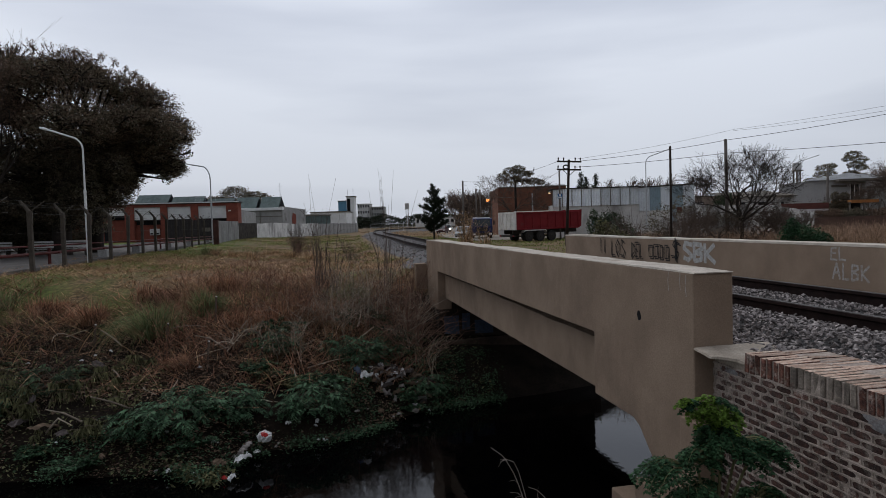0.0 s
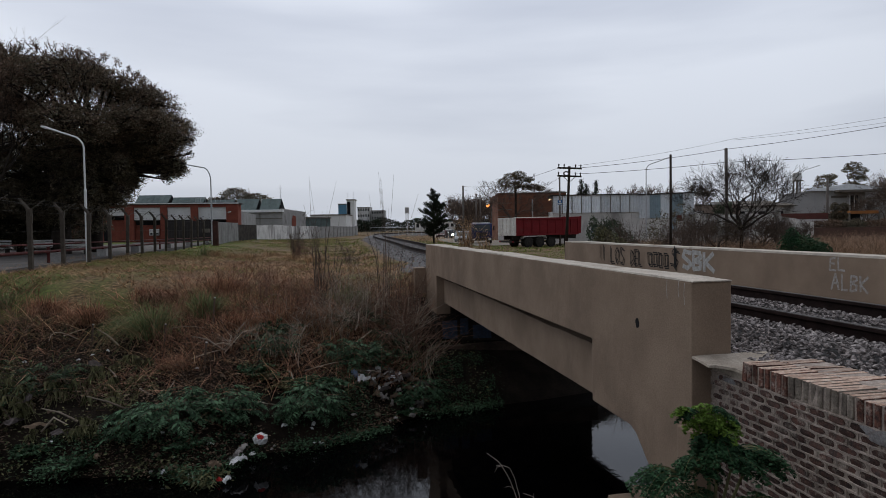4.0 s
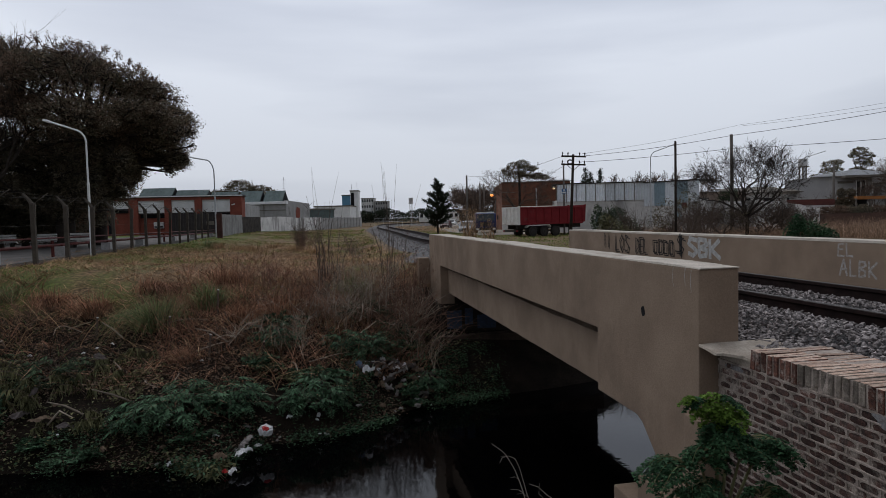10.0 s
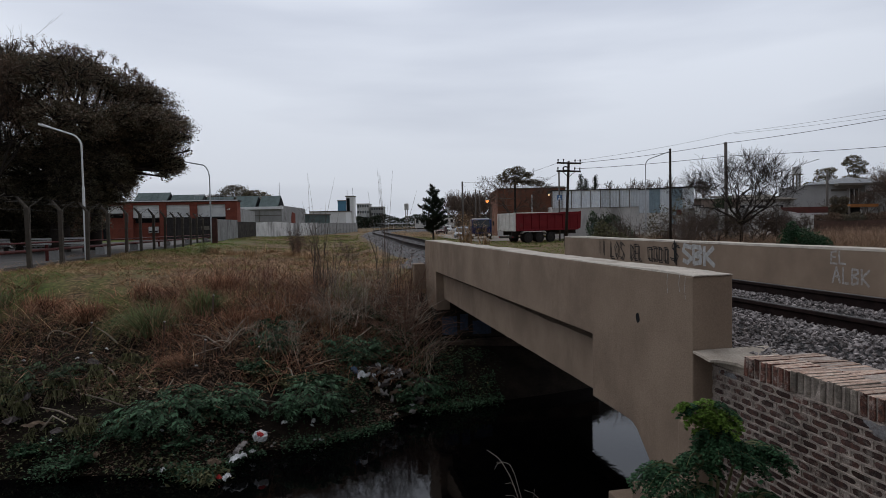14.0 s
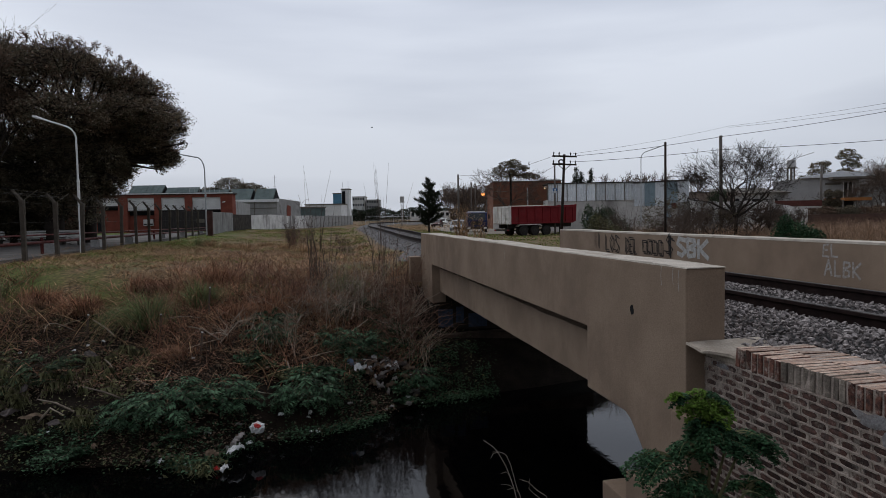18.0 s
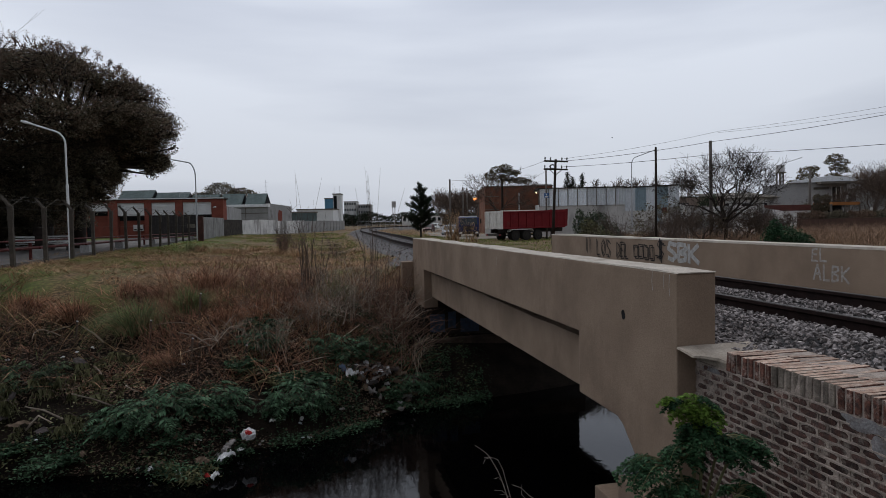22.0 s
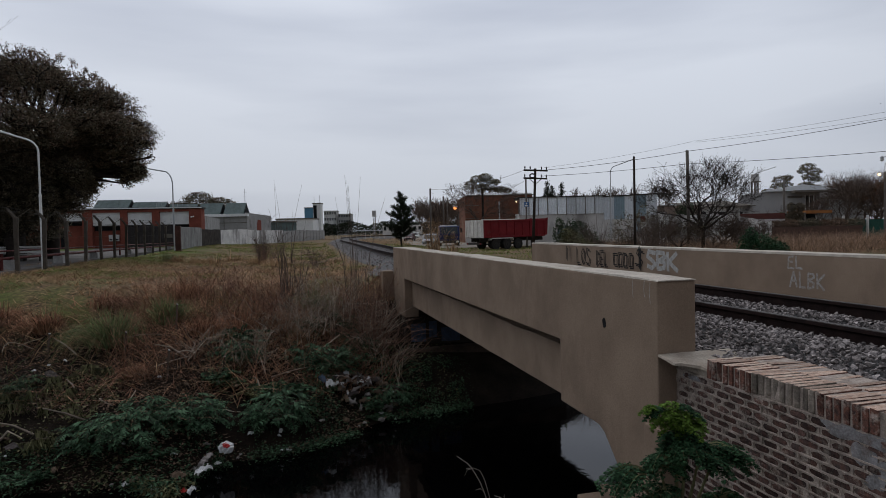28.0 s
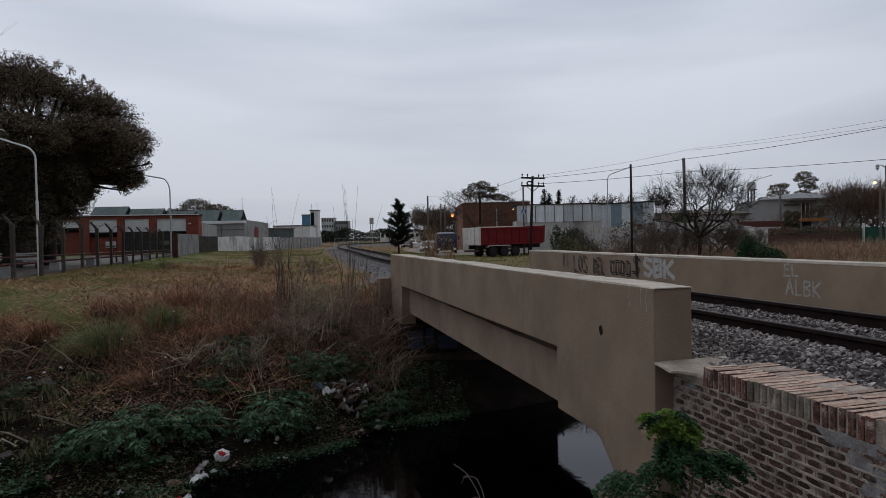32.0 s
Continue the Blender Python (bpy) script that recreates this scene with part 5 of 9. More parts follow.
def brick_building():
    m, w = wall_frame((24.1, 82.3, 1.6), (33.2, 80.5, 1.6))
    b = thing("brick_building", m, "plain red brick building with a pale roof edge", "building")
    part("wall", Geo().box(0, w, 0, 14, 0, 6.35), BRICK_BROWN, b)
    part("parapet_cap", Geo().box(-0.1, w + .1, -0.1, 0.4, 6.35, 6.45), CONCRETE_GREY, b)
    part("plinth", Geo().box(-0.05, w + .05, -0.06, 0, 0, 2.4), PLASTER, b, "whitewashed lower wall")
    for x in (5.6, 7.3):
        wi = part("window", Geo().box(x, x + 0.75, -0.09, -0.065, 1.6, 2.35), PLASTER, b)
        part("pane", Geo().box(x + 0.1, x + 0.65, -0.1, -0.09, 1.7, 2.25), GLASS, wi)
    part("roof", Geo().box(6.4, w, 0.5, 8, 6.46, 6.62), ROOF_WHITE, b, "pale sheet roof", bevel=0.02)
    for k in range(3):
        part("course_line", Geo().box(0, 1.9, -0.03, 0, 3.2 + k * 0.9, 3.28 + k * 0.9), CONCRETE_GREY, b)


brick_building()


RENDER_PALE = mat("pale_grey_render", (0.46, 0.447, 0.44), (0.37, 0.36, 0.352), 0.5, 0.9, 0.15, 12, third=(0.30, 0.29, 0.28), stain=0.56, streak=0.3)
ROOF_PALE = mat("pale_roof_sheet", (0.88, 0.89, 0.90), (0.78, 0.80, 0.82), 0.6, 0.6, 0.1, 10, third=(0.36, 0.36, 0.36), stain=0.6)


def houses():
    m, w = wall_frame((50.5, 61.4, 1.6), (58.9, 58.5, 1.6))
    h = thing("house", m, "pale grey rendered house with a low roof and dark eave", "house")
    part("wall", Geo().add([(0, 0, 0), (w, 0, 0), (w, 0, 5.2), (3.7, 0, 5.36), (0, 0, 4.98), (7, 9, 0), (w + 7, 9, 0), (w + 7, 9, 5.2), (10.7, 9, 5.36), (7, 9, 4.98)],
                           [(0, 1, 2, 3, 4), (5, 9, 8, 7, 6), (0, 4, 9, 5), (1, 6, 7, 2), (4, 3, 8, 9), (3, 2, 7, 8)]), RENDER_PALE, h)
    part("roof", Geo().add([(2.6, -0.3, 5.38), (7.0, -0.3, 6.0), (9.9, -0.3, 5.62), (9.1, 9, 5.4), (13.5, 9, 6.2), (16.2, 9, 5.6), (2.6, -0.3, 5.3), (9.9, -0.3, 5.3)],
                           [(0, 1, 4, 3), (1, 2, 5, 4), (0, 6, 7, 2, 1)]), ROOF_PALE, h, "low pale metal roof")
    part("eave", Geo().box(5.6, 9.9, -1.3, -0.31, 5.06, 5.32), CONCRETE_GREY, h, "grey overhanging eave", bevel=0.02)
    part("porch_shade", Geo().box(5.4, 7.0, -0.06, -0.005, 4.5, 4.75), CONCRETE_GREY, h)
    wi = part("window", Geo().box(7.3, 8.2, -0.06, -0.004, 3.1, 4.75), DARK, h)
    part("window_frame", Geo().box(7.25, 7.33, -0.1, -0.061, 3.05, 4.8), ROOF_WHITE, wi)
    part("window_frame", Geo().box(8.17, 8.25, -0.1, -0.061, 3.05, 4.8), ROOF_WHITE, wi)
    part("window_bar", Geo().box(7.7, 7.78, -0.1, -0.061, 3.1, 4.75), ROOF_WHITE, wi)
    part("side_wing", Geo().box(w + .01, w + 5, 0.5, 8, 0, 4.3), PLASTER_GREY, h)
    part("roof_slab", Geo().box(w - 0.2, w + 5.2, 0.3, 8.2, 4.3, 4.5), CONCRETE_GREY, h, bevel=0.02)


houses()


RENDER_BROWN = mat("brownish_render", (0.36, 0.285, 0.24), (0.26, 0.205, 0.175), 0.8, 0.92, 0.2, 10, third=(0.34, 0.31, 0.28), stain=0.54)


def back_buildings():
    """Low buildings seen between the metal shed and the house."""
    m, w = wall_frame((37.3, 59.0, 1.6), (43.2, 58.2, 1.6))
    b = thing("outbuilding", m, "low brownish rendered outbuilding behind bare trees", "building")
    part("wall", Geo().box(0, w, 0, 6, 0, 3.75), RENDER_BROWN, b)
    part("roof", Geo().box(-0.15, w + 0.15, -0.2, 6.1, 3.75, 3.86), CONCRETE_GREY, b)
    for x in (1.2, 3.6):
        part("window", Geo().box(x, x + 0.9, -0.04, -0.004, 2.2, 3.2), DARK, b)
    m, w = wall_frame((43.3, 60.2, 1.6), (50.4, 59.0, 1.6))
    b = thing("outbuilding", m, "low grey rendered outbuilding beside a house", "building")
    part("wall", Geo().box(0, w, 0, 6, 0, 3.7), RENDER_OLD, b)
    part("roof", Geo().add([(-0.2, -0.3, 3.7), (w + .2, -0.3, 3.75), (w + .2, 6, 4.5), (-0.2, 6, 4.4), (-0.2, -0.3, 3.6), (w + .2, -0.3, 3.65)], [(0, 1, 2, 3), (4, 5, 1, 0)]), CONCRETE_GREY, b)
    for x in (1.0, 3.2, 5.2):
        part("window", Geo().box(x, x + 0.8, -0.04, -0.004, 2.2, 3.1), DARK, b)


def water_tank(x, y, base, z0, z1, r, label):
    t = thing("water_tank", pose(x, y, base), label, "water tank")
    part("drum", Geo().tube([(0, 0, z0), (0, 0, z0 + 0.06), (0, 0, z1 - 0.06), (0, 0, z1)], [r * 0.94, r, r, r * 0.94], 20), RENDER_PALE, t, smooth=False)
    part("platform", Geo().box(-r, r, -r, r, z0 - 0.15, z0 - 0.01), CONCRETE_GREY, t)
    for sx in (-1, 1):
        for sy in (-1, 1):
            part("leg", Geo().box(sx * r * .5 - .06, sx * r * .5 + .06, sy * r * .5 - .06, sy * r * .5 + .06, -0.2, z0 - 0.15), CONCRETE_GREY, t)
    part("pipe", Geo().tube([(0, -r * .6, 0), (0, -r * .6, z0 - .1)], 0.06, 6), STEEL_PALE, t)
    return t


water_tank(58.63, 68.2, 1.6, 7.1, 8.0, 0.5, "pale round water tank on a concrete stand")
water_tank(35.1, 248.5, 2.0, 7.4, 9.6, 0.85, "far pale water tank on a tall stand")


BRICK_DULL = mat("dull_brown_brickwork", (0.12, 0.07, 0.055), (0.085, 0.055, 0.045), 2.0, 0.92, 0.3, 14, third=(0.2, 0.17, 0.15), stain=0.58)


back_buildings()


def rubble_wall():
    w = thing("garden_wall", None, "long whitewashed garden wall, broken down at one end, behind bare shrubs", "wall", kind="structure")
    rnd = random.Random(5)
    corners = [(28.0, 44.5, 4.22), (35.1, 43.05, 4.14), (35.6, 42.95, 4.0), (37.7, 42.5, 3.45)]
    for (x0, y0, z0), (x1, y1, z1), n in zip(corners, corners[1:], (7, 1, 4)):
        for k in range(n):
            u, v = k / n, (k + 1) / n
            m, L = wall_frame((x0 + (x1 - x0) * u, y0 + (y1 - y0) * u, 1.3), (x0 + (x1 - x0) * v, y0 + (y1 - y0) * v, 1.3))
            h0, h1 = z0 + (z1 - z0) * u - 1.3 + rnd.uniform(-.05, .05), z0 + (z1 - z0) * v - 1.3 + rnd.uniform(-.05, .05)
            part("wall_panel", Geo().add([(0.01, 0, 0), (L - .01, 0, 0), (L - .01, 0, h1), (0.01, 0, h0), (0.01, 0.2, 0), (L - .01, 0.2, 0), (L - .01, 0.2, h1), (0.01, 0.2, h0)],
                                         [(0, 1, 2, 3), (4, 7, 6, 5), (3, 2, 6, 7), (0, 3, 7, 4), (1, 5, 6, 2)]), WHITEWASH if k % 4 else PLASTER_GREY, w, m=m)
    part("wall_post", Geo().box(35.0, 35.35, 42.8, 43.0, 1.3, 4.4), PLASTER, w)
    part("wall_post", Geo().box(37.6, 37.85, 42.25, 42.5, 1.3, 3.5), PLASTER, w)
    m, L = wall_frame((29.0, 46.8, 1.3), (41.5, 44.8, 1.3))
    part("wall_panel", Geo().box(0, L, 0, 0.2, 0, 2.4), RENDER_OLD, w, m=m)
    part("brick_strip", Geo().box(0, L, -0.02, 0.2, 2.41, 2.9), mat("dark_red_paint_wall", (0.15, 0.055, 0.045), (0.10, 0.042, 0.036), 1.0, 0.9, 0.2, 14), w, "dark red strip of wall behind the whitewash", m=m)
    m, L = wall_frame((38.0, 42.3, 1.3), (45.5, 41.0, 1.3))
    part("low_wall", Geo().box(0, L, 0, 0.2, 0, 1.72), BRICK_DULL, w, "low brown brick wall", m=m)
    lean = thing("lean_to", pose(47.3, 48.7, 1.5, 0, 0, -11), "rusty orange lean-to roof on posts", "shelter")
    part("roof", Geo().box(0.2, 2.7, 0, 3, 2.68, 2.95), mat("rusty_orange_sheet", (0.36, 0.15, 0.05), (0.24, 0.10, 0.04), 1.5, 0.8, 0.1, 10), lean)
    for x in (0.1, 1.4, 2.8):
        part("post", Geo().box(x - .06, x + .06, 0.02, 0.14, -0.1, 2.77), POLE_GREY, lean)
    # near-black wall added for the shade beneath the lean-to roof
    part("back_wall", Geo().box(0, 2.9, 2.8, 3, 0, 2.76), DARK, lean)
    part("counter", Geo().box(0.2, 2.2, 0.6, 1.4, 0, 1.0), POLE_GREY, lean)
    part("work_lamp", Geo().box(-0.85, -0.55, -0.1, 0, 2.46, 2.58), glow("work_light", (0.9, 1.0, 1.0), 3.0), lean)
    part("lamp_arm", Geo().tube([(-0.7, -0.02, -0.1), (-0.7, -0.02, 2.45)], 0.03, 5), STEEL_DARK, lean)
    fence = thing("green_screen_fence", None, "fence of faded green mesh on pale posts", "fence")
    part("mesh_screen", Geo().box(50.0, 72, 47.4, 47.45, 1.5, 3.5), mat("faded_green_mesh", (0.03, 0.10, 0.075), (0.025, 0.075, 0.06), 1, 0.8, 0.1, 12), fence)
    for k in range(8):
        part("post", Geo().box(50.2 + k * 2.8, 50.35 + k * 2.8, 47.2, 47.35, 1.3, 3.9), PLASTER, fence)


rubble_wall()

# lit street lamps in the distance
LAMP_GLOW = glow("warm_lamp_glow", (1.0, 0.30, 0.07), 3.2)
LAMP_PALE = glow("pale_lamp_glow", (1.0, 0.66, 0.34), 3.0)


def lit_lamp(x, y, z, top, reach, turn, glow_mat, label, size=0.2):
    s = thing("lit_street_lamp", pose(x, y, z, 0, 0, turn), label, "street lamp", "lit street lamps")
    h = top - z
    part("pole", Geo().tube([(0, 0, -0.2), (0, 0, h)], [0.1, 0.07], 8), POLE_GREY, s)
    part("arm", Geo().tube([(0, 0, h - 0.2), (reach * 0.5, 0, h + 0.05), (reach, 0, h)], 0.035, 6), STEEL_PALE, s)
    part("shade", Geo().tube([(reach, 0, h + 0.1), (reach, 0, h), (reach, 0, h - 0.06)], [size * 0.4, size, size * 1.05], 10), STEEL_PALE, s)
    part("bulb", Geo().tube([(reach, 0, h - 0.07), (reach, 0, h - 0.07 - size), (reach, 0, h - 0.1 - 1.5 * size)], [size * 0.8, size, size * 0.4], 10), glow_mat, s, "glowing bulb")
    return s


lit_lamp(21.75, 77.3, 1.6, 6.35, 0.45, 180, LAMP_GLOW, "street lamp glowing orange on a grey pole", 0.2)
lit_lamp(31.0, 80.0, 1.6, 7.15, 0.4, 190, LAMP_PALE, "street lamp glowing pale on a brick building", 0.12)
lit_lamp(26.5, 140.0, 1.6, 8.6, 0.5, 180, LAMP_PALE, "far street lamp glowing pale", 0.16)
lit_lamp(48.6, 41.7, 1.6, 7.35, 0.5, 170, LAMP_PALE, "street lamp glowing among autumn trees", 0.12)
lit_lamp(45.2, 38.3, 1.6, 8.2, 0.7, 170, PLASTER, "unlit twin street lamp on a dark pole", 0.14)


# ---------------------------------------------------------------- distance
def far_block(name, p, q, z0, z1, depth, material, label, storeys=0, cols=0, wm=None):
    m, w = wall_frame((p[0], p[1], z0), (q[0], q[1], z0))
    b = thing(name, m, label, "building")
    part("wall", Geo().box(0, w, 0, depth, 0, z1 - z0), material, b)
    part("roof_edge", Geo().box(-0.15, w + .15, -0.15, depth, z1 - z0, z1 - z0 + 0.25), CONCRETE_GREY, b)
    for r in range(storeys):
        for c in range(cols):
            x = (c + 0.5) * w / cols
            z = (r + 0.45) * (z1 - z0) / storeys
            part("window", Geo().box(x - 0.28 * w / cols, x + 0.28 * w / cols, -0.06, -0.01, z, z + 0.42 * (z1 - z0) / storeys), wm or GLASS, b)
    return b


far_block("low_hall", (-1.6, 153.6), (6.8, 152.0), 2.0, 6.7, 12, ROOF_WHITE, "low white industrial hall behind a wall")
far_block("green_shed", (-1.5, 126), (2.6, 131), 2.0, 5.6, 8, GREEN_METAL, "small green metal shed with a pale roof")
tower = far_block("stair_tower", (7.4, 162.2), (9.3, 161.8), 2.0, 10.7, 3.5, ROOF_WHITE, "white stair tower with a dark glazed strip")
part("glazing", Geo().box(0.12, 0.95, -0.08, -0.01, 0.3, 8.3), DARK, tower)
part("glazing_bar", Geo().box(0.1, 0.97, -0.12, -0.08, 4.4, 4.6), ROOF_WHITE, tower)
part("antenna", Geo().tube([(0.2, 1, 8.9), (0.2, 1, 10.6)], 0.04, 5), STEEL_PALE, tower)
part("antenna", Geo().tube([(1.6, 1, 8.9), (1.6, 1, 10.9)], 0.04, 5), STEEL_PALE, tower)
far_block("blue_silo_building", (6.3, 193.2), (8.8, 192.6), 2.0, 10.8, 6, mat("blue_cladding", (0.12, 0.27, 0.40), (0.10, 0.23, 0.35), 0.4, 0.7, 0, 4), "far blue clad industrial block")
far_block("apartment_block", (18.9, 303), (24.6, 301.8), 2.0, 13.4, 10, PLASTER, "far pale apartment block with rows of windows", 4, 5)
far_block("apartment_block", (25.4, 301.6), (31.2, 300.4), 2.0, 11.8, 10, PLASTER_GREY, "far grey apartment block with rows of windows", 4, 5)
far_block("low_hall", (37, 240), (52, 237), 2.0, 5.4, 8, PLASTER, "far low pale building beside the tracks", 1, 8)
mast = thing("antenna_mast", None, "thin lattice antenna mast behind a warehouse", "mast")
part("pole", Geo().tube([(-6.3, 113.6, 1.8), (-6.27, 113.6, 11.2)], [0.06, 0.03], 5), STEEL_PALE, mast)
for z, q in ((10.7, 0.4), (10.0, 0.3), (9.2, 0.22)):
    part("crossbar", Geo().tube([(-6.28 - q, 113.6, z), (-6.28 + q, 113.6, z)], 0.02, 4), STEEL_PALE, mast)
fw = thing("railing", None, "far pale metal railing along the bend of the line", "railing", kind="structure")
for k in range(40):
    x = 10.5 + k * 0.95
    part("baluster", Geo().tube([(x, 128 - 0.05 * k, 2.0), (x, 128 - 0.05 * k, 3.6)], 0.02, 4), STEEL_PALE, fw)
part("top_bar", Geo().tube([(10.5, 128, 3.6), (48, 126, 3.6)], 0.03, 4), STEEL_PALE, fw)
part("mid_bar", Geo().tube([(10.5, 128, 2.9), (48, 126, 2.9)], 0.025, 4), STEEL_PALE, fw)


# ---------------------------------------------------------------- plants
def leaf_mat(name, base, second, island=0.35, rough=0.6, through_light=0.15):
    m = mat(name, base, second, 0.8, rough, 0.0, 14, island=island, contrast=0.2, spec=0.06)
    n, l = m.node_tree.nodes, m.node_tree.links
    bs = n["Principled BSDF"]
    tr = n.new("ShaderNodeBsdfTranslucent")
    mix = n.new("ShaderNodeMixShader")
    mix.inputs["Fac"].default_value = through_light
    src = bs.inputs["Base Color"].links[0].from_socket
    l.new(src, tr.inputs["Color"])
    l.new(bs.outputs["BSDF"], mix.inputs[1])
    l.new(tr.outputs["BSDF"], mix.inputs[2])
    l.new(mix.outputs["Shader"], n["Material Output"].inputs["Surface"])
    return m


EVERGREEN = leaf_mat("dark_evergreen_leaf", (0.118, 0.108, 0.075), (0.15, 0.116, 0.082), 0.75)
RUSSET = leaf_mat("brown_dry_leaf", (0.19, 0.128, 0.09), (0.13, 0.088, 0.064), 0.6)
CONIFER = leaf_mat("dark_conifer_needle", (0.022, 0.032, 0.020), (0.03, 0.036, 0.022))
OLIVE = leaf_mat("olive_tree_leaf", (0.115, 0.105, 0.062), (0.13, 0.10, 0.06), 0.5)
ORANGE = leaf_mat("autumn_orange_leaf", (0.17, 0.075, 0.025), (0.12, 0.06, 0.03))
WEED = leaf_mat("dark_green_weed_leaf", (0.082, 0.145, 0.082), (0.042, 0.08, 0.044), 0.8)
WEED_LOW = leaf_mat("dull_low_weed_leaf", (0.058, 0.088, 0.045), (0.032, 0.05, 0.026), 0.8)
WEED_PALE = leaf_mat("pale_wilted_leaf", (0.165, 0.155, 0.08), (0.075, 0.08, 0.04), 0.8)
FERN = leaf_mat("fresh_green_leaf", (0.045, 0.098, 0.045), (0.028, 0.066, 0.034), 0.7)
FERN_TIP = leaf_mat("young_yellow_green_leaf", (0.13, 0.19, 0.03), (0.08, 0.16, 0.03), 0.3)
STRAW = leaf_mat("dry_straw", (0.44, 0.295, 0.17), (0.26, 0.165, 0.094), 0.75, 0.85, 0.1)
BROWN = leaf_mat("dead_brown_stalk", (0.35, 0.188, 0.122), (0.17, 0.090, 0.060), 0.75, 0.9, 0.05)
RED_STRAW = leaf_mat("reddish_dry_grass", (0.345, 0.178, 0.110), (0.205, 0.106, 0.066), 0.75, 0.9, 0.1)
LAWN = leaf_mat("short_green_grass", (0.15, 0.205, 0.048), (0.18, 0.195, 0.06), 0.5, 0.8, 0.15)
TUFT = leaf_mat("green_sedge_blade", (0.20, 0.23, 0.10), (0.10, 0.135, 0.06), 0.5, 0.6, 0.15)
BARK = mat("dark_bark", (0.045, 0.036, 0.030), (0.028, 0.023, 0.020), 4, 0.95, 0.5, 30)
VERGE = leaf_mat("faded_brown_grass", (0.37, 0.248, 0.172), (0.22, 0.145, 0.10), 0.8, 0.9, 0.1)
TWIG = mat("grey_brown_twig", (0.12, 0.09, 0.072), (0.08, 0.06, 0.05), 4, 0.95, 0.2, 30, island=0.35)
TWIG_RED = mat("reddish_twig", (0.24, 0.145, 0.105), (0.15, 0.09, 0.07), 4, 0.95, 0.2, 30, island=0.35)
TWIG_PALE = mat("bleached_twig", (0.42, 0.35, 0.28), (0.26, 0.21, 0.165), 4, 0.9, 0.2, 30, island=0.35)


def raw_mesh(name, verts, quads, material):
    """A mesh from an array of corners and an array of four-cornered faces."""
    me = bpy.data.meshes.new(name)
    me.vertices.add(len(verts))
    me.vertices.foreach_set("co", (np.asarray(verts, np.float32) * K).ravel())
    nq = len(quads)
    me.loops.add(nq * 4)
    me.loops.foreach_set("vertex_index", np.asarray(quads, np.int32).ravel())
    me.polygons.add(nq)
    me.polygons.foreach_set("loop_start", np.arange(0, nq * 4, 4, dtype=np.int32))
    me.materials.append(material)
    me.update(calc_edges=True)
    me.validate()
    return me


def stuff(name, mesh, label, category):
    ob = new(name, mesh)
    ob.location.z = LIFT
    return tagged(ob, label, category, kind="stuff")


def leaf_mesh(name, centres, size, material, rng, flat=0.5, aspect=0.55):
    """Small diamond leaves, bent along the middle, scattered at the given places."""
    n = len(centres)
    d = rng.normal(size=(n, 3))
    d[:, 2] *= flat
    d /= np.linalg.norm(d, axis=1)[:, None] + 1e-9
    up = rng.normal(size=(n, 3)) * 0.6 + (0, 0, 1)
    s = np.cross(d, up)
    s /= np.linalg.norm(s, axis=1)[:, None] + 1e-9
    k = np.cross(s, d)
    ln = size * rng.uniform(0.6, 1.3, size=(n, 1))
    v = np.stack([centres - d * ln * 0.5, centres + s * ln * aspect * 0.5 + k * ln * 0.12, centres + d * ln * 0.5, centres - s * ln * aspect * 0.5 + k * ln * 0.12], 1)
    q = np.arange(n * 4).reshape(-1, 4)
    return raw_mesh(name, v.reshape(-1, 3), q, material)


def blade_mesh(name, base, length, width, lean, droop, material, rng, levels=4, fall=0.0):
    """Grass blades: strips that rise from base, lean along lean (x, y) and droop."""
    n = len(base)
    t = np.linspace(0, 1, levels)[None, :, None]
    length = np.asarray(length).reshape(-1, 1, 1)
    lean = np.asarray(lean)[:, None, :]
    horiz = lean * (t + droop * t * t)
    upz = t - droop * 0.55 * np.linalg.norm(lean, axis=2, keepdims=True) * t ** 2
    if fall:
        upz = t - fall * np.linalg.norm(lean, axis=2, keepdims=True) * t ** 3
    p = np.concatenate([horiz * np.ones_like(t), upz], 2) * length + base[:, None, :]
    side = rng.normal(size=(n, 1, 2))
    side /= np.linalg.norm(side, axis=2, keepdims=True)
    w = np.asarray(width).reshape(-1, 1, 1) * (1 - 0.85 * t)
    off = np.concatenate([side * w, np.zeros_like(w)], 2)
    v = np.stack([p - off, p + off], 2).reshape(-1, 3)
    a = (np.arange(n)[:, None] * levels + np.arange(levels - 1)[None, :]) * 2
    q = np.stack([a, a + 1, a + 3, a + 2], 2).reshape(-1, 4)
    return raw_mesh(name, v, q, material)


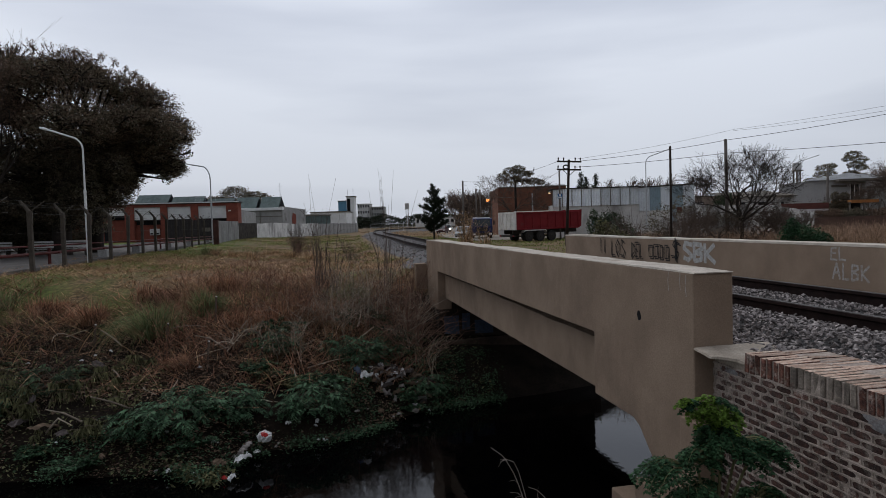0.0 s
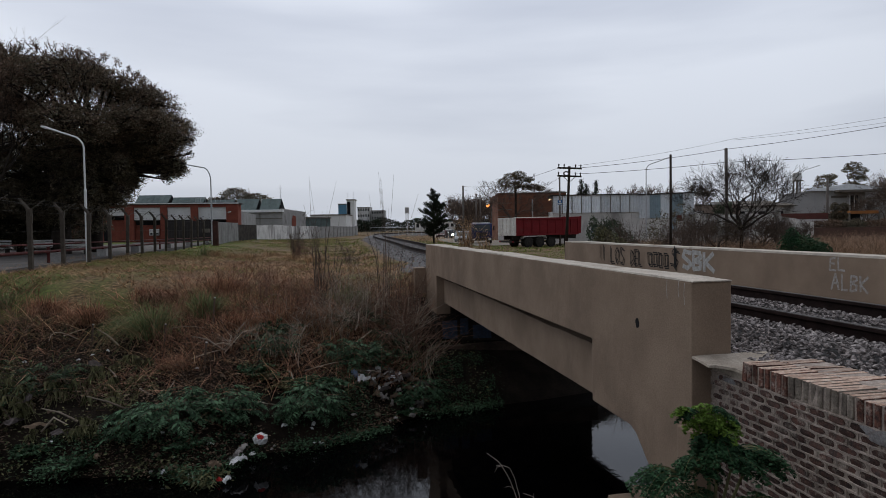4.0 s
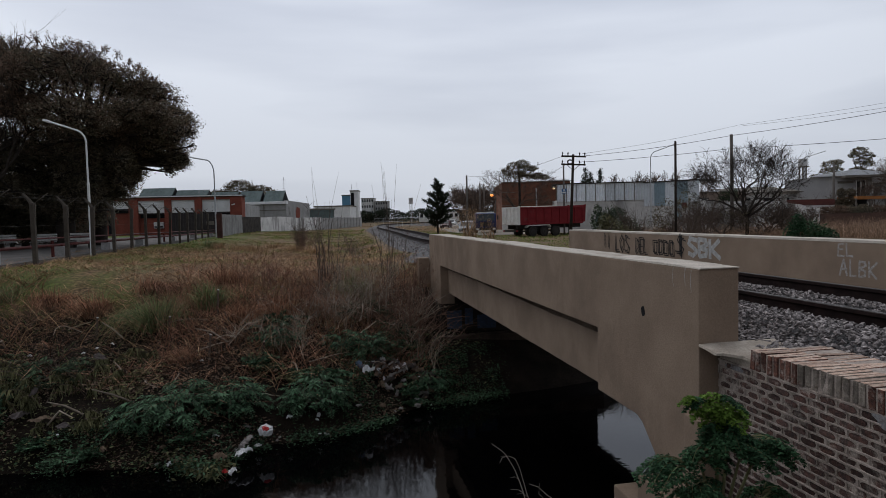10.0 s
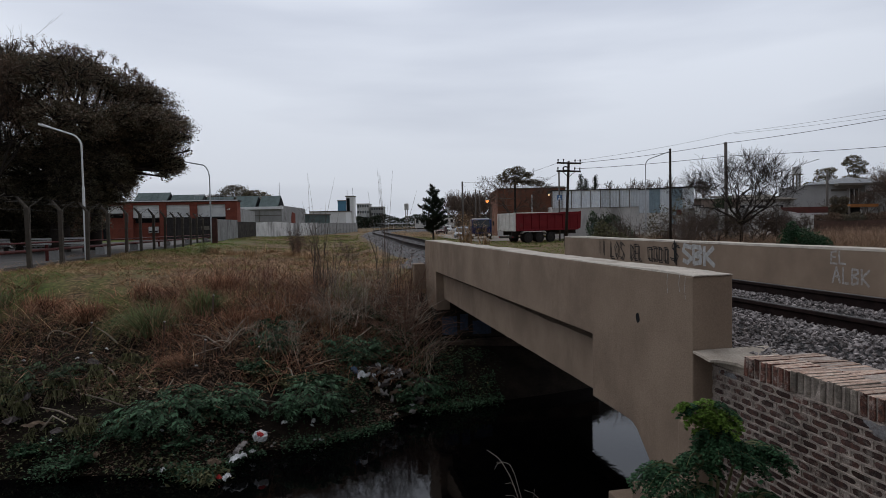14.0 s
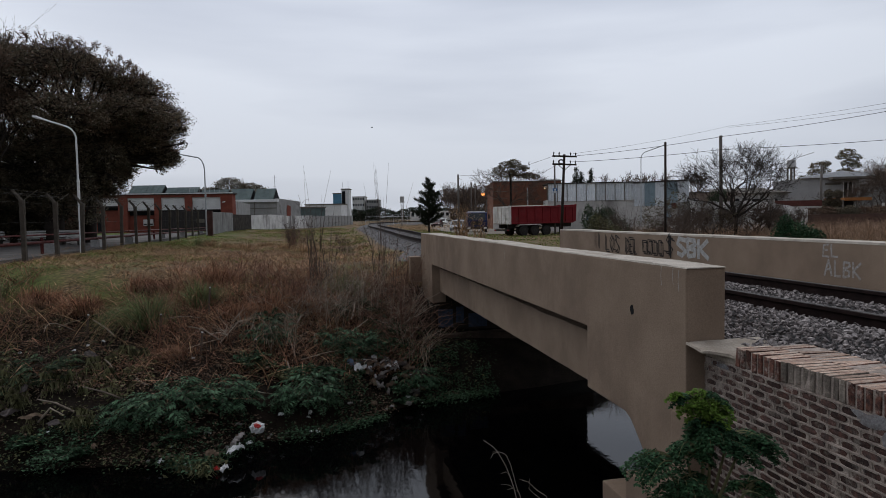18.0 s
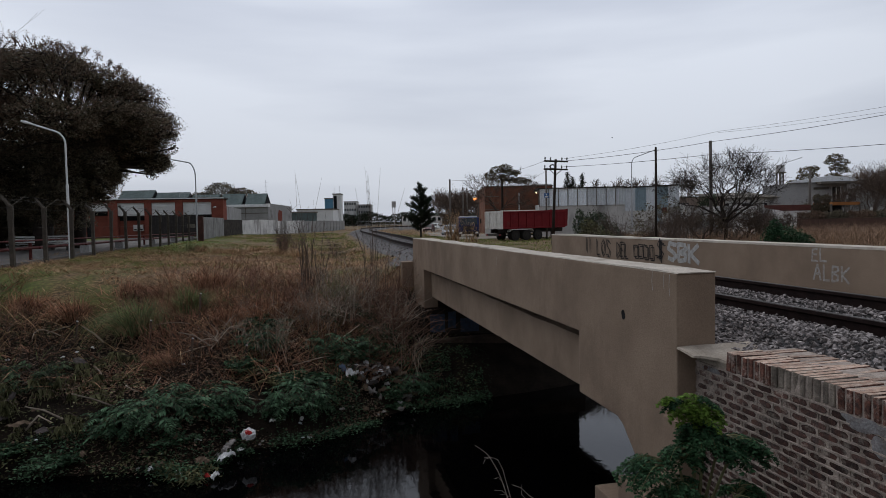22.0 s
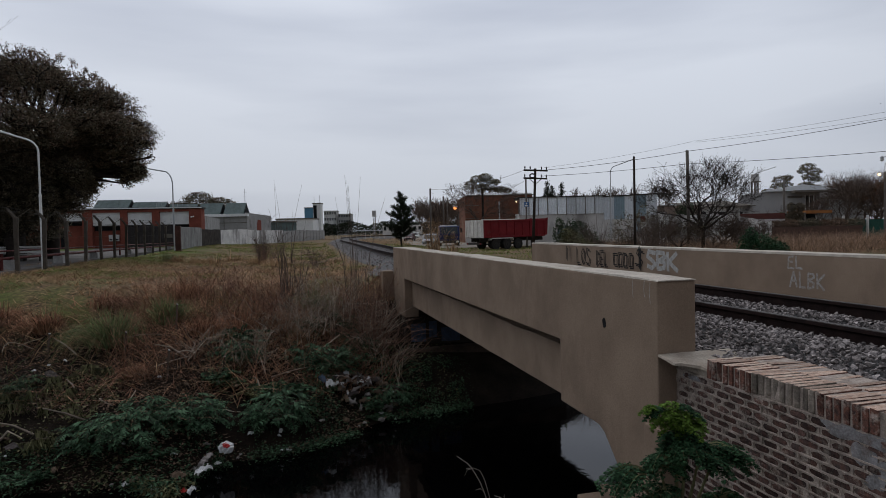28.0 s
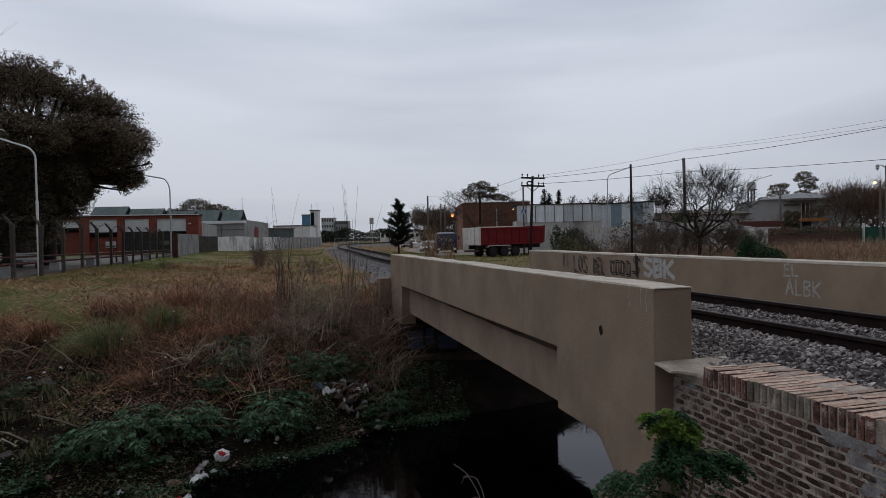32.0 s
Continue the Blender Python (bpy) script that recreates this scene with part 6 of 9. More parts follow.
def grow(g, rnd, p, d, length, r, depth, tips, spread=0.55, bend=0.25, kids=(2, 3), shrink=0.68, lift=0.1, sides=5, minimum=0.006):
    """A branch and the branches on it; tips collects where they end."""
    pts, radii, q = [p.copy()], [r], d.copy()
    steps = 3 if depth > 1 else 2
    for k in range(steps):
        q = (q + Vector((rnd.uniform(-bend, bend), rnd.uniform(-bend, bend), rnd.uniform(-bend * .6, bend * .6) + lift * 0.3))).normalized()
        pts.append(pts[-1] + q * length / steps)
        radii.append(max(r * (1 - 0.4 * (k + 1) / steps), minimum))
    g.tube(pts, radii, sides if depth > 1 else 3, False)
    tips.append((pts[-1], q, depth))
    if depth == 0:
        return
    for k in range(rnd.randint(*kids)):
        at = rnd.uniform(0.45, 1.0) if k else 1.0
        i = min(int(at * steps), steps - 1)
        start = pts[i].lerp(pts[i + 1], at * steps - i)
        nd = (q + Vector((rnd.uniform(-1, 1), rnd.uniform(-1, 1), rnd.uniform(-0.5, 0.8))) * spread + Vector((0, 0, lift))).normalized()
        grow(g, rnd, start, nd, length * shrink * rnd.uniform(0.8, 1.15), max(radii[-1] * 0.75, minimum), depth - 1, tips, spread, bend, kids, shrink, lift, sides, minimum)


def bare_tree(x, y, z, h, label, seed, depth=5, spread=0.6, trunk=0.16, material=None, name="bare_tree", leaves=0, leaf=None, leaf_size=0.15, kids=(2, 3), width=1.0, fork=2, minimum=0.006, group="", low=0.30, shrink=0.72, lift=0.08, bend=0.25):
    rnd = random.Random(seed)
    rng = np.random.default_rng(seed)
    t = thing(name, pose(x, y, z), label, "tree", group)
    g, tips = Geo(), []
    first = h * low
    trunk_g = Geo().tube([(0, 0, -0.3), (rnd.uniform(-.1, .1), 0, first * 0.5), (rnd.uniform(-.15, .15), rnd.uniform(-.1, .1), first)], [trunk * 1.25, trunk, trunk * 0.9], 8, False)
    part("trunk", trunk_g, material or BARK, t, smooth=True)
    top = Vector((0, 0, first * 0.95))
    for k in range(fork):
        a = 2 * math.pi * (k + rnd.random() * 0.6) / fork
        d = Vector((math.cos(a) * spread * width, math.sin(a) * spread * width, 1)).normalized()
        grow(g, rnd, top, d, h * 0.30, trunk * 0.75, depth, tips, spread, bend, kids, shrink, lift, 5, minimum)
    part("branchwork", g, material or BARK, t)
    if leaves:
        ends = np.array([tuple(p) for p, q, dd in tips if dd <= 1])
        c = ends[rng.integers(0, len(ends), leaves)] + rng.normal(size=(leaves, 3)) * leaf_size * 1.8
        part("foliage", leaf_mesh("foliage", c, leaf_size, leaf or OLIVE, rng), None, t)
    return t


def lobed_tree(x, y, z, lobes, leaves, size, leaf, label, seed, trunk=0.3, branch_to=14, name="evergreen_tree", gap=0.35, extra=None, category="tree", crotch=0.0):
    """A broad tree: a trunk, limbs to the lobes of its crown, and leaves thick on their outer shells."""
    rnd, rng = random.Random(seed), np.random.default_rng(seed)
    t = thing(name, pose(x, y, z), label, category)
    low = max(crotch, min(l[2] - l[5] for l in lobes))
    g = Geo().tube([(0, 0, -0.3), (0.1, 0, low * 0.5), (0.15, 0.1, low + 0.6)], [trunk * 1.3, trunk, trunk * 0.85], 10, False)
    part("trunk", g, BARK, t, smooth=True)
    limbs, tips = Geo(), []
    root = Vector((0.15, 0.1, low + 0.4))
    step = max(1, len(lobes) // 9)
    mains = [root.lerp(Vector(l[:3]), 0.5) + Vector((rnd.uniform(-.3, .3), rnd.uniform(-.3, .3), 0.2)) for l in lobes[::step]]
    for e in mains:
        limbs.tube([root, root.lerp(e, 0.5) + Vector((rnd.uniform(-.2, .2), rnd.uniform(-.2, .2), 0)), e], [trunk * 0.48, trunk * 0.36, trunk * 0.24], 6, False)
    for lx, ly, lz, rx, ry, rz in lobes:
        b = Vector((lx, ly, lz))
        a = min(mains, key=lambda e: (e - b).length)
        mid = a.lerp(b, 0.5) + Vector((rnd.uniform(-.25, .25), rnd.uniform(-.25, .25), rnd.uniform(-.1, .3)))
        limbs.tube([a, mid, b], [trunk * 0.22, trunk * 0.16, trunk * 0.08], 5, False)
        for k in range(branch_to):
            d = Vector((rnd.gauss(0, 1), rnd.gauss(0, 1), rnd.gauss(0.3, 0.8))).normalized()
            e = b + Vector((d.x * rx, d.y * ry, d.z * rz)) * 0.9
            m = b.lerp(e, 0.5) + Vector((rnd.uniform(-.2, .2), rnd.uniform(-.2, .2), rnd.uniform(-.2, .2)))
            limbs.tube([b, m, e], [trunk * 0.09, trunk * 0.05, 0.01], 4, False)
    part("branchwork", limbs, BARK, t)
    vol = np.array([l[3] * l[4] + l[4] * l[5] + l[3] * l[5] for l in lobes])
    pick = rng.choice(len(lobes), leaves, p=vol / vol.sum())
    L = np.array(lobes)[pick]
    d = rng.normal(size=(leaves, 3))
    d /= np.linalg.norm(d, axis=1)[:, None]
    r = rng.uniform(0.60, 1.0, (leaves, 1)) + 0.22 * rng.random((leaves, 1)) ** 6
    # clumps: leaves drawn towards scattered centres, with open gaps between
    bump = np.array([noise.noise(Vector(tuple(v * 2.6)) + Vector((k * 3.1, 0, 0))) for v, k in zip(d, pick)])
    keep = bump > -gap
    c = L[:, :3] + d * L[:, 3:] * (r + 0.16 * bump[:, None])
    part("crown", leaf_mesh("crown", c[keep], size, leaf, rng, 0.7), None, t)
    if extra:
        # lighter brown leaves only high up: the lower crown's shade is put in colour
        outer = c[keep][::3]
        outer = outer[outer[:, 2] > 4.8]
        part("crown", leaf_mesh("crown", outer + rng.normal(size=(len(outer), 3)) * 0.12, size, extra, rng, 0.7), None, t)
    return t


section(1.25)


# the great dark evergreen beside the yard, and a half-bare brown tree before it
def big_tree():
    """A wide dome of foliage over a dense dark mass, with one bough hanging clear at its rim."""
    rnd = random.Random(21)
    lobes = []
    while len(lobes) < 105:
        a, rr = rnd.uniform(0, 2 * math.pi), math.sqrt(rnd.random())
        u, v = math.cos(a) * rr, math.sin(a) * rr
        top = 10.75 - 3.6 * rr ** 3.0 + 0.75 * noise.noise(Vector((u * 3.1, v * 3.1, 4.0)))
        s = rnd.uniform(0.6, 1.4)
        if u > 0.82 and top < 6.0:
            continue
        swell = 1 + 0.12 * noise.noise(Vector((u * 2.2, v * 2.2, 9.0)))
        lobes.append((u * 6.15 * swell, v * 5.4, top - 0.7 * s - rnd.uniform(0, 0.6), s * 1.15, s * 1.15, s * 0.6))
    for k in range(140):
        u = rnd.uniform(-6.5, 4.0)
        lobes.append((u, rnd.uniform(-2.6, 4.0), rnd.uniform(1.3 if u < 2.4 else 3.3, 6.6), rnd.uniform(0.7, 1.3), rnd.uniform(0.8, 1.4), rnd.uniform(0.5, 1.0)))
    for k in range(40):
        lobes.append((rnd.uniform(-6.5, 4.4), rnd.uniform(-2.5, 3), rnd.uniform(6.0, 8.2), rnd.uniform(0.5, 1.0), rnd.uniform(0.5, 0.9), rnd.uniform(0.28, 0.5)))
    for k in range(44):
        a, q = rnd.uniform(0, 2 * math.pi), math.sqrt(rnd.random())
        lobes.append((4.0 + 1.7 * q * math.cos(a), rnd.uniform(-2.0, 1.5), 6.2 + 1.7 * q * math.sin(a), rnd.uniform(0.5, 0.85), rnd.uniform(0.5, 0.8), rnd.uniform(0.35, 0.55)))
    for k in range(26):
        a, q = rnd.uniform(0, 2 * math.pi), math.sqrt(rnd.random())
        lobes.append((5.75 + 1.05 * q * math.cos(a), rnd.uniform(-1.6, 0.8), 5.75 + 1.2 * q * math.sin(a), rnd.uniform(0.35, 0.65), rnd.uniform(0.4, 0.7), rnd.uniform(0.25, 0.42)))
    for k in range(64):
        u = rnd.uniform(0.8, 3.75)
        lobes.append((u, rnd.uniform(-2.8, 0.3), rnd.uniform(2.6 if u < 3.2 else 3.2, 4.9), rnd.uniform(0.5, 0.75), rnd.uniform(0.5, 0.8), rnd.uniform(0.4, 0.6)))
    for k in range(26):
        lobes.append((rnd.uniform(5.3, 6.15), rnd.uniform(-1.2, 0.4), rnd.uniform(4.2, 4.9), rnd.uniform(0.35, 0.5), rnd.uniform(0.4, 0.6), rnd.uniform(0.25, 0.4)))
    for k in range(34):
        lobes.append((rnd.uniform(3.2, 3.9), rnd.uniform(-2.4, 0.6), rnd.uniform(3.3, 5.0), rnd.uniform(0.4, 0.58), rnd.uniform(0.5, 0.7), rnd.uniform(0.35, 0.5)))
    lobes = [l for l in lobes if l[0] + l[3] < 4.5 or l[2] - l[5] > 4.3 or l[0] - l[3] > 4.9]
    # an open layer under the dome, where the limbs and the sky show through
    lobes = [l for l in lobes if not (0.1 < l[0] < 2.7 and l[2] + 0.8 * l[5] > 7.0 and l[2] - 0.8 * l[5] < 7.9)]
    lobes += [(5.8, -0.6, 4.4, 0.4, 0.5, 0.3), (5.3, -0.6, 4.3, 0.45, 0.5, 0.35), (5.6, -0.7, 3.9, 0.35, 0.4, 0.3), (6.2, -0.6, 4.8, 0.35, 0.5, 0.3)]
    t = lobed_tree(-13.4, 36.6, 2.3, lobes, 660000, 0.10, EVERGREEN, "huge dark evergreen tree with a domed crown over a yard", 31, 0.42, 9, gap=-0.02, extra=RUSSET, crotch=3.3)
    # upright sprigs that fringe the top of the crown
    rng = np.random.default_rng(22)
    g, cs = Geo(), []
    for k in range(420):
        a, rr = rnd.uniform(0, 2 * math.pi), math.sqrt(rnd.random())
        p = Vector((math.cos(a) * rr * 6.15, math.sin(a) * rr * 5.4, 10.55 - 3.6 * rr ** 3.0))
        d = Vector((rnd.gauss(0, 0.4) + 0.6 * math.cos(a) * rr, rnd.gauss(0, 0.4) + 0.6 * math.sin(a) * rr, 1)).normalized() * rnd.uniform(0.15, 0.42)
        if p.x > 5.6:
            continue
        g.tube([p - d * 0.5, p + d * 0.5, p + d], [0.02, 0.013, 0.006], 3, False)
        cs += [tuple(p + d * rnd.uniform(0.1, 1.05) + Vector((rnd.gauss(0, .06), rnd.gauss(0, .06), rnd.gauss(0, .05)))) for j in range(26)]
    tagged(part("sprigwork", g, BARK, t), kind="stuff")
    part("crown", leaf_mesh("crown", np.array(cs), 0.085, RUSSET, rng, 0.8), None, t, "brownish sprigs at the top of the crown")


big_tree()
lobed_tree(-12.6, 39.6, 2.3, [(0.4, 0, 4.6, 1.6, 1.6, 1.3), (-0.8, 0.5, 5.4, 1.6, 1.5, 1.2)], 9000, 0.15, EVERGREEN, "dark evergreen tree with a leaning trunk", 8, 0.28, 10)
lobed_tree(-16.2, 38.5, 2.3, [(0, 0, 2.3, 2.2, 1.5, 1.7), (-2.4, 0, 3.2, 2.2, 1.6, 1.7), (2.0, 0.6, 3.0, 1.4, 1.3, 1.2), (-4.4, 0, 2.4, 2.0, 1.5, 1.9), (0.8, 0.4, 1.4, 1.8, 1.2, 1.0), (-6.5, 1, 2.4, 2.0, 1.5, 2.2)], 60000, 0.16, EVERGREEN, "dark evergreen shrub mass under a great tree", 29, 0.2, 10, "evergreen_shrub")
bare_tree(-16.9, 37.5, 2.3, 11.6, "leafless tree rising behind a great evergreen", 7, 5, 0.5, 0.16, TWIG, "bare_tree", 0, None, 0.1, (2, 3), 0.9, 4, 0.004)
lobed_tree(-24.0, 48.0, 2.3, [(0, 0, 2.6, 4.5, 2.5, 2.6), (6, 0, 2.0, 3.5, 2, 2.2), (-6, 0, 3.6, 4, 3, 3.0), (3, 0, 5.0, 4, 2.5, 2.0), (-3, -2, 6, 4, 3, 2.2), (1, 0, 1.2, 6, 2, 1.4)], 70000, 0.22, EVERGREEN, "dark evergreen trees massed behind a yard", 19, 0.28, 10)
lobed_tree(-19.5, 38.0, 2.3, [(0, 0, 3.6, 3.2, 2.6, 2.2), (-2.5, 0, 5.0, 3, 2.6, 2.0), (2.0, 0, 2.6, 2.2, 2, 1.5), (-1.0, -1, 1.4, 3.5, 2, 1.5)], 45000, 0.17, EVERGREEN, "dark evergreen tree filling the back of a yard", 18, 0.28, 10)
bare_tree(-14.7, 30.2, 2.3, 7.6, "half-bare brown tree with fine dense twigs", 5, 6, 0.75, 0.2, BARK, "twiggy_tree", 15000, RUSSET, 0.09, (2, 3), 0.9, 3, 0.008)
bare_tree(-15.6, 31.6, 2.3, 7.8, "half-bare brown tree with fine dense twigs", 6, 6, 0.75, 0.2, BARK, "twiggy_tree", 12000, RUSSET, 0.09, (2, 3), 0.9, 3, 0.008)

# trees across the line
section(1.1)
bare_tree(25.3, 33.9, 1.6, 5.9, "leafless spreading tree behind dry grass", 12, 5, 0.85, 0.11, BARK, "bare_tree", 0, None, 0.1, (3, 4), 1.05, 7, 0.006, "", 0.26, 0.75, 0.04, 0.45)
bare_tree(27.8, 35.2, 1.6, 3.2, "leafless shrubby tree behind dry grass", 13, 5, 0.85, 0.05, TWIG, "bare_tree", 0, None, 0.1, (2, 4), 1.3, 6, 0.006, "", 0.1, 0.72, 0.03, 0.45)
bare_tree(23.8, 34.2, 1.6, 3.0, "leafless shrubby tree behind dry grass", 14, 5, 0.85, 0.05, TWIG, "bare_tree", 900, OLIVE, 0.10, (2, 4), 1.3, 6, 0.006, "", 0.1, 0.72, 0.03, 0.45)
bare_tree(26.4, 34.4, 1.6, 3.0, "leafless shrubby tree before a garden wall", 17, 5, 0.9, 0.045, TWIG, "bare_tree", 300, RUSSET, 0.08, (2, 4), 1.4, 7, 0.007, "", 0.06, 0.73, 0.03, 0.45)
bare_tree(28.9, 34.6, 1.6, 2.9, "leafless shrubby tree before a garden wall", 18, 5, 0.9, 0.045, TWIG, "bare_tree", 300, RUSSET, 0.08, (2, 4), 1.4, 7, 0.007, "", 0.06, 0.73, 0.03, 0.45)
bare_tree(22.4, 34.8, 1.6, 2.7, "leafless shrubby tree beside a metal shed", 19, 5, 0.9, 0.045, TWIG, "bare_tree", 300, RUSSET, 0.08, (2, 4), 1.4, 7, 0.007, "", 0.06, 0.73, 0.03, 0.45)
bare_tree(29.8, 36.0, 1.6, 2.7, "leafless shrubby tree before a garden wall", 16, 5, 0.85, 0.045, TWIG, "bare_tree", 0, None, 0.10, (2, 4), 1.4, 6, 0.006, "", 0.08, 0.72, 0.03, 0.45)
lobed_tree(22.2, 69.0, 1.6, [(0.5, 0, 7.7, 0.9, 0.9, 0.5), (0.9, 0, 7.0, 1.0, 1.1, 0.6), (-0.5, 0, 7.5, 0.8, 0.9, 0.45), (1.7, 0, 7.2, 0.6, 0.7, 0.35), (2.3, 0, 6.35, 0.8, 0.8, 0.42), (3.1, 0, 6.2, 0.6, 0.6, 0.32), (-0.1, 0, 6.5, 0.8, 0.8, 0.5), (1.5, 0, 6.3, 0.7, 0.7, 0.3), (-1.3, 0, 6.9, 0.7, 0.8, 0.5)], 21000, 0.10, OLIVE, "wide-crowned tree with clumps of dull leaves before a brick wall", 22, 0.14, 16, "roadside_tree", 0.12)
bare_tree(21.8, 69.2, 1.6, 7.6, "leafless dark branches of a tree before a brick wall", 23, 6, 0.75, 0.10, TWIG, "bare_tree", 500, OLIVE, 0.09, (2, 4), 1.15, 5, 0.007, "", 0.33, 0.71, 0.0, 0.4)
for k, (x, y, h) in enumerate(((27.5, 119, 7.5), (27.0, 111, 6.8), (29.0, 108, 7.6), (28.5, 126, 9.0), (31.0, 132, 9.5), (27.5, 96, 6.5), (30.5, 122, 8.5), (33.0, 128, 9.0), (29.0, 118, 8.6))):
    bare_tree(x, y, 1.6, h, "leafless brown roadside tree", 40 + k, 4, 0.7, 0.12, TWIG, "bare_tree", 500, RUSSET, 0.2, (3, 4), 1.0, 6, 0.018, "bare trees along the dirt road", 0.12, 0.74, 0.15)


def conifer(x, y, z, h, r, label, seed, n=5200, size=0.2):
    rnd, rng = random.Random(seed), np.random.default_rng(seed)
    t = thing("conifer", pose(x, y, z), label, "tree")
    part("trunk", Geo().tube([(0, 0, -0.2), (0, 0, h * 0.9)], [0.12, 0.03], 7, False), BARK, t)
    g, cs = Geo(), []
    whorls = int(h * 4)
    for k in range(whorls):
        zz = h * (0.14 + 0.84 * k / whorls)
        rr = r * (1 - (k / whorls) ** 1.5) * rnd.uniform(0.35, 1.2) + 0.1
        for j in range(3):
            a = rnd.uniform(0, 6.28)
            e = Vector((math.cos(a) * rr, math.sin(a) * rr, zz + rr * 0.55))
            g.tube([(0, 0, zz), e], [0.03, 0.008], 4, False)
            m = max(6, int(n * rr / (r * whorls * 2.2)))
            tt = rng.uniform(0.15, 1.08, (m, 1))
            cs.append(np.array([[0, 0, zz]]) + tt * (np.array([tuple(e)]) - [[0, 0, zz]]) + rng.normal(size=(m, 3)) * (0.08, 0.08, 0.1))
    part("boughwork", g, BARK, t)
    part("foliage", leaf_mesh("foliage", np.concatenate(cs), size, CONIFER, rng, 1.4, 0.3), None, t)


conifer(12.7, 68.9, 1.6, 6.3, 1.7, "dark pointed conifer beside the dirt road", 3, 30000, 0.16)
for k, (x, y, h) in enumerate(((29.9, 68, 7.4), (30.7, 68.4, 6.9), (31.7, 68, 7.2))):
    conifer(x, y, 1.6, h, 1.1, "dark conifer behind a metal shed", 50 + k, 5200, 0.22)
for k, (x, y, h) in enumerate(((36.0, 70, 7.2), (39.5, 69, 7.0), (42.0, 66, 6.8))):
    bare_tree(x, y, 1.6, h, "leafless grey tree behind a metal shed", 60 + k, 4, 0.8, 0.1, TWIG, "bare_tree", 0, None, 0.1, (3, 4), 1.2, 5, 0.014, "", 0.25, 0.72, 0.1)
lobed_tree(75.4, 82.1, 1.6, [(0, 0, 8.3, 1.3, 1.3, 0.7), (-0.9, 0, 7.4, 0.8, 1.0, 0.5), (1.1, 0, 8.7, 0.7, 1.0, 0.45), (1.0, 0, 7.6, 0.9, 1.0, 0.45), (-2.4, 0, 6.6, 1.0, 1.0, 0.4), (-1.2, 0, 6.3, 1.2, 1.2, 0.5), (0.6, 0, 6.4, 1.4, 1.2, 0.5)], 9000, 0.18, OLIVE, "tall eucalyptus with rounded leaf clumps", 70, 0.22, 10, gap=0.05)
lobed_tree(80.2, 81.6, 1.6, [(-0.2, 0, 10.3, 1.1, 1.2, 0.6), (-1.2, 0, 9.7, 0.7, 1.0, 0.4), (1.0, 0, 9.6, 0.9, 1.2, 0.6), (0.2, 0, 8.8, 1.2, 1.2, 0.55), (1.3, 0, 8.4, 0.8, 1.0, 0.5), (-0.6, 0, 7.4, 1.2, 1.2, 0.6), (0.9, 0, 7.0, 1.2, 1.2, 0.6)], 11000, 0.18, OLIVE, "tall eucalyptus with rounded leaf clumps", 71, 0.22, 10, gap=0.05)
for k, (x, y, h) in enumerate(((54.8, 51.6, 6.6), (56.6, 52.4, 7.0), (53.2, 53.4, 5.0))):
    bare_tree(x, y, 1.6, h, "twiggy half-bare brown tree before a house", 120 + k, 5, 0.75, 0.09, TWIG, "half_bare_tree", 1500, RUSSET, 0.09, (2, 4), 1.1, 5, 0.008, "", 0.15, 0.74, 0.05, 0.4)
for k, (x, y, h, lf) in enumerate(((66, 62, 8.2, RUSSET), (70, 63, 8.8, RUSSET), (66.5, 60.5, 7.4, RUSSET), (67.5, 56, 7.8, ORANGE), (72, 58, 8.5, ORANGE), (76, 56, 8.8, ORANGE), (62, 50, 6.6, ORANGE), (80, 60, 9.5, RUSSET), (58.0, 50.5, 6.2, ORANGE), (60.2, 51.5, 6.6, RUSSET), (62.2, 50.4, 6.8, ORANGE), (64.0, 51.5, 7.0, ORANGE))):
    bare_tree(x, y, 1.6, h, "thin tree with brown autumn leaves" if lf is RUSSET else "thin tree with orange autumn leaves", 80 + k, 4, 0.7, 0.12, TWIG, "autumn_tree", 2600, lf, 0.12, (3, 4), 1.0, 6, 0.010, "autumn trees beside the houses", 0.15, 0.74, 0.12)
for k, (x, y) in enumerate(((40.0, 43.5), (42.5, 43.8), (45.5, 44.0), (48.5, 45.0))):
    lobed_tree(x, y, 1.5, [(0, 0, 1.3, 1.3, 0.7, 0.8), (0.8, 0, 1.7, 0.8, 0.6, 0.5), (-0.7, 0, 1.6, 0.7, 0.6, 0.5)], 5000, 0.12, EVERGREEN if k % 2 else RUSSET, "low dark hedge before a house", 110 + k, 0.05, 8, "hedge_bush", 0.25, None, "bush")
lobed_tree(43.7, 46.4, 1.5, [(0, 0, 3.2, 0.42, 0.4, 0.42), (0.05, 0, 2.5, 0.45, 0.4, 0.4), (-1.0, 0.1, 2.4, 0.5, 0.4, 0.4), (0.9, 0, 3.2, 0.35, 0.4, 0.4), (0.8, 0, 2.5, 0.4, 0.4, 0.4), (-0.4, 0, 1.9, 0.5, 0.4, 0.35)], 9000, 0.1, EVERGREEN, "small dark clipped tree before a house", 73, 0.08, 6, gap=0.3)
section(1.25)
lobed_tree(-14.2, 118, 2.0, [(0, 0, 7.4, 3.0, 2.5, 1.6), (3.6, 0, 6.6, 2.6, 2.5, 1.4), (-3.4, 0, 6.2, 2.2, 2, 1.2)], 6000, 0.36, EVERGREEN, "dark tree beyond the warehouse roofs", 90, 0.3, 8)


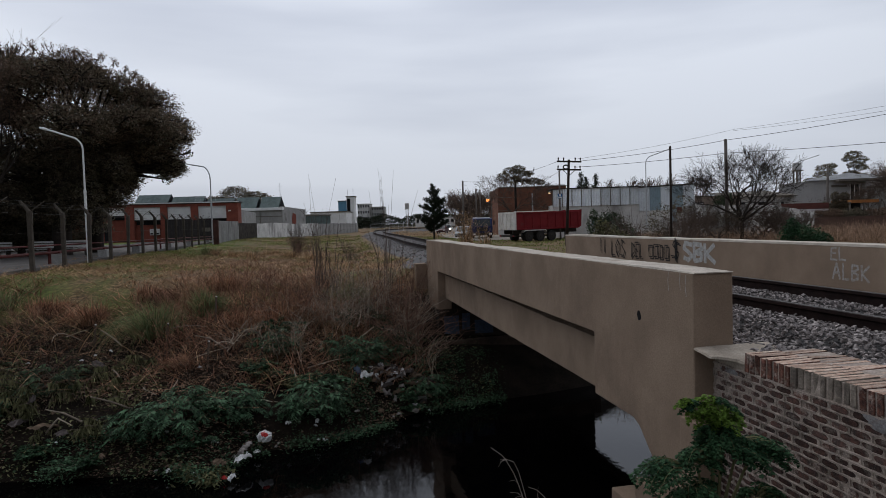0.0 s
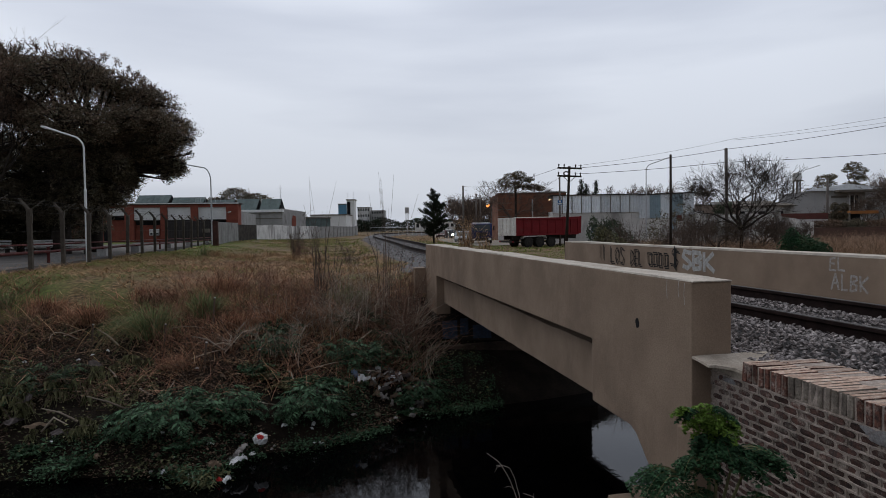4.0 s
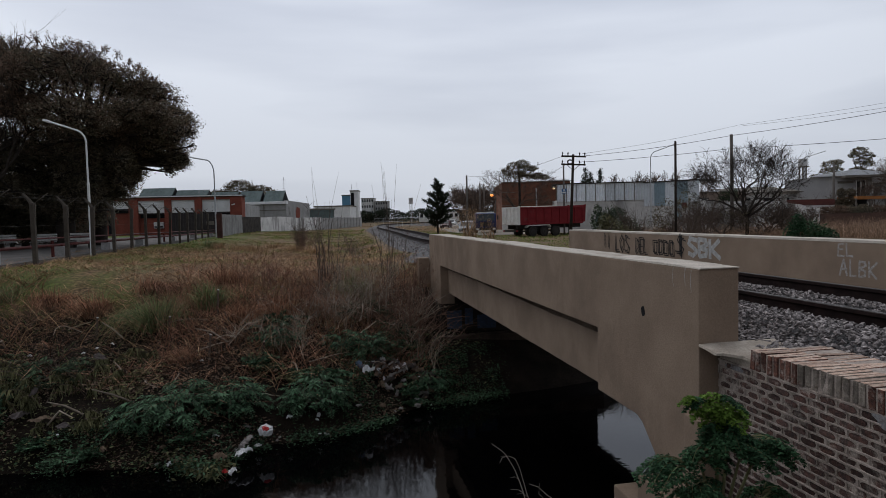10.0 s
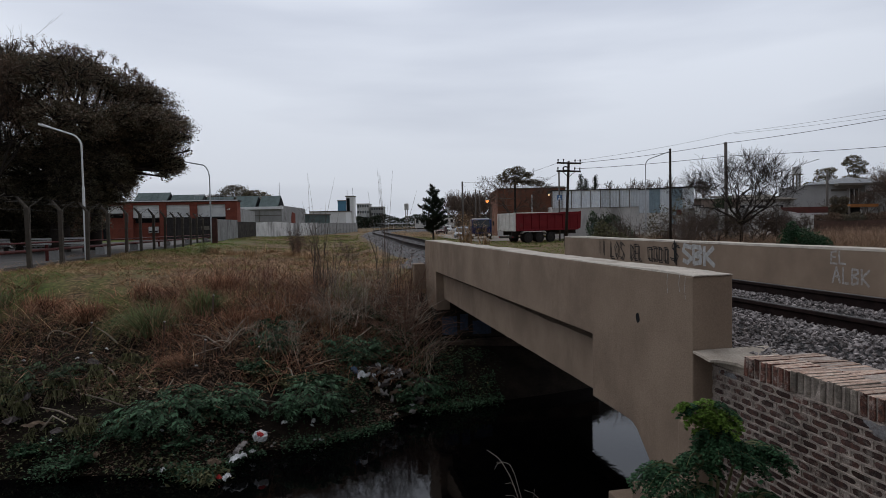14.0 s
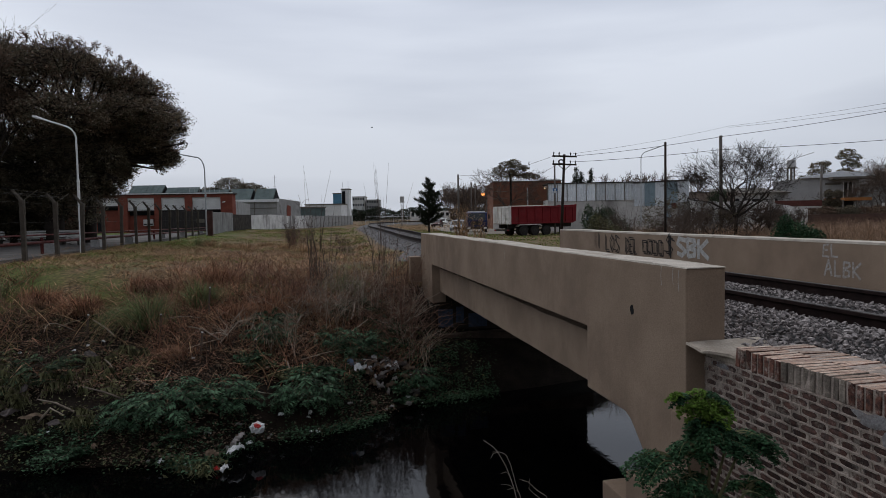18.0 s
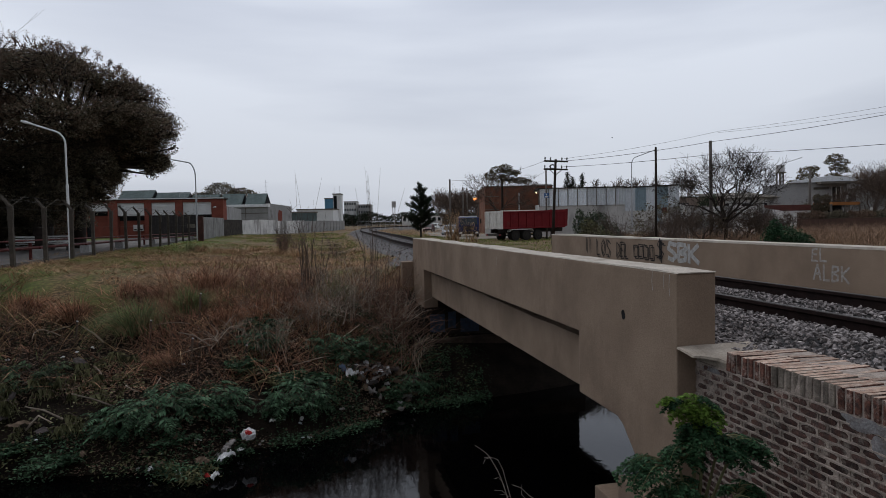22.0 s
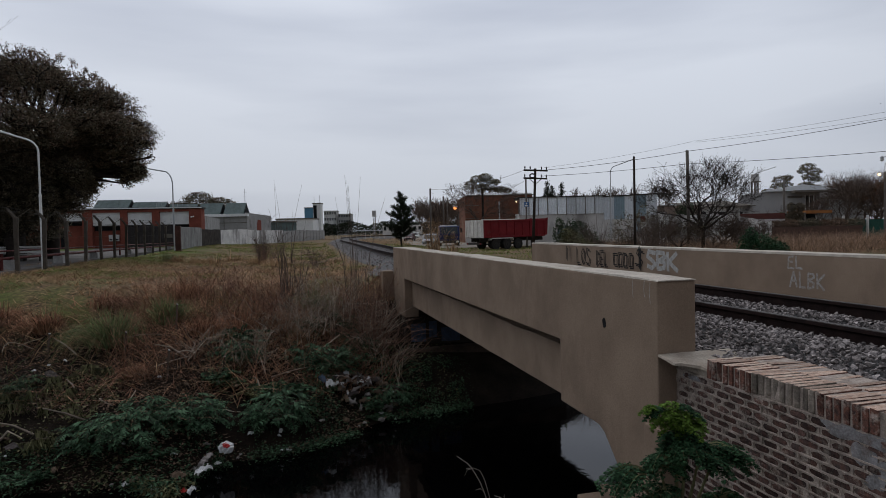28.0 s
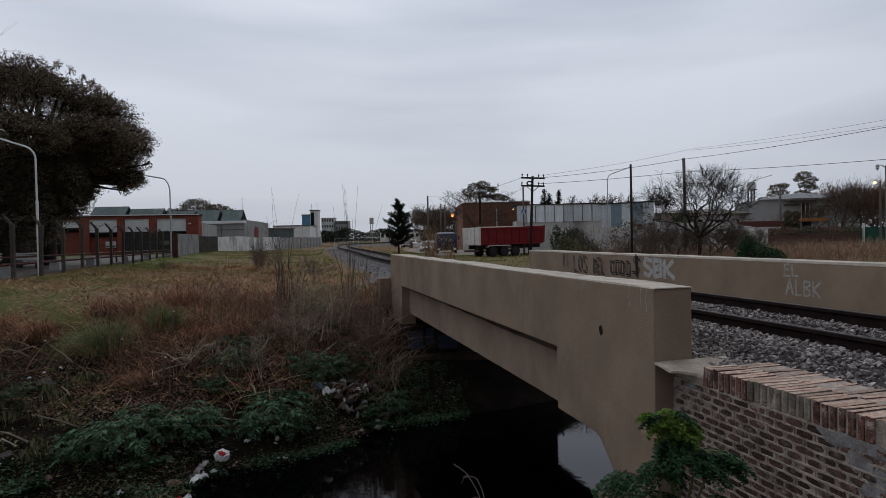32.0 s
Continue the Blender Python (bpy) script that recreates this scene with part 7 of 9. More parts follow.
def far_woods():
    rng = np.random.default_rng(9)
    n = 26000
    x = rng.uniform(-40, 140, n)
    y = 262 + 0.05 * x + rng.normal(size=n) * 3
    tops = np.array([2.6 + 2.2 * noise.noise(Vector((v * 0.13, 0, 0))) + 1.2 * noise.noise(Vector((v * 0.5, 4, 0))) for v in x])
    z = 2.0 + rng.uniform(0, 1, n) ** 0.8 * (tops + 2.2)
    stuff("far_woods", leaf_mesh("far_woods", np.stack([x, y, z], 1), 0.8, CONIFER, rng, 0.8), "dark line of far trees under the sky", "trees")
    n = 16000
    x = rng.uniform(70, 330, n)
    y = 210 - 0.2 * x + rng.normal(size=n) * 4
    tops = np.array([3.6 + 2.2 * noise.noise(Vector((v * 0.1, 8, 0))) for v in x])
    z = 1.6 + rng.uniform(0, 1, n) ** 0.8 * (tops + 2.5)
    stuff("far_woods", leaf_mesh("far_woods", np.stack([x, y, z], 1), 1.0, RUSSET, rng, 0.8), "brown line of far bare trees", "trees")


far_woods()


# ---------------------------------------------------------------- bank, field and verge
section(1.6)


def ground_z(xy):
    return np.array([height(a, b) for a, b in xy])


def shore_gap(xy):
    return np.array([b - lerp_table(FAR_SHORE, a) for a, b in xy])


def patch(xy, s, seed):
    return np.array([fnoise(a, b, s, seed) for a, b in xy])


def clear(xy):
    """Places off the track and the bridge."""
    keep = np.ones(len(xy), bool)
    keep &= ~((xy[:, 0] > 1.95) & (xy[:, 0] < 6.4) & (xy[:, 1] < 15.0))
    near_line = np.array([track_gap(a, b) for a, b in xy])
    return keep & (near_line > 2.0)


def strew(name, n, box, length, width, lean, droop, material, label, seed, keep, drop=0.0, levels=4):
    """Grass or stalks over a stretch of the plan."""
    rng = np.random.default_rng(seed)
    xy = np.stack([rng.uniform(box[0], box[1], n), rng.uniform(box[2], box[3], n)], 1)
    xy = xy[keep(xy)]
    xy = xy[clear(xy)]
    m = len(xy)
    z = ground_z(xy) - 0.02 - drop
    a = rng.uniform(0, 2 * math.pi, m)
    ln = rng.uniform(lean[0], lean[1], m)
    L = np.stack([np.cos(a) * ln, np.sin(a) * ln], 1)
    return stuff(name, blade_mesh(name, np.column_stack([xy, z]), rng.uniform(length[0], length[1], m), rng.uniform(width[0], width[1], m), L, droop, material, rng, levels), label, "grass")


B = (-9.5, 2.6, 8.8, 18)
strew("dead_stalks", 11000, B, (0.2, 0.55), (0.006, 0.013), (0.4, 1.9), 0.7, BROWN, "tangled dead brown stalks covering a canal bank", 1,
      lambda q: (shore_gap(q) > np.where(q[:, 0] < -2.6, 1.5, 0.9)) & (shore_gap(q) < 4.0 + 1.2 * patch(q, 0.4, 2)) & (patch(q, 0.5, 5) > -0.6))
strew("dry_grass", 8000, B, (0.15, 0.42), (0.006, 0.012), (0.6, 2.0), 0.9, STRAW, "matted dry grass on a canal bank", 2,
      lambda q: (shore_gap(q) > 1.8) & (shore_gap(q) < 4.8) & (patch(q, 0.45, 9) > -0.1))
strew("reddish_dry_grass", 7000, B, (0.2, 0.55), (0.006, 0.012), (0.4, 1.5), 0.8, RED_STRAW, "reddish dry grass drooping on a canal bank", 3,
      lambda q: (shore_gap(q) > 1.3) & (shore_gap(q) < 4.2) & (patch(q, 0.55, 12) > 0.05))
strew("green_bank_grass", 5000, B, (0.15, 0.38), (0.006, 0.012), (0.4, 1.5), 0.8, TUFT, "dull green grass among dead stalks", 4,
      lambda q: (shore_gap(q) > 0.9) & (shore_gap(q) < 5.0) & (patch(q, 0.6, 15) > 0.1))
strew("short_grass", 70000, (-8.5, 3.2, 13.5, 30), (0.04, 0.10), (0.005, 0.011), (0.2, 1.0), 0.6, LAWN, "short worn green grass of an open field", 5,
      lambda q: patch(q, 0.28, 18) + 0.35 * patch(q, 1.3, 19) + 0.035 * (q[:, 1] - 24) + 0.3 * np.clip(-q[:, 0] - 4.6, 0, 2) - 0.16 > -0.05, levels=3)
strew("cut_straw", 48000, (-8.5, 3.2, 12.6, 30), (0.05, 0.16), (0.005, 0.012), (0.7, 2.2), 0.7, STRAW, "cut straw lying on an open field", 6,
      lambda q: patch(q, 0.3, 21) + 0.35 * patch(q, 1.1, 23) - 0.02 * (q[:, 1] - 24) > -0.2, levels=3)
strew("field_grass", 30000, (-8, 4.5, 28, 70), (0.04, 0.09), (0.012, 0.025), (0.2, 1.0), 0.6, LAWN, "rough grass of the far field beside a wall", 7,
      lambda q: (q[:, 0] > -7.0) & (patch(q, 0.12, 25) > -0.3), levels=3)
strew("field_straw", 18000, (-7, 4.5, 28, 80), (0.05, 0.12), (0.012, 0.022), (0.5, 1.4), 0.6, STRAW, "straw-coloured grass of the far field", 8,
      lambda q: patch(q, 0.15, 28) > -0.05, levels=3)
strew("dry_verge_grass", 42000, (6.5, 40, 12, 46), (0.3, 0.7), (0.004, 0.009), (0.15, 1.1), 0.7, VERGE, "tall reddish dry grass beyond the parapet", 9,
      lambda q: (patch(q, 0.2, 31) > -0.45) & (q[:, 0] > 6.6) & (q[:, 0] > 0.50 * q[:, 1]))
strew("dry_verge_grass", 9000, (9, 60, 20, 50), (0.3, 0.75), (0.005, 0.010), (0.15, 0.6), 0.6, STRAW, "tall pale dry grass beyond the parapet", 10,
      lambda q: (patch(q, 0.2, 35) > -0.2) & (q[:, 0] > 0.52 * q[:, 1]))
strew("tall_verge_grass", 12000, (17, 42, 21, 28.2), (0.5, 1.1), (0.005, 0.010), (0.1, 0.9), 0.7, VERGE, "tall reddish dry grass before garden walls", 15,
      lambda q: (patch(q, 0.3, 51) > -0.35) & (q[:, 0] > 0.60 * q[:, 1]))
strew("straw_tussocks", 22000, (-8.5, 3.0, 12.4, 25), (0.10, 0.30), (0.006, 0.012), (0.4, 1.8), 0.8, STRAW, "tussocks of dead straw-coloured grass on an open field", 16,
      lambda q: patch(q, 1.5, 71) + 0.4 * patch(q, 4.0, 72) > 0.16)
strew("brown_tussocks", 18000, (-8.5, 3.0, 12.4, 26), (0.08, 0.26), (0.006, 0.012), (0.5, 2.0), 0.8, BROWN, "tussocks of dead brown grass on an open field", 17,
      lambda q: patch(q, 1.3, 74) + 0.4 * patch(q, 4.0, 75) > 0.14)
strew("track_side_grass", 22000, (5.5, 26, 14.5, 60), (0.05, 0.14), (0.012, 0.028), (0.2, 1.0), 0.6, LAWN, "green grass beside the railway line", 11,
      lambda q: (patch(q, 0.15, 38) > -0.2) & (q[:, 0] < 0.52 * q[:, 1]), levels=3)
strew("track_side_straw", 9000, (5.5, 22, 45, 115), (0.1, 0.3), (0.015, 0.03), (0.3, 1.2), 0.6, STRAW, "dry grass inside the bend of the line", 12,
      lambda q: patch(q, 0.1, 41) > -0.3, levels=3)


def off_heap(xy):
    """Places off the heap of rubbish on the bank."""
    return ((xy[:, 0] - 1.28) / 0.76) ** 2 + ((xy[:, 1] - 11.6) / 0.44) ** 2 > 1.0


def leafy_weeds(name, n, box, size, material, label, seed, keep, tall=0.35):
    rng = np.random.default_rng(seed)
    xy = np.stack([rng.uniform(box[0], box[1], n), rng.uniform(box[2], box[3], n)], 1)
    xy = xy[keep(xy)]
    xy = xy[~((xy[:, 0] > 2.1) & (xy[:, 1] > 12.9)) & off_heap(xy)]
    hump = 0.5 + 0.5 * patch(xy, 0.9, seed)
    z = np.maximum(ground_z(xy), 0.0) + rng.uniform(0, 1, len(xy)) ** 0.7 * tall * (0.3 + hump)
    return stuff(name, leaf_mesh(name, np.column_stack([xy, z]), size, material, rng, 0.35, 0.5), label, "weeds")


leafy_weeds("green_weeds", 15000, (-7, 3.6, 8.8, 13.0), 0.05, WEED_LOW, "low dark green weeds along the water's edge", 61,
            lambda q: (shore_gap(q) > -0.12) & (shore_gap(q) < np.where(q[:, 0] > -0.6, 1.3, 0.35) + 0.6 * patch(q, 0.8, 62)) & (patch(q, 1.3, 63) + 0.5 * patch(q, 4.0, 60) > -0.12))
leafy_weeds("shore_weeds", 46000, (-4, 3.4, 8.8, 12.6), 0.05, WEED, "green weeds fringing the water's edge", 68,
            lambda q: (shore_gap(q) > -0.16) & (shore_gap(q) < np.where(q[:, 0] > 0.4, 1.3, 0.6)) & (patch(q, 1.0, 69) + 0.5 * patch(q, 3.5, 70) > -0.15), 0.22)
leafy_weeds("pale_weeds", 20000, (-9, 3.2, 8.8, 13.5), 0.06, WEED_PALE, "wilted pale weeds along the water's edge", 64,
            lambda q: (shore_gap(q) > -0.08) & (shore_gap(q) < 1.9) & (patch(q, 1.1, 65) > 0.12))
leafy_weeds("dead_leaves", 46000, (-9, 2.6, 9, 14), 0.05, RUSSET, "dead leaves caught among weeds on the bank", 66,
            lambda q: (shore_gap(q) > 0.1) & (shore_gap(q) < 3.2) & (patch(q, 0.9, 67) > -0.1), 0.2)


def leaf_bush(x, y, r, h, n, size, material, label, seed, frond=True):
    """A low bush of long compound leaves that arch from one root."""
    rnd, rng = random.Random(seed), np.random.default_rng(seed)
    z = max(height(x, y), 0.0)
    t = thing("leafy_bush", pose(x, y, z), label, "bush", "leafy bushes on the bank")
    g, cs = Geo(), []
    for k in range(n):
        a, lean = rnd.uniform(0, 6.28), rnd.uniform(0.2, 1.0)
        d = Vector((math.cos(a), math.sin(a), 0))
        L = rnd.uniform(0.7, 1.1)
        pts = []
        for s in range(6):
            u = s / 5
            pts.append(d * r * L * lean * u + Vector((0, 0, h * L * (1.15 * u - (0.35 + 0.45 * lean) * u * u))))
        g.tube(pts, [0.008, 0.007, 0.006, 0.005, 0.004, 0.002], 3, False)
        side = d.cross(Vector((0, 0, 1)))
        for s in np.linspace(0.3, 1.0, 9):
            i = min(int(s * 5), 4)
            p = pts[i].lerp(pts[i + 1], s * 5 - i)
            for sgn in (-1, 1):
                w = 0.16 * (1.25 - s) * r + 0.02
                for q in (0.4, 1.0):
                    cs.append(tuple(p + side * sgn * w * q + d * w * 0.4 * q + Vector((0, 0, -0.05 * q * r))))
    part("stemwork", g, TWIG, t)
    part("foliage", leaf_mesh("foliage", np.array(cs), size, material, rng, 0.3, 0.55), None, t)
    return t


for k, (x, y, r, h, n) in enumerate(((0.75, 12.0, 0.6, 0.5, 44), (-0.9, 12.5, 0.6, 0.45, 40), (-5.1, 10.7, 0.5, 0.35, 30), (-0.1, 11.0, 0.5, 0.4, 40), (1.45, 12.4, 0.45, 0.4, 30))):
    leaf_bush(x, y, r, h, n, 0.10, WEED, "dark green feathery-leaved bush on a canal bank", 200 + k)


_r = random.Random(900)
for k in range(14):
    x = _r.uniform(-6.2, 2.0)
    y = lerp_table(FAR_SHORE, x) + _r.uniform(0.15, 1.9)
    s = _r.uniform(0.22, 0.5)
    leaf_bush(x, y, s, s * 0.75, int(14 + 40 * s), 0.06, WEED if _r.random() < 0.75 else WEED_PALE, "low feathery-leaved weed on a canal bank", 700 + k)
strew("twig_tangle", 2600, (-3.0, 2.4, 11.2, 15.0), (0.25, 0.9), (0.0035, 0.008), (0.1, 1.2), 0.5, BROWN, "dense tangle of dead twigs on a canal bank", 13,
      lambda q: (patch(q, 0.7, 44) > -0.5) & (shore_gap(q) > 0.9), levels=5)
strew("pale_twig_tangle", 2600, (-7.0, 2.4, 10.4, 15.0), (0.2, 0.7), (0.004, 0.009), (0.3, 2.0), 0.5, STRAW, "pale dead twigs lying on a canal bank", 14,
      lambda q: (patch(q, 0.7, 47) > -0.1) & (shore_gap(q) > np.where(q[:, 0] < -2.6, 2.2, 0.7)) & (shore_gap(q) < 3.4), levels=5)


def sedge(x, y, n, h, r, label, seed, material=None):
    rng = np.random.default_rng(seed)
    t = thing("grass_tuft", pose(x, y, height(x, y) - 0.03), label, "grass tuft", "grass tufts")
    a = rng.uniform(0, 2 * math.pi, n)
    ln = rng.uniform(0.08, 0.62, n)
    base = np.stack([np.cos(a) * 0.16 * r, np.sin(a) * 0.16 * r, np.zeros(n)], 1) * rng.uniform(0, 1.6, (n, 1))
    lean = np.stack([np.cos(a) * ln, np.sin(a) * ln], 1) * r + rng.normal(size=(n, 2)) * 0.12 + rng.normal(size=2) * 0.15
    base += rng.normal(size=(n, 3)) * (0.07 * r, 0.07 * r, 0.01)
    part("foliage", blade_mesh("foliage", base, rng.uniform(0.55, 1.1, n) * h, rng.uniform(0.005, 0.011, n), lean, 0.55, material or TUFT, rng, 8, 1.7), None, t)
    m = n // 3
    part("dry_foliage", blade_mesh("dry_foliage", base[:m], rng.uniform(0.5, 1.0, m) * h, rng.uniform(0.003, 0.008, m), lean[:m] * 1.25, 0.6, STRAW, rng, 8, 1.8), None, t)
    return t


sedge(-3.05, 12.35, 850, 0.92, 1.1, "large arching tuft of green sedge on a bank", 300)
sedge(-2.2, 12.9, 600, 0.7, 0.8, "arching tuft of green sedge on a bank", 301)
sedge(0.6, 13.9, 500, 0.7, 1.0, "arching tuft of green sedge on a bank", 302)
sedge(-6.0, 13.6, 160, 0.6, 0.9, "small tuft of green sedge on a bank", 303)
sedge(-4.7, 28.2, 200, 0.7, 0.8, "tuft of green grass in an open field", 304)
sedge(-4.2, 27.6, 180, 0.6, 0.8, "tuft of dry grass in an open field", 305, STRAW)
for k, (x, y) in enumerate(((-3.4, 26.6), (-2.6, 25.0), (-2.0, 27.5), (-1.0, 24.6), (-0.2, 23.0))):
    sedge(x, y, 160, 0.55, 1.1, "pale tuft of dry grass in an open field", 306 + k, STRAW)


def shoots(x, y, h, n, spread, label, seed, material=None, r=0.012, twigs=True, lean=(0, 0), least=0.55):
    """A leafless shrub of long straight shoots."""
    rnd = random.Random(seed)
    t = thing("bare_shrub", pose(x, y, height(x, y) - 0.05), label, "shrub", "leafless shrubs on the bank")
    for k in range(n):
        a = rnd.uniform(0, 6.28)
        L = h * rnd.uniform(least, 1.0)
        s = spread * rnd.uniform(0.2, 1.0)
        e = Vector((math.cos(a) * s + lean[0] * L, math.sin(a) * s + lean[1] * L, L))
        m = e * 0.5 + Vector((rnd.uniform(-.06, .06), rnd.uniform(-.06, .06), 0.1))
        g = Geo().tube([Vector((math.cos(a) * 0.3 * spread, math.sin(a) * 0.3 * spread, 0)), m * 0.5 + Vector((math.cos(a), math.sin(a), 0)) * 0.15 * spread, m, e], [r, r * 0.8, r * 0.55, r * 0.22], 4, False)
        if twigs:
            for j in range(rnd.randint(5, 11)):
                u = rnd.uniform(0.25, 0.9)
                p = e * u
                d = Vector((rnd.uniform(-1, 1), rnd.uniform(-1, 1), rnd.uniform(0.1, 1.0))).normalized() * rnd.uniform(0.15, 0.5)
                g.tube([p, p + d * 0.5 + Vector((0, 0, 0.03)), p + d], [r * 0.4, r * 0.3, r * 0.15], 3, False)
        part("shoot", g, material or TWIG, t)
    return t


shoots(0.15, 14.2, 2.2, 13, 0.7, "leafless shrub with long straight upright shoots", 400, TWIG, 0.009, True, (0, 0), 0.4)
shoots(0.0, 14.4, 2.75, 9, 0.6, "leafless shrub with long straight upright shoots", 417, TWIG, 0.007, False, (0, 0), 0.5)
shoots(1.55, 14.0, 3.3, 13, 0.7, "leafless shrub with long straight upright shoots", 401, TWIG, 0.008, False, (0, 0), 0.42)
shoots(1.0, 13.3, 1.6, 14, 1.0, "leafless tangled shrub on a bank", 402, TWIG_PALE, 0.008)
shoots(1.75, 12.9, 1.7, 18, 0.9, "leafless reddish shrub against a bridge", 403, TWIG_RED, 0.011)
shoots(1.3, 13.6, 1.5, 20, 0.8, "dense leafless reddish shrub on a bank", 414, TWIG_RED, 0.006)
shoots(0.5, 13.6, 1.2, 20, 0.9, "dense leafless grey shrub on a bank", 415, TWIG_PALE, 0.005)
shoots(-0.2, 13.2, 1.0, 20, 0.9, "dense leafless grey shrub on a bank", 416, TWIG, 0.005)
shoots(2.0, 13.9, 1.5, 14, 0.6, "leafless reddish shrub against a bridge", 404, TWIG_RED, 0.010)
shoots(0.2, 12.6, 1.2, 16, 1.1, "leafless tangled shrub on a bank", 405, TWIG_PALE, 0.007)
shoots(-1.2, 13.6, 1.0, 16, 1.1, "leafless tangled shrub on a bank", 406, TWIG_RED, 0.007)
shoots(-0.6, 11.7, 0.9, 14, 1.0, "leafless tangled shrub on a bank", 407, TWIG_PALE, 0.007)
shoots(-5.2, 12.6, 0.9, 14, 1.0, "leafless tangled shrub on a bank", 408, TWIG_RED, 0.004)
shoots(-0.87, 27.0, 1.2, 44, 0.55, "dark tangled thorn shrub in an open field", 409, TWIG, 0.008)
shoots(-0.6, 24.5, 0.9, 22, 1.2, "low tangled thorn shrub in an open field", 410, TWIG_RED, 0.007)
shoots(1.0, 20.0, 0.9, 22, 1.2, "low tangled thorn shrub beside the line", 411, TWIG, 0.006)
shoots(-3.2, 12.4, 0.8, 14, 1.0, "leafless tangled shrub on a bank", 412, TWIG_RED, 0.004)
shoots(1.9, 12.0, 1.0, 10, 1.0, "bleached broken branches over dumped litter", 413, TWIG_PALE, 0.007)

for k, (x, y, n, h, r) in enumerate(((-0.5, 12.9, 900, 0.95, 0.8), (-0.9, 12.7, 500, 0.8, 0.9), (-4.3, 12.9, 500, 0.6, 1.0), (-3.4, 13.7, 500, 0.5, 1.1), (-0.1, 13.6, 500, 0.55, 0.9), (-1.5, 12.5, 500, 0.55, 1.1), (-6.6, 13.4, 300, 0.5, 1.0),
                                     (-2.0, 14.0, 400, 0.5, 1.1), (-5.2, 13.4, 400, 0.5, 1.0), (-2.3, 11.3, 400, 0.4, 1.2), (-6.2, 12.6, 400, 0.5, 1.0))):
    sedge(x, y, n, h, r, "drooping tussock of reddish dead grass on a bank", 330 + k, RED_STRAW if k % 3 else BROWN)


def pinna_mesh(name, roots, dirs, lengths, width, material, rng, sag=0.25):
    """Pointed leaflets that start at roots, run along dirs and sag a little."""
    roots, dirs, ln = np.array(roots), np.array(dirs), np.array(lengths).reshape(-1, 1)
    n = len(roots)
    dirs = dirs + rng.normal(size=(n, 3)) * 0.14
    dirs /= np.linalg.norm(dirs, axis=1)[:, None]
    side = np.cross(dirs, (0, 0, 1)) + rng.normal(size=(n, 3)) * 0.12
    side /= np.linalg.norm(side, axis=1)[:, None]
    drop = np.zeros((n, 3))
    drop[:, 2:] = -sag * ln
    mid = roots + dirs * ln * 0.45
    v = np.stack([roots, mid + side * ln * width, roots + dirs * ln + drop, mid - side * ln * width], 1)
    return raw_mesh(name, v.reshape(-1, 3), np.arange(n * 4).reshape(-1, 4), material)


def leaf_mound(x, y, r, h, leaves, label, seed, material, size=1.0):
    """A dense low bush: fern-like leaves laid over a dome, tips drooping outwards."""
    rnd, rng = random.Random(seed), np.random.default_rng(seed)
    t = thing("leafy_bush", pose(x, y, max(height(x, y), 0.0) - 0.03), label, "bush", "leafy bushes on the bank")
    roots, dirs, lens, g = [], [], [], Geo()
    for k in range(leaves):
        a, e = rnd.uniform(0, 6.28), math.asin(rnd.uniform(0.02, 1.0))
        lump = 1 + 0.35 * noise.noise(Vector((math.cos(a) * 1.7 + seed, math.sin(a) * 1.7, e * 2)))
        out = Vector((math.cos(a) * math.cos(e), math.sin(a) * math.cos(e), 0))
        p = Vector((out.x * r * lump, out.y * r * lump, h * math.sin(e) * lump)) * rnd.uniform(0.6, 1.0)
        d = (Vector((math.cos(a), math.sin(a), 0)) + Vector((rnd.uniform(-.7, .7), rnd.uniform(-.7, .7), rnd.uniform(-0.35, 0.45)))).normalized()
        L = size * rnd.uniform(0.16, 0.30)
        side = d.cross(Vector((0, 0, 1))).normalized()
        rib = [p + d * L * u - Vector((0, 0, 0.5 * L * u * u)) for u in (0, 0.5, 1)]
        if k % 2 == 0:
            g.tube([Vector((0, 0, 0)), p * 0.6 + Vector((0, 0, 0.08)), p] + rib[1:], [0.007, 0.005, 0.004, 0.003, 0.001], 3, False)
        for u in np.linspace(0.08, 1, 8):
            q = p + d * L * u - Vector((0, 0, 0.5 * L * u * u))
            for sg in (-1, 1):
                roots.append(tuple(q))
                dirs.append(tuple(side * sg + d * (0.45 + 0.5 * u) - Vector((0, 0, 0.25))))
                lens.append(0.46 * L * (1.12 - 0.85 * u) * rnd.uniform(0.8, 1.15))
    part("stemwork", g, TWIG, t)
    part("foliage", pinna_mesh("foliage", roots, dirs, lens, 0.19, material, rng), None, t)
    return t


for k, (x, y, r, h, n) in enumerate(((-2.15, 10.1, 0.62, 0.48, 190), (-1.45, 10.25, 0.52, 0.42, 150), (-2.75, 10.05, 0.4, 0.34, 90), (-0.22, 10.6, 0.55, 0.52, 190), (0.72, 12.0, 0.5, 0.6, 170), (0.35, 12.05, 0.4, 0.45, 100),
                                     (-0.9, 12.1, 0.5, 0.36, 110), (-5.2, 10.4, 0.45, 0.3, 80), (1.9, 11.7, 0.4, 0.3, 80))):
    leaf_mound(x, y, r, h, n, "dense dark green feathery-leaved bush on a canal bank", 520 + k, WEED)


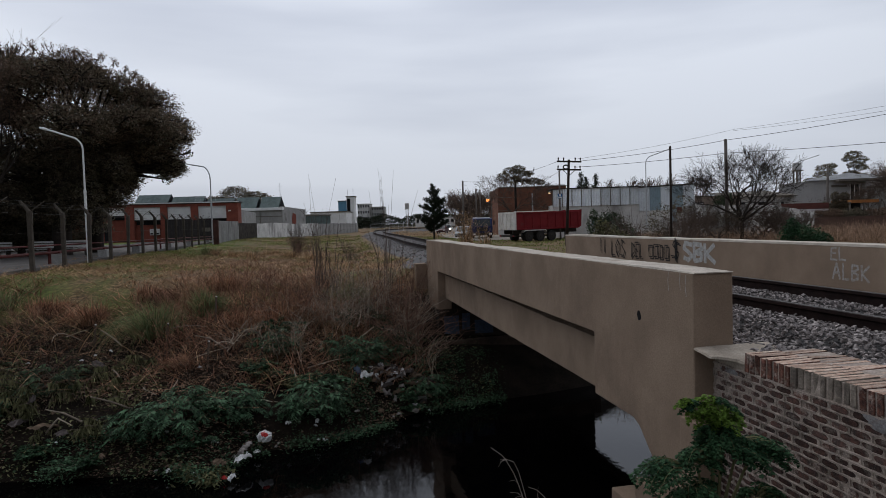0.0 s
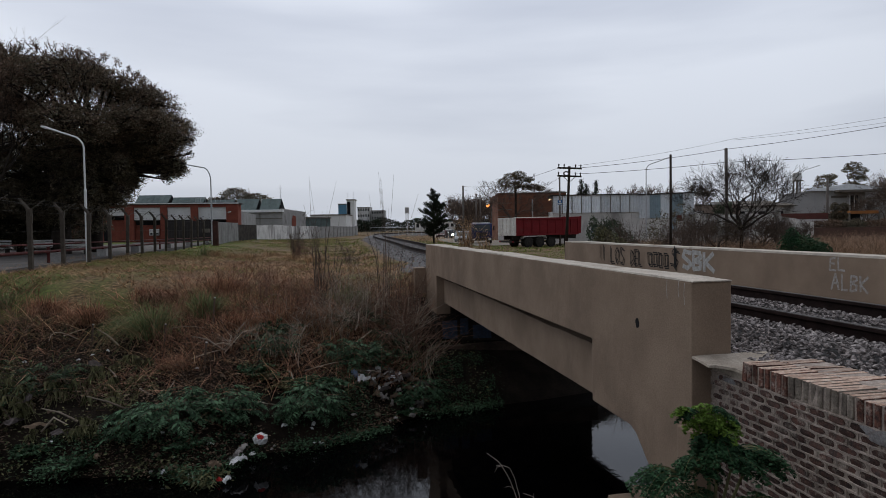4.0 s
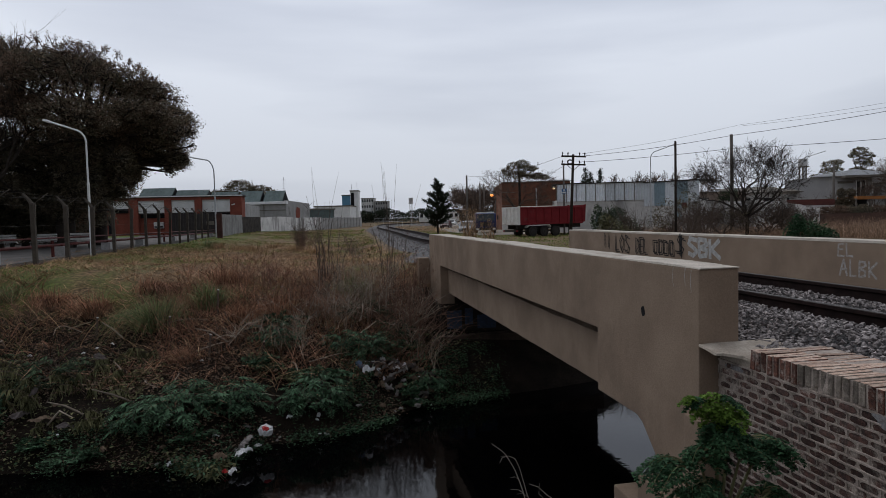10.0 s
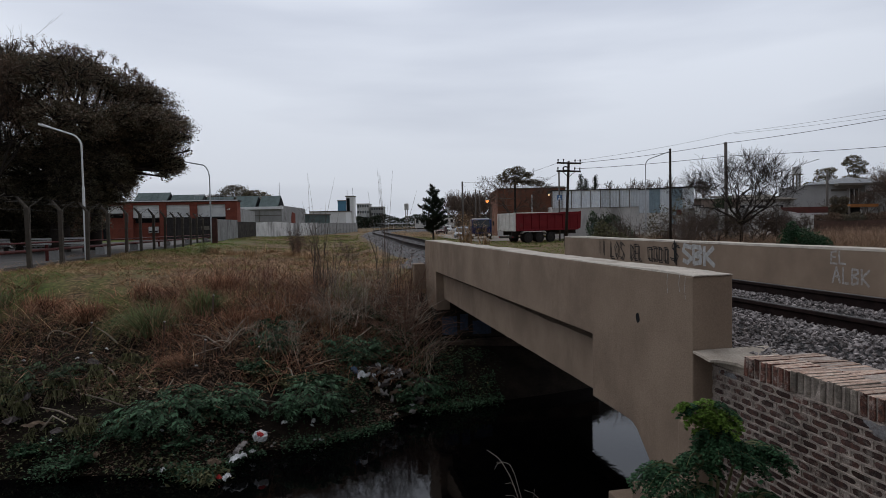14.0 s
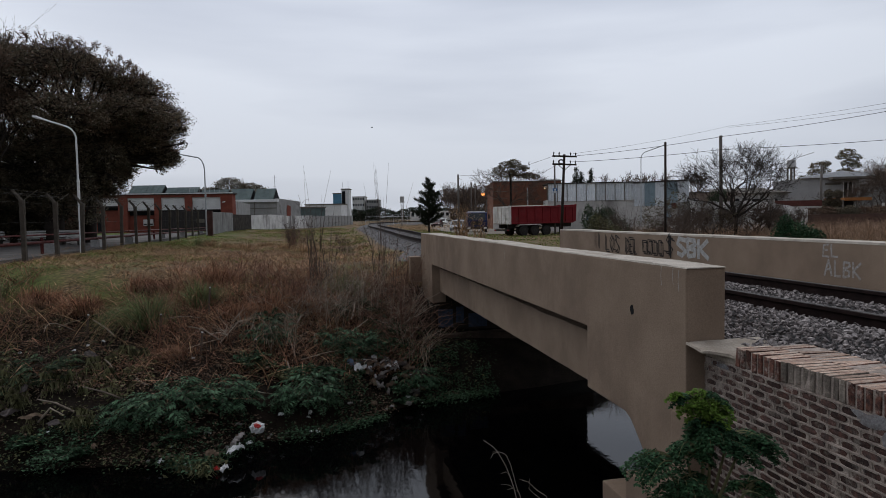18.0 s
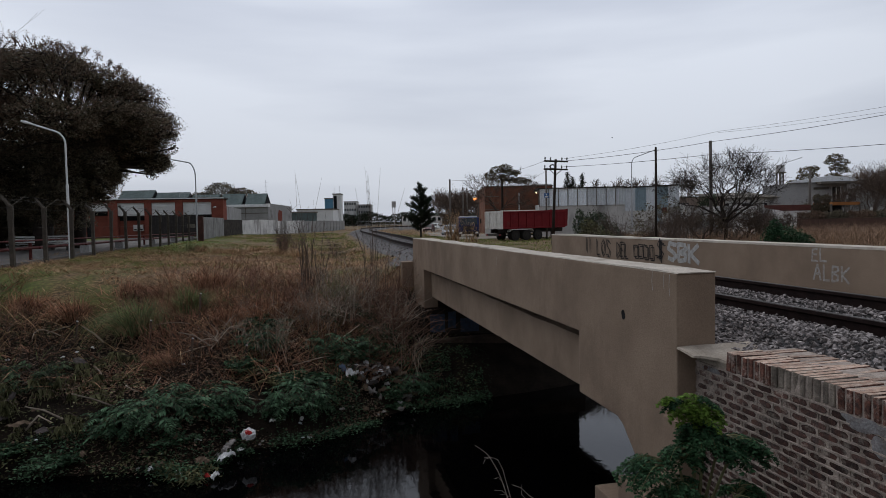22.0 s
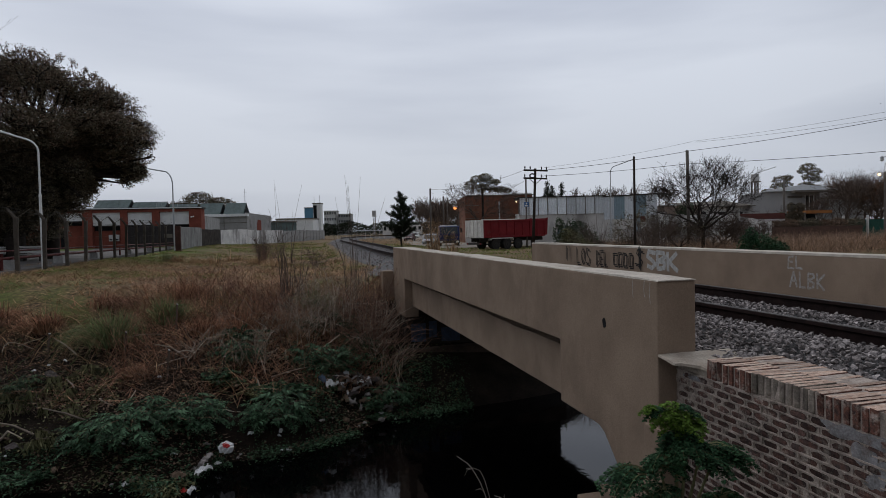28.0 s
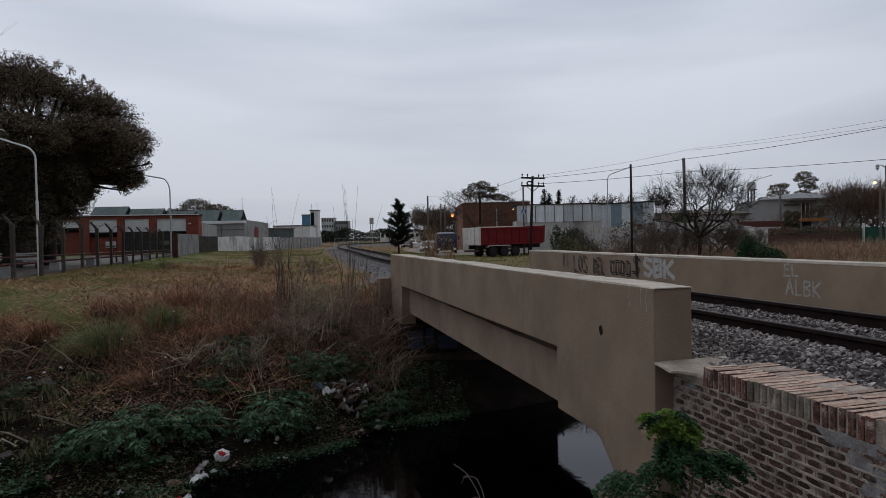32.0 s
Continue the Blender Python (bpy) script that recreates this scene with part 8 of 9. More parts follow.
for k, (x, y, r, h, n) in enumerate(((0.95, 13.4, 0.5, 0.45, 110), (1.45, 12.9, 0.45, 0.5, 110), (0.3, 13.2, 0.45, 0.35, 80), (-4.3, 11.3, 0.55, 0.35, 90), (-5.3, 11.4, 0.6, 0.4, 100))):
    leaf_mound(x, y, r, h, n, "dull dark bush tangled with dead stalks on a bank", 545 + k, WEED_LOW, 0.9)


def bramble(x, y, r, h, n, label, seed, material, thick=0.007):
    """Bare canes that arch and cross in all directions."""
    rnd = random.Random(seed)
    t = thing("bramble", pose(x, y, height(x, y) - 0.05), label, "shrub", "bare brambles on the bank")
    for k in range(n):
        a, b = rnd.uniform(0, 6.28), rnd.uniform(0, 6.28)
        p = Vector((math.cos(a) * r * rnd.random(), math.sin(a) * r * rnd.random(), 0))
        L, up = rnd.uniform(0.4, 1.0) * h * 1.3, rnd.uniform(0.45, 1.0) * h
        d = Vector((math.cos(b), math.sin(b), 0))
        bend = d.cross(Vector((0, 0, 1))) * rnd.uniform(-.25, .25)
        pts = [p + d * L * u + bend * u * u + Vector((rnd.uniform(-.03, .03), rnd.uniform(-.03, .03), up * (1.5 * u - rnd.uniform(0.4, 0.9) * u * u))) for u in np.linspace(0, 1, 6)]
        q = thick * rnd.uniform(0.6, 1.3)
        g = Geo().tube(pts, [q, q * .95, q * .85, q * .7, q * .5, q * .3], 4, False)
        for j in range(4):
            s = pts[rnd.randint(2, 4)]
            e = Vector((rnd.uniform(-1, 1), rnd.uniform(-1, 1), rnd.uniform(-0.2, 1))).normalized() * rnd.uniform(0.12, 0.4)
            g.tube([s, s + e * 0.5 + Vector((0, 0, 0.03)), s + e], [q * .5, q * .4, q * .2], 3, False)
        part("cane", g, material, t)
    return t


for k, (x, y, r, h, n) in enumerate(((1.6, 13.2, 0.7, 1.25, 26), (1.2, 12.6, 0.7, 1.0, 24), (0.5, 13.2, 0.8, 1.0, 24), (1.9, 12.6, 0.5, 1.0, 18), (-0.3, 12.7, 0.8, 0.7, 20), (1.3, 11.9, 0.6, 0.8, 18), (-1.6, 11.9, 0.8, 0.5, 16), (-0.8, 13.6, 0.8, 0.8, 18))):
    bramble(x, y, r, h, n, "tangle of bare reddish canes on a canal bank" if k % 2 else "tangle of bare bleached canes on a canal bank", 580 + k, TWIG_RED if k % 2 else TWIG_PALE)


def wilted_plant(x, y, h, n, label, seed):
    """Arching pale branches hung with wilted leaves."""
    rnd, rng = random.Random(seed), np.random.default_rng(seed)
    t = thing("wilted_plant", pose(x, y, height(x, y) - 0.05), label, "plant", "wilted plants on the bank")
    bases, lens, leans = [], [], []
    for k in range(n):
        a = rnd.uniform(0, 6.28)
        L = h * rnd.uniform(0.6, 1.1)
        d = Vector((math.cos(a), math.sin(a), 0))
        pts = [d * L * 0.75 * u + Vector((0, 0, L * (1.25 * u - 0.75 * u * u))) for u in np.linspace(0, 1, 6)]
        part("branch", Geo().tube(pts, [0.009, 0.008, 0.007, 0.005, 0.004, 0.002], 5, False), TWIG, t)
        for u in np.linspace(0.35, 1.0, 9):
            i = min(int(u * 5), 4)
            q = pts[i].lerp(pts[i + 1], u * 5 - i)
            for j in range(4):
                bases.append(tuple(q + Vector((rnd.uniform(-.03, .03), rnd.uniform(-.03, .03), 0))))
                lens.append(-rnd.uniform(0.08, 0.2))
                leans.append((rnd.uniform(-.5, .5), rnd.uniform(-.5, .5)))
    part("foliage", blade_mesh("foliage", np.array(bases), lens, rng.uniform(0.009, 0.02, len(lens)), leans, 0.3, WEED_PALE, rng, 4), None, t)
    return t


for k, (x, y, h, n) in enumerate(((-4.5, 11.0, 0.75, 6), (-3.9, 11.0, 0.7, 6), (-3.2, 11.0, 0.6, 5), (-4.9, 11.4, 0.7, 5), (-3.6, 11.4, 0.6, 5), (-5.6, 11.2, 0.7, 5), (-2.9, 11.5, 0.45, 4), (-4.6, 10.5, 0.5, 5), (-4.1, 10.15, 0.4, 4), (-2.95, 10.5, 0.45, 4), (-3.5, 10.1, 0.4, 5), (-1.55, 9.3, 0.3, 6), (-3.15, 10.0, 0.55, 7), (-4.3, 10.6, 0.6, 7), (-5.2, 10.9, 0.65, 7), (-3.7, 10.7, 0.55, 7), (-1.2, 9.25, 0.28, 6), (-4.9, 10.1, 0.4, 6))):
    wilted_plant(x, y, h, n, "wilted plant with hanging pale leaves on arching branches", 560 + k)

for k, (x, y, r, h, n) in enumerate(((1.75, 13.3, 0.6, 1.3, 34), (1.3, 13.0, 0.7, 1.1, 34), (0.7, 13.4, 0.8, 1.0, 34), (0.2, 13.0, 0.8, 0.9, 30), (2.0, 13.0, 0.4, 1.2, 26), (-0.5, 13.2, 0.8, 0.7, 26))):
    bramble(x, y, r, h, n, "dense thicket of fine leafless twigs on a canal bank", 640 + k, TWIG_PALE if k % 3 == 0 else TWIG_RED, 0.0042)

# shrubs and reeds across the line
for k, (x, y, h, n, s) in enumerate(((11.5, 21.5, 1.9, 34, 1.4), (13.0, 21.0, 1.8, 34, 1.4), (14.6, 22.5, 2.2, 34, 1.6), (10.2, 20.5, 1.4, 26, 1.0), (22.0, 31.0, 2.0, 30, 1.6), (24.5, 31.5, 2.4, 30, 1.6), (27.5, 32.5, 2.2, 30, 1.6), (30.5, 33.0, 2.4, 30, 1.8), (19.5, 30.0, 1.8, 26, 1.5))):
    shoots(x, y, h, n, s, "dense leafless shrub in dry grass", 430 + k, TWIG, 0.013)


def round_bush(x, y, z, lobes, leaves, size, material, label, seed):
    return lobed_tree(x, y, z, lobes, leaves, size, material, label, seed, 0.03, 8, "green_bush", 0.3, None, "bush")


round_bush(15.1, 17.3, 2.0, [(0, 0, 0.55, 0.65, 0.6, 0.5), (0.5, 0, 0.45, 0.5, 0.5, 0.4), (-0.45, 0, 0.6, 0.35, 0.4, 0.5), (-0.4, 0, 1.0, 0.2, 0.2, 0.3)], 9000, 0.065, FERN, "dark green leafy bush behind a parapet", 450)
round_bush(9.9, 20.4, 1.9, [(0, 0, 0.9, 0.5, 0.5, 0.45), (0.5, 0, 0.7, 0.4, 0.4, 0.4), (-0.2, 0, 1.3, 0.25, 0.3, 0.25)], 2200, 0.08, WEED_PALE, "thin green shrub behind a parapet", 451)
round_bush(16.4, 27.5, 1.7, [(0, 0, 1.6, 0.9, 0.6, 0.8), (0.9, 0, 2.3, 0.6, 0.5, 0.5), (-0.7, 0, 1.2, 0.5, 0.5, 0.5)], 1500, 0.10, OLIVE, "thin climbing shrub beside a dark pole", 452)
round_bush(23.4, 33.1, 1.6, [(0, 0, 1.5, 0.6, 0.6, 1.2), (0.2, 0, 2.3, 0.5, 0.5, 0.7), (-0.2, 0, 2.6, 0.3, 0.4, 0.4), (0.35, 0, 2.9, 0.25, 0.3, 0.35)], 5200, 0.09, WEED_LOW, "dark ivy-covered shrub at a bare tree", 453)
round_bush(13.2, 27.0, 1.7, [(0, 0, 1.2, 0.85, 0.6, 0.8), (0.75, 0, 1.0, 0.6, 0.5, 0.55), (-0.65, 0, 1.35, 0.4, 0.5, 0.6), (-0.75, 0, 1.9, 0.2, 0.25, 0.28), (0.2, 0, 1.7, 0.4, 0.4, 0.35)], 6500, 0.085, WEED_LOW, "dense dark evergreen bush before a metal shed", 454)


def reeds(x, y, n, h, label, seed):
    rng = np.random.default_rng(seed)
    t = thing("reeds", pose(x, y, height(x, y)), label, "reeds")
    a, r = rng.uniform(0, 6.28, n), rng.uniform(0, 0.62, n)
    base = np.stack([np.cos(a) * r, np.sin(a) * r * 0.6, np.zeros(n)], 1)
    L = rng.normal(size=(n, 2)) * 0.16
    part("stalkwork", blade_mesh("stalkwork", base, rng.uniform(0.55, 1.0, n) * h, rng.uniform(0.012, 0.022, n), L, 0.8, STRAW, rng, 5), None, t)
    tips = base + np.column_stack([L * h * 0.9, rng.uniform(0.6, 1.0, n) * h])
    part("foliage", leaf_mesh("foliage", tips[rng.integers(0, n, n * 4)] + rng.normal(size=(n * 4, 3)) * (0.05, 0.05, 0.16), 0.11, STRAW, rng, 1.5, 0.3), None, t)


section(1.1)
reeds(11.9, 50.0, 130, 2.6, "clump of tall dry reeds with pale plumes", 460)
reeds(13.4, 49.5, 60, 1.4, "clump of tall dry reeds with pale plumes", 461)


# ---------------------------------------------------------------- the leafy plant at the wall's foot
STEM_DRY = mat("bleached_stem", (0.50, 0.44, 0.39), (0.36, 0.31, 0.27), 6, 0.85, 0.1, 40)
STEM_PALE = mat("pale_green_stem", (0.17, 0.18, 0.085), (0.12, 0.11, 0.06), 6, 0.7, 0.1, 40)


def wall_plant():
    """Several stems with long twice-divided leaves in drooping clumps, yellow-green at the top."""
    rnd, rng = random.Random(77), np.random.default_rng(77)
    t = thing("leafy_plant", pose(1.98, 2.98, 1.70, 0, 0, -11), "bushy green plant with feathery leaves before a brick wall", "plant")
    stems, old, young = Geo(), [], []
    fronds = []

    def clump(x, y, z, n, length, a0, a1, rise):
        for k in range(n):
            fronds.append((Vector((x + rnd.uniform(-.03, .03), y + rnd.uniform(-.03, .03), z + rnd.uniform(-.04, .04))), rnd.uniform(a0, a1), length * rnd.uniform(0.7, 1.15), rise * rnd.uniform(0.5, 1.3)))

    pi = math.pi
    clump(0.04, 0.0, 0.74, 20, 0.085, 0, 2 * pi, 0.8)
    clump(-0.05, -0.01, 0.74, 5, 0.085, pi - 0.6, pi + 0.8, 0.5)
    clump(0.10, 0.0, 0.70, 6, 0.09, -0.7, 0.6, 0.6)
    clump(0.06, -0.02, 0.64, 16, 0.10, 0, 2 * pi, 0.6)
    clump(0.08, -0.02, 0.57, 36, 0.14, 0, 2 * pi, 0.6)
    clump(0.15, -0.02, 0.50, 18, 0.15, -1.2, 0.8, 0.5)
    clump(-0.03, -0.03, 0.47, 26, 0.13, 0, 2 * pi, 0.6)
    clump(0.24, -0.02, 0.52, 14, 0.18, -0.5, 0.45, 0.35)
    clump(-0.16, -0.04, 0.42, 16, 0.21, pi - 0.6, pi + 0.7, 0.5)
    clump(-0.08, -0.05, 0.30, 26, 0.16, 0, 2 * pi, 0.5)
    clump(-0.12, -0.05, 0.18, 24, 0.17, 0, 2 * pi, 0.5)
    clump(0.08, -0.05, 0.16, 22, 0.17, 0, 2 * pi, 0.5)
    clump(0.28, -0.02, 0.25, 18, 0.14, -1.0, 2.0, 0.5)
    for e in ((0.05, 0, 0.74), (0.09, -0.02, 0.52), (0.16, -0.02, 0.47), (-0.17, -0.04, 0.40), (0.24, -0.02, 0.47), (-0.1, -0.05, 0.22), (0.32, -0.02, 0.27), (-0.05, -0.03, 0.42)):
        e = Vector(e)
        stems.tube([(0.03 + rnd.uniform(-.03, .03), rnd.uniform(-.03, .03), -1.3), Vector((0.03 + e.x * 0.3, e.y, e.z * 0.3)), e], [0.014, 0.011, 0.006], 6, False)
    for p, a, L, rise in fronds:
        d = Vector((math.cos(a), math.sin(a), 0))
        side = d.cross(Vector((0, 0, 1)))
        pts = [p + d * L * u + Vector((0, 0, L * (rise * 1.3 * u - (0.55 + rise) * u * u))) for u in np.linspace(0, 1, 7)]
        stems.tube(pts, [0.004, 0.0035, 0.003, 0.0025, 0.002, 0.0015, 0.001], 3, False)
        dest = young if p.z > 0.64 and rnd.random() < 0.8 else old
        for u in np.linspace(0.18, 1.0, 8):
            i = min(int(u * 6), 5)
            q = pts[i].lerp(pts[i + 1], u * 6 - i)
            for s in (-1, 1):
                arm = (side * s + d * 0.7).normalized()
                w = L * 0.42 * (1.12 - u) + 0.008
                cross = arm.cross(Vector((0, 0, 1)))
                for f in (0.35, 0.7, 1.0):
                    c = q + arm * w * f - Vector((0, 0, 0.3 * w * f * f))
                    for s2 in (-1, 1):
                        dest.append((c + cross * s2 * 0.10 * w * (1.3 - f), arm * 0.6 + cross * s2))
    part("stemwork", stems, STEM_PALE, t, "pale green stems")

    def leaflets(items, material):
        c = np.array([tuple(x[0]) for x in items])
        dirs = np.array([tuple(x[1]) for x in items])
        n = len(c)
        c = c + rng.normal(size=(n, 3)) * 0.003
        dirs = dirs + rng.normal(size=(n, 3)) * 0.3 + (0, 0, -0.35)
        dirs /= np.linalg.norm(dirs, axis=1)[:, None]
        up = rng.normal(size=(n, 3)) * 0.4 + (0, 0, 1)
        s = np.cross(dirs, up)
        s /= np.linalg.norm(s, axis=1)[:, None]
        k = np.cross(s, dirs)
        ln = rng.uniform(0.015, 0.028, (n, 1))
        v = np.stack([c - dirs * ln * .4, c + s * ln * .27 + k * ln * .1, c + dirs * ln * .6, c - s * ln * .27 + k * ln * .1], 1)
        return raw_mesh("leaves", v.reshape(-1, 3), np.arange(n * 4).reshape(-1, 4), material)

    part("foliage", leaflets(old, FERN), None, t)
    part("young_foliage", leaflets(young, FERN_TIP), None, t, "yellow-green young leaves")


section(1.6)
wall_plant()
leaf_bush(2.45, 2.75, 0.3, 0.3, 26, 0.03, FERN, "low green weed at the foot of a brick wall", 480)
# pale dry stems on the near bank
dry = thing("dry_stems", pose(1.5, 4.4, 0.2), "few bleached dry stems on the near bank", "stems")
for pts, r in (([(0.03, 0, -0.3), (0.01, 0, 0.6), (-0.066, 0, 1.12), (-0.083, 0, 1.198), (-0.113, 0, 1.29), (-0.147, 0, 1.381), (-0.203, 0, 1.482), (-0.237, 0, 1.528), (-0.319, 0, 1.592)], 0.0042),
               ([(0.07, 0.02, -0.3), (0.03, 0.02, 0.7), (-0.027, 0.02, 1.12), (-0.053, 0.02, 1.184), (-0.074, 0.02, 1.266), (-0.104, 0.02, 1.381), (-0.139, 0.02, 1.458), (-0.19, 0.02, 1.482), (-0.246, 0.02, 1.486)], 0.0034),
               ([(0.22, -0.02, -0.3), (0.20, -0.02, 0.8), (0.166, -0.02, 1.12), (0.089, -0.02, 1.175), (0.025, -0.02, 1.243), (-0.048, -0.02, 1.275)], 0.0032),
               ([(0.24, -0.04, -0.3), (0.22, -0.04, 0.8), (0.13, -0.04, 1.10), (0.07, -0.04, 1.15), (0.02, -0.04, 1.20), (0.025, -0.04, 1.28)], 0.0026),
               ([(-0.083, 0.0, 1.198), (-0.12, 0.01, 1.225), (-0.18, 0.01, 1.235)], 0.0018), ([(-0.113, 0.0, 1.30), (-0.15, -0.01, 1.335), (-0.19, -0.01, 1.33)], 0.0018),
               ([(-0.19, 0.02, 1.482), (-0.235, 0.03, 1.47), (-0.255, 0.03, 1.43)], 0.0018), ([(-0.045, 0.02, 1.16), (-0.09, 0.02, 1.19), (-0.13, 0.03, 1.185)], 0.0016)):
    n = len(pts)
    part("stem", Geo().tube(pts, [r * (1 - 0.6 * k / (n - 1)) for k in range(n)], 5, False), STEM_DRY, dry)


# ---------------------------------------------------------------- spray paint on the parapet
section(1.6)
GLYPH = {
    "S": [[(0.9, 0.9), (0.3, 1.0), (0.1, 0.75), (0.5, 0.52), (0.9, 0.3), (0.6, 0.0), (0.05, 0.08)]],
    "B": [[(0.1, 0), (0.1, 1), (0.7, 0.95), (0.8, 0.7), (0.15, 0.52), (0.85, 0.4), (0.8, 0.05), (0.1, 0)]],
    "K": [[(0.1, 0), (0.1, 1)], [(0.9, 1), (0.15, 0.45), (0.95, 0)]],
    "E": [[(0.9, 1), (0.1, 1), (0.1, 0), (0.9, 0)], [(0.1, 0.52), (0.7, 0.52)]],
    "L": [[(0.1, 1), (0.1, 0), (0.9, 0)]],
    "O": [[(0.5, 1), (0.1, 0.7), (0.1, 0.25), (0.5, 0), (0.9, 0.3), (0.9, 0.75), (0.5, 1)]],
    "D": [[(0.1, 0), (0.1, 1), (0.75, 0.8), (0.85, 0.3), (0.1, 0)]],
    "A": [[(0.05, 0), (0.5, 1), (0.95, 0)], [(0.2, 0.4), (0.8, 0.4)]],
    "|": [[(0.3, 0), (0.3, 1)]],
    "$": [[(0.9, 0.85), (0.3, 0.95), (0.1, 0.72), (0.85, 0.35), (0.6, 0.1), (0.05, 0.15)], [(0.42, 1.1), (0.45, -0.05)], [(0.6, 1.1), (0.6, -0.05)]],
    "_": [[(0.1, 0.1), (0.1, 0.95), (0.85, 0.95), (0.85, 0.1), (0.1, 0.1)]],
}


def spray(word, y0, y1, z0, z1, width, material, label, outline=0.0):
    """Letters painted on the far parapet's inner face, read from the canal side."""
    t = thing("spray_letters", None, label, "graffiti", kind="structure")
    n = len(word)
    hand = random.Random(len(label) * 7 + n)
    for i, ch in enumerate(word):
        g = Geo()
        a, b = y0 + (y1 - y0) * (i + 0.06) / n, y0 + (y1 - y0) * (i + 0.94) / n
        for stroke in GLYPH[ch]:
            pts = [(a + (b - a) * (u + hand.uniform(-.09, .09)), z0 + (z1 - z0) * (v + hand.uniform(-.05, .05))) for u, v in stroke]
            pairs = list(zip(pts, pts[1:]))
            if outline:
                pairs = [((p[0] + o, p[1] + o * 0.8), (q[0] + o, q[1] + o * 0.8)) for p, q in pairs for o in (-outline, outline)]
            for (ya, za), (yb, zb) in pairs:
                d = Vector((yb - ya, zb - za))
                if d.length < 1e-6:
                    continue
                s = Vector((-d.y, d.x)).normalized() * width
                e = d.normalized() * width * 0.6
                x = 5.827 - 0.0004 * (len(g.v) // 4)
                g.add([(x, ya - e.x - s.x, za - e.y - s.y), (x, yb + e.x - s.x, zb + e.y - s.y), (x, yb + e.x + s.x, zb + e.y + s.y), (x, ya - e.x + s.x, za - e.y + s.y)], [(0, 1, 2, 3)])
        part("letter", g, material, t)


spray("||", 12.34, 12.02, 2.74, 3.03, 0.0095, SPRAY_BLACK, "black spray-painted strokes on beige concrete", 0.024)
spray("LOS", 11.85, 11.22, 2.70, 3.00, 0.0095, SPRAY_BLACK, "black spray-painted letters LOS on beige concrete", 0.022)
spray("DEL", 11.0, 10.55, 2.70, 2.97, 0.0095, SPRAY_BLACK, "black spray-painted letters DEL on beige concrete", 0.022)
spray("____", 10.36, 9.66, 2.70, 2.95, 0.0095, SPRAY_BLACK, "black spray-painted blocks on beige concrete", 0.02)
spray("$", 9.62, 9.33, 2.72, 3.04, 0.0095, SPRAY_BLACK, "black spray-painted sign on beige concrete", 0.02)
spray("SBK", 9.28, 8.42, 2.74, 3.005, 0.036, SPRAY_WHITE, "bold white spray-painted letters SBK on beige concrete")
spray("EL", 6.27, 6.03, 2.90, 3.035, 0.012, SPRAY_FAINT, "thin white spray-painted letters EL on beige concrete")
spray("ALBK", 6.24, 5.72, 2.685, 2.855, 0.013, SPRAY_FAINT, "smeared white spray-painted letters on beige concrete")


def smear(x, pts, width, material, name, label):
    g = Geo()
    for (ya, za), (yb, zb) in zip(pts, pts[1:]):
        g.add([(x, ya - width, za), (x, ya + width, za), (x, yb + width, zb), (x, yb - width, zb)], [(0, 1, 2, 3)])
    solo(name, g, material, label, "stain", kind="structure")


for y, a, b in ((3.95, 3.06, 2.94), (3.88, 3.05, 2.90), (4.10, 3.06, 2.92), (7.9, 2.98, 2.86)):
    smear(2.4565, [(y, a), (y + 0.01, (a + b) / 2), (y, b)], 0.0022, SPRAY_WHITE, "drip_mark", "thin white drip down a concrete parapet")
smear(2.632, [(12.5, 2.08), (12.3, 2.16), (12.15, 2.04), (12.0, 2.12)], 0.04, SPRAY_BLUE, "paint_mark", "faded blue paint mark on a concrete beam")

# ---------------------------------------------------------------- litter on the bank
BAG_WHITE = mat("crumpled_white_plastic", (0.72, 0.72, 0.72), (0.55, 0.55, 0.55), 8, 0.4, 0.2, 40)
BAG_RED = mat("red_printed_plastic", (0.55, 0.05, 0.045), (0.45, 0.04, 0.04), 8, 0.4, 0.1, 40)
RAG = mat("grey_dirty_cloth", (0.33, 0.30, 0.285), (0.12, 0.108, 0.10), 8, 0.95, 0.3, 60)
RAG_DARK = mat("dark_soiled_cloth", (0.12, 0.10, 0.095), (0.07, 0.058, 0.055), 8, 0.95, 0.3, 60)
RAG_BLUE = mat("pale_blue_cloth", (0.16, 0.23, 0.33), (0.13, 0.18, 0.26), 8, 0.9, 0.2, 60)
CARDBOARD = mat("wet_cardboard", (0.19, 0.135, 0.095), (0.11, 0.078, 0.056), 6, 0.9, 0.2, 50)


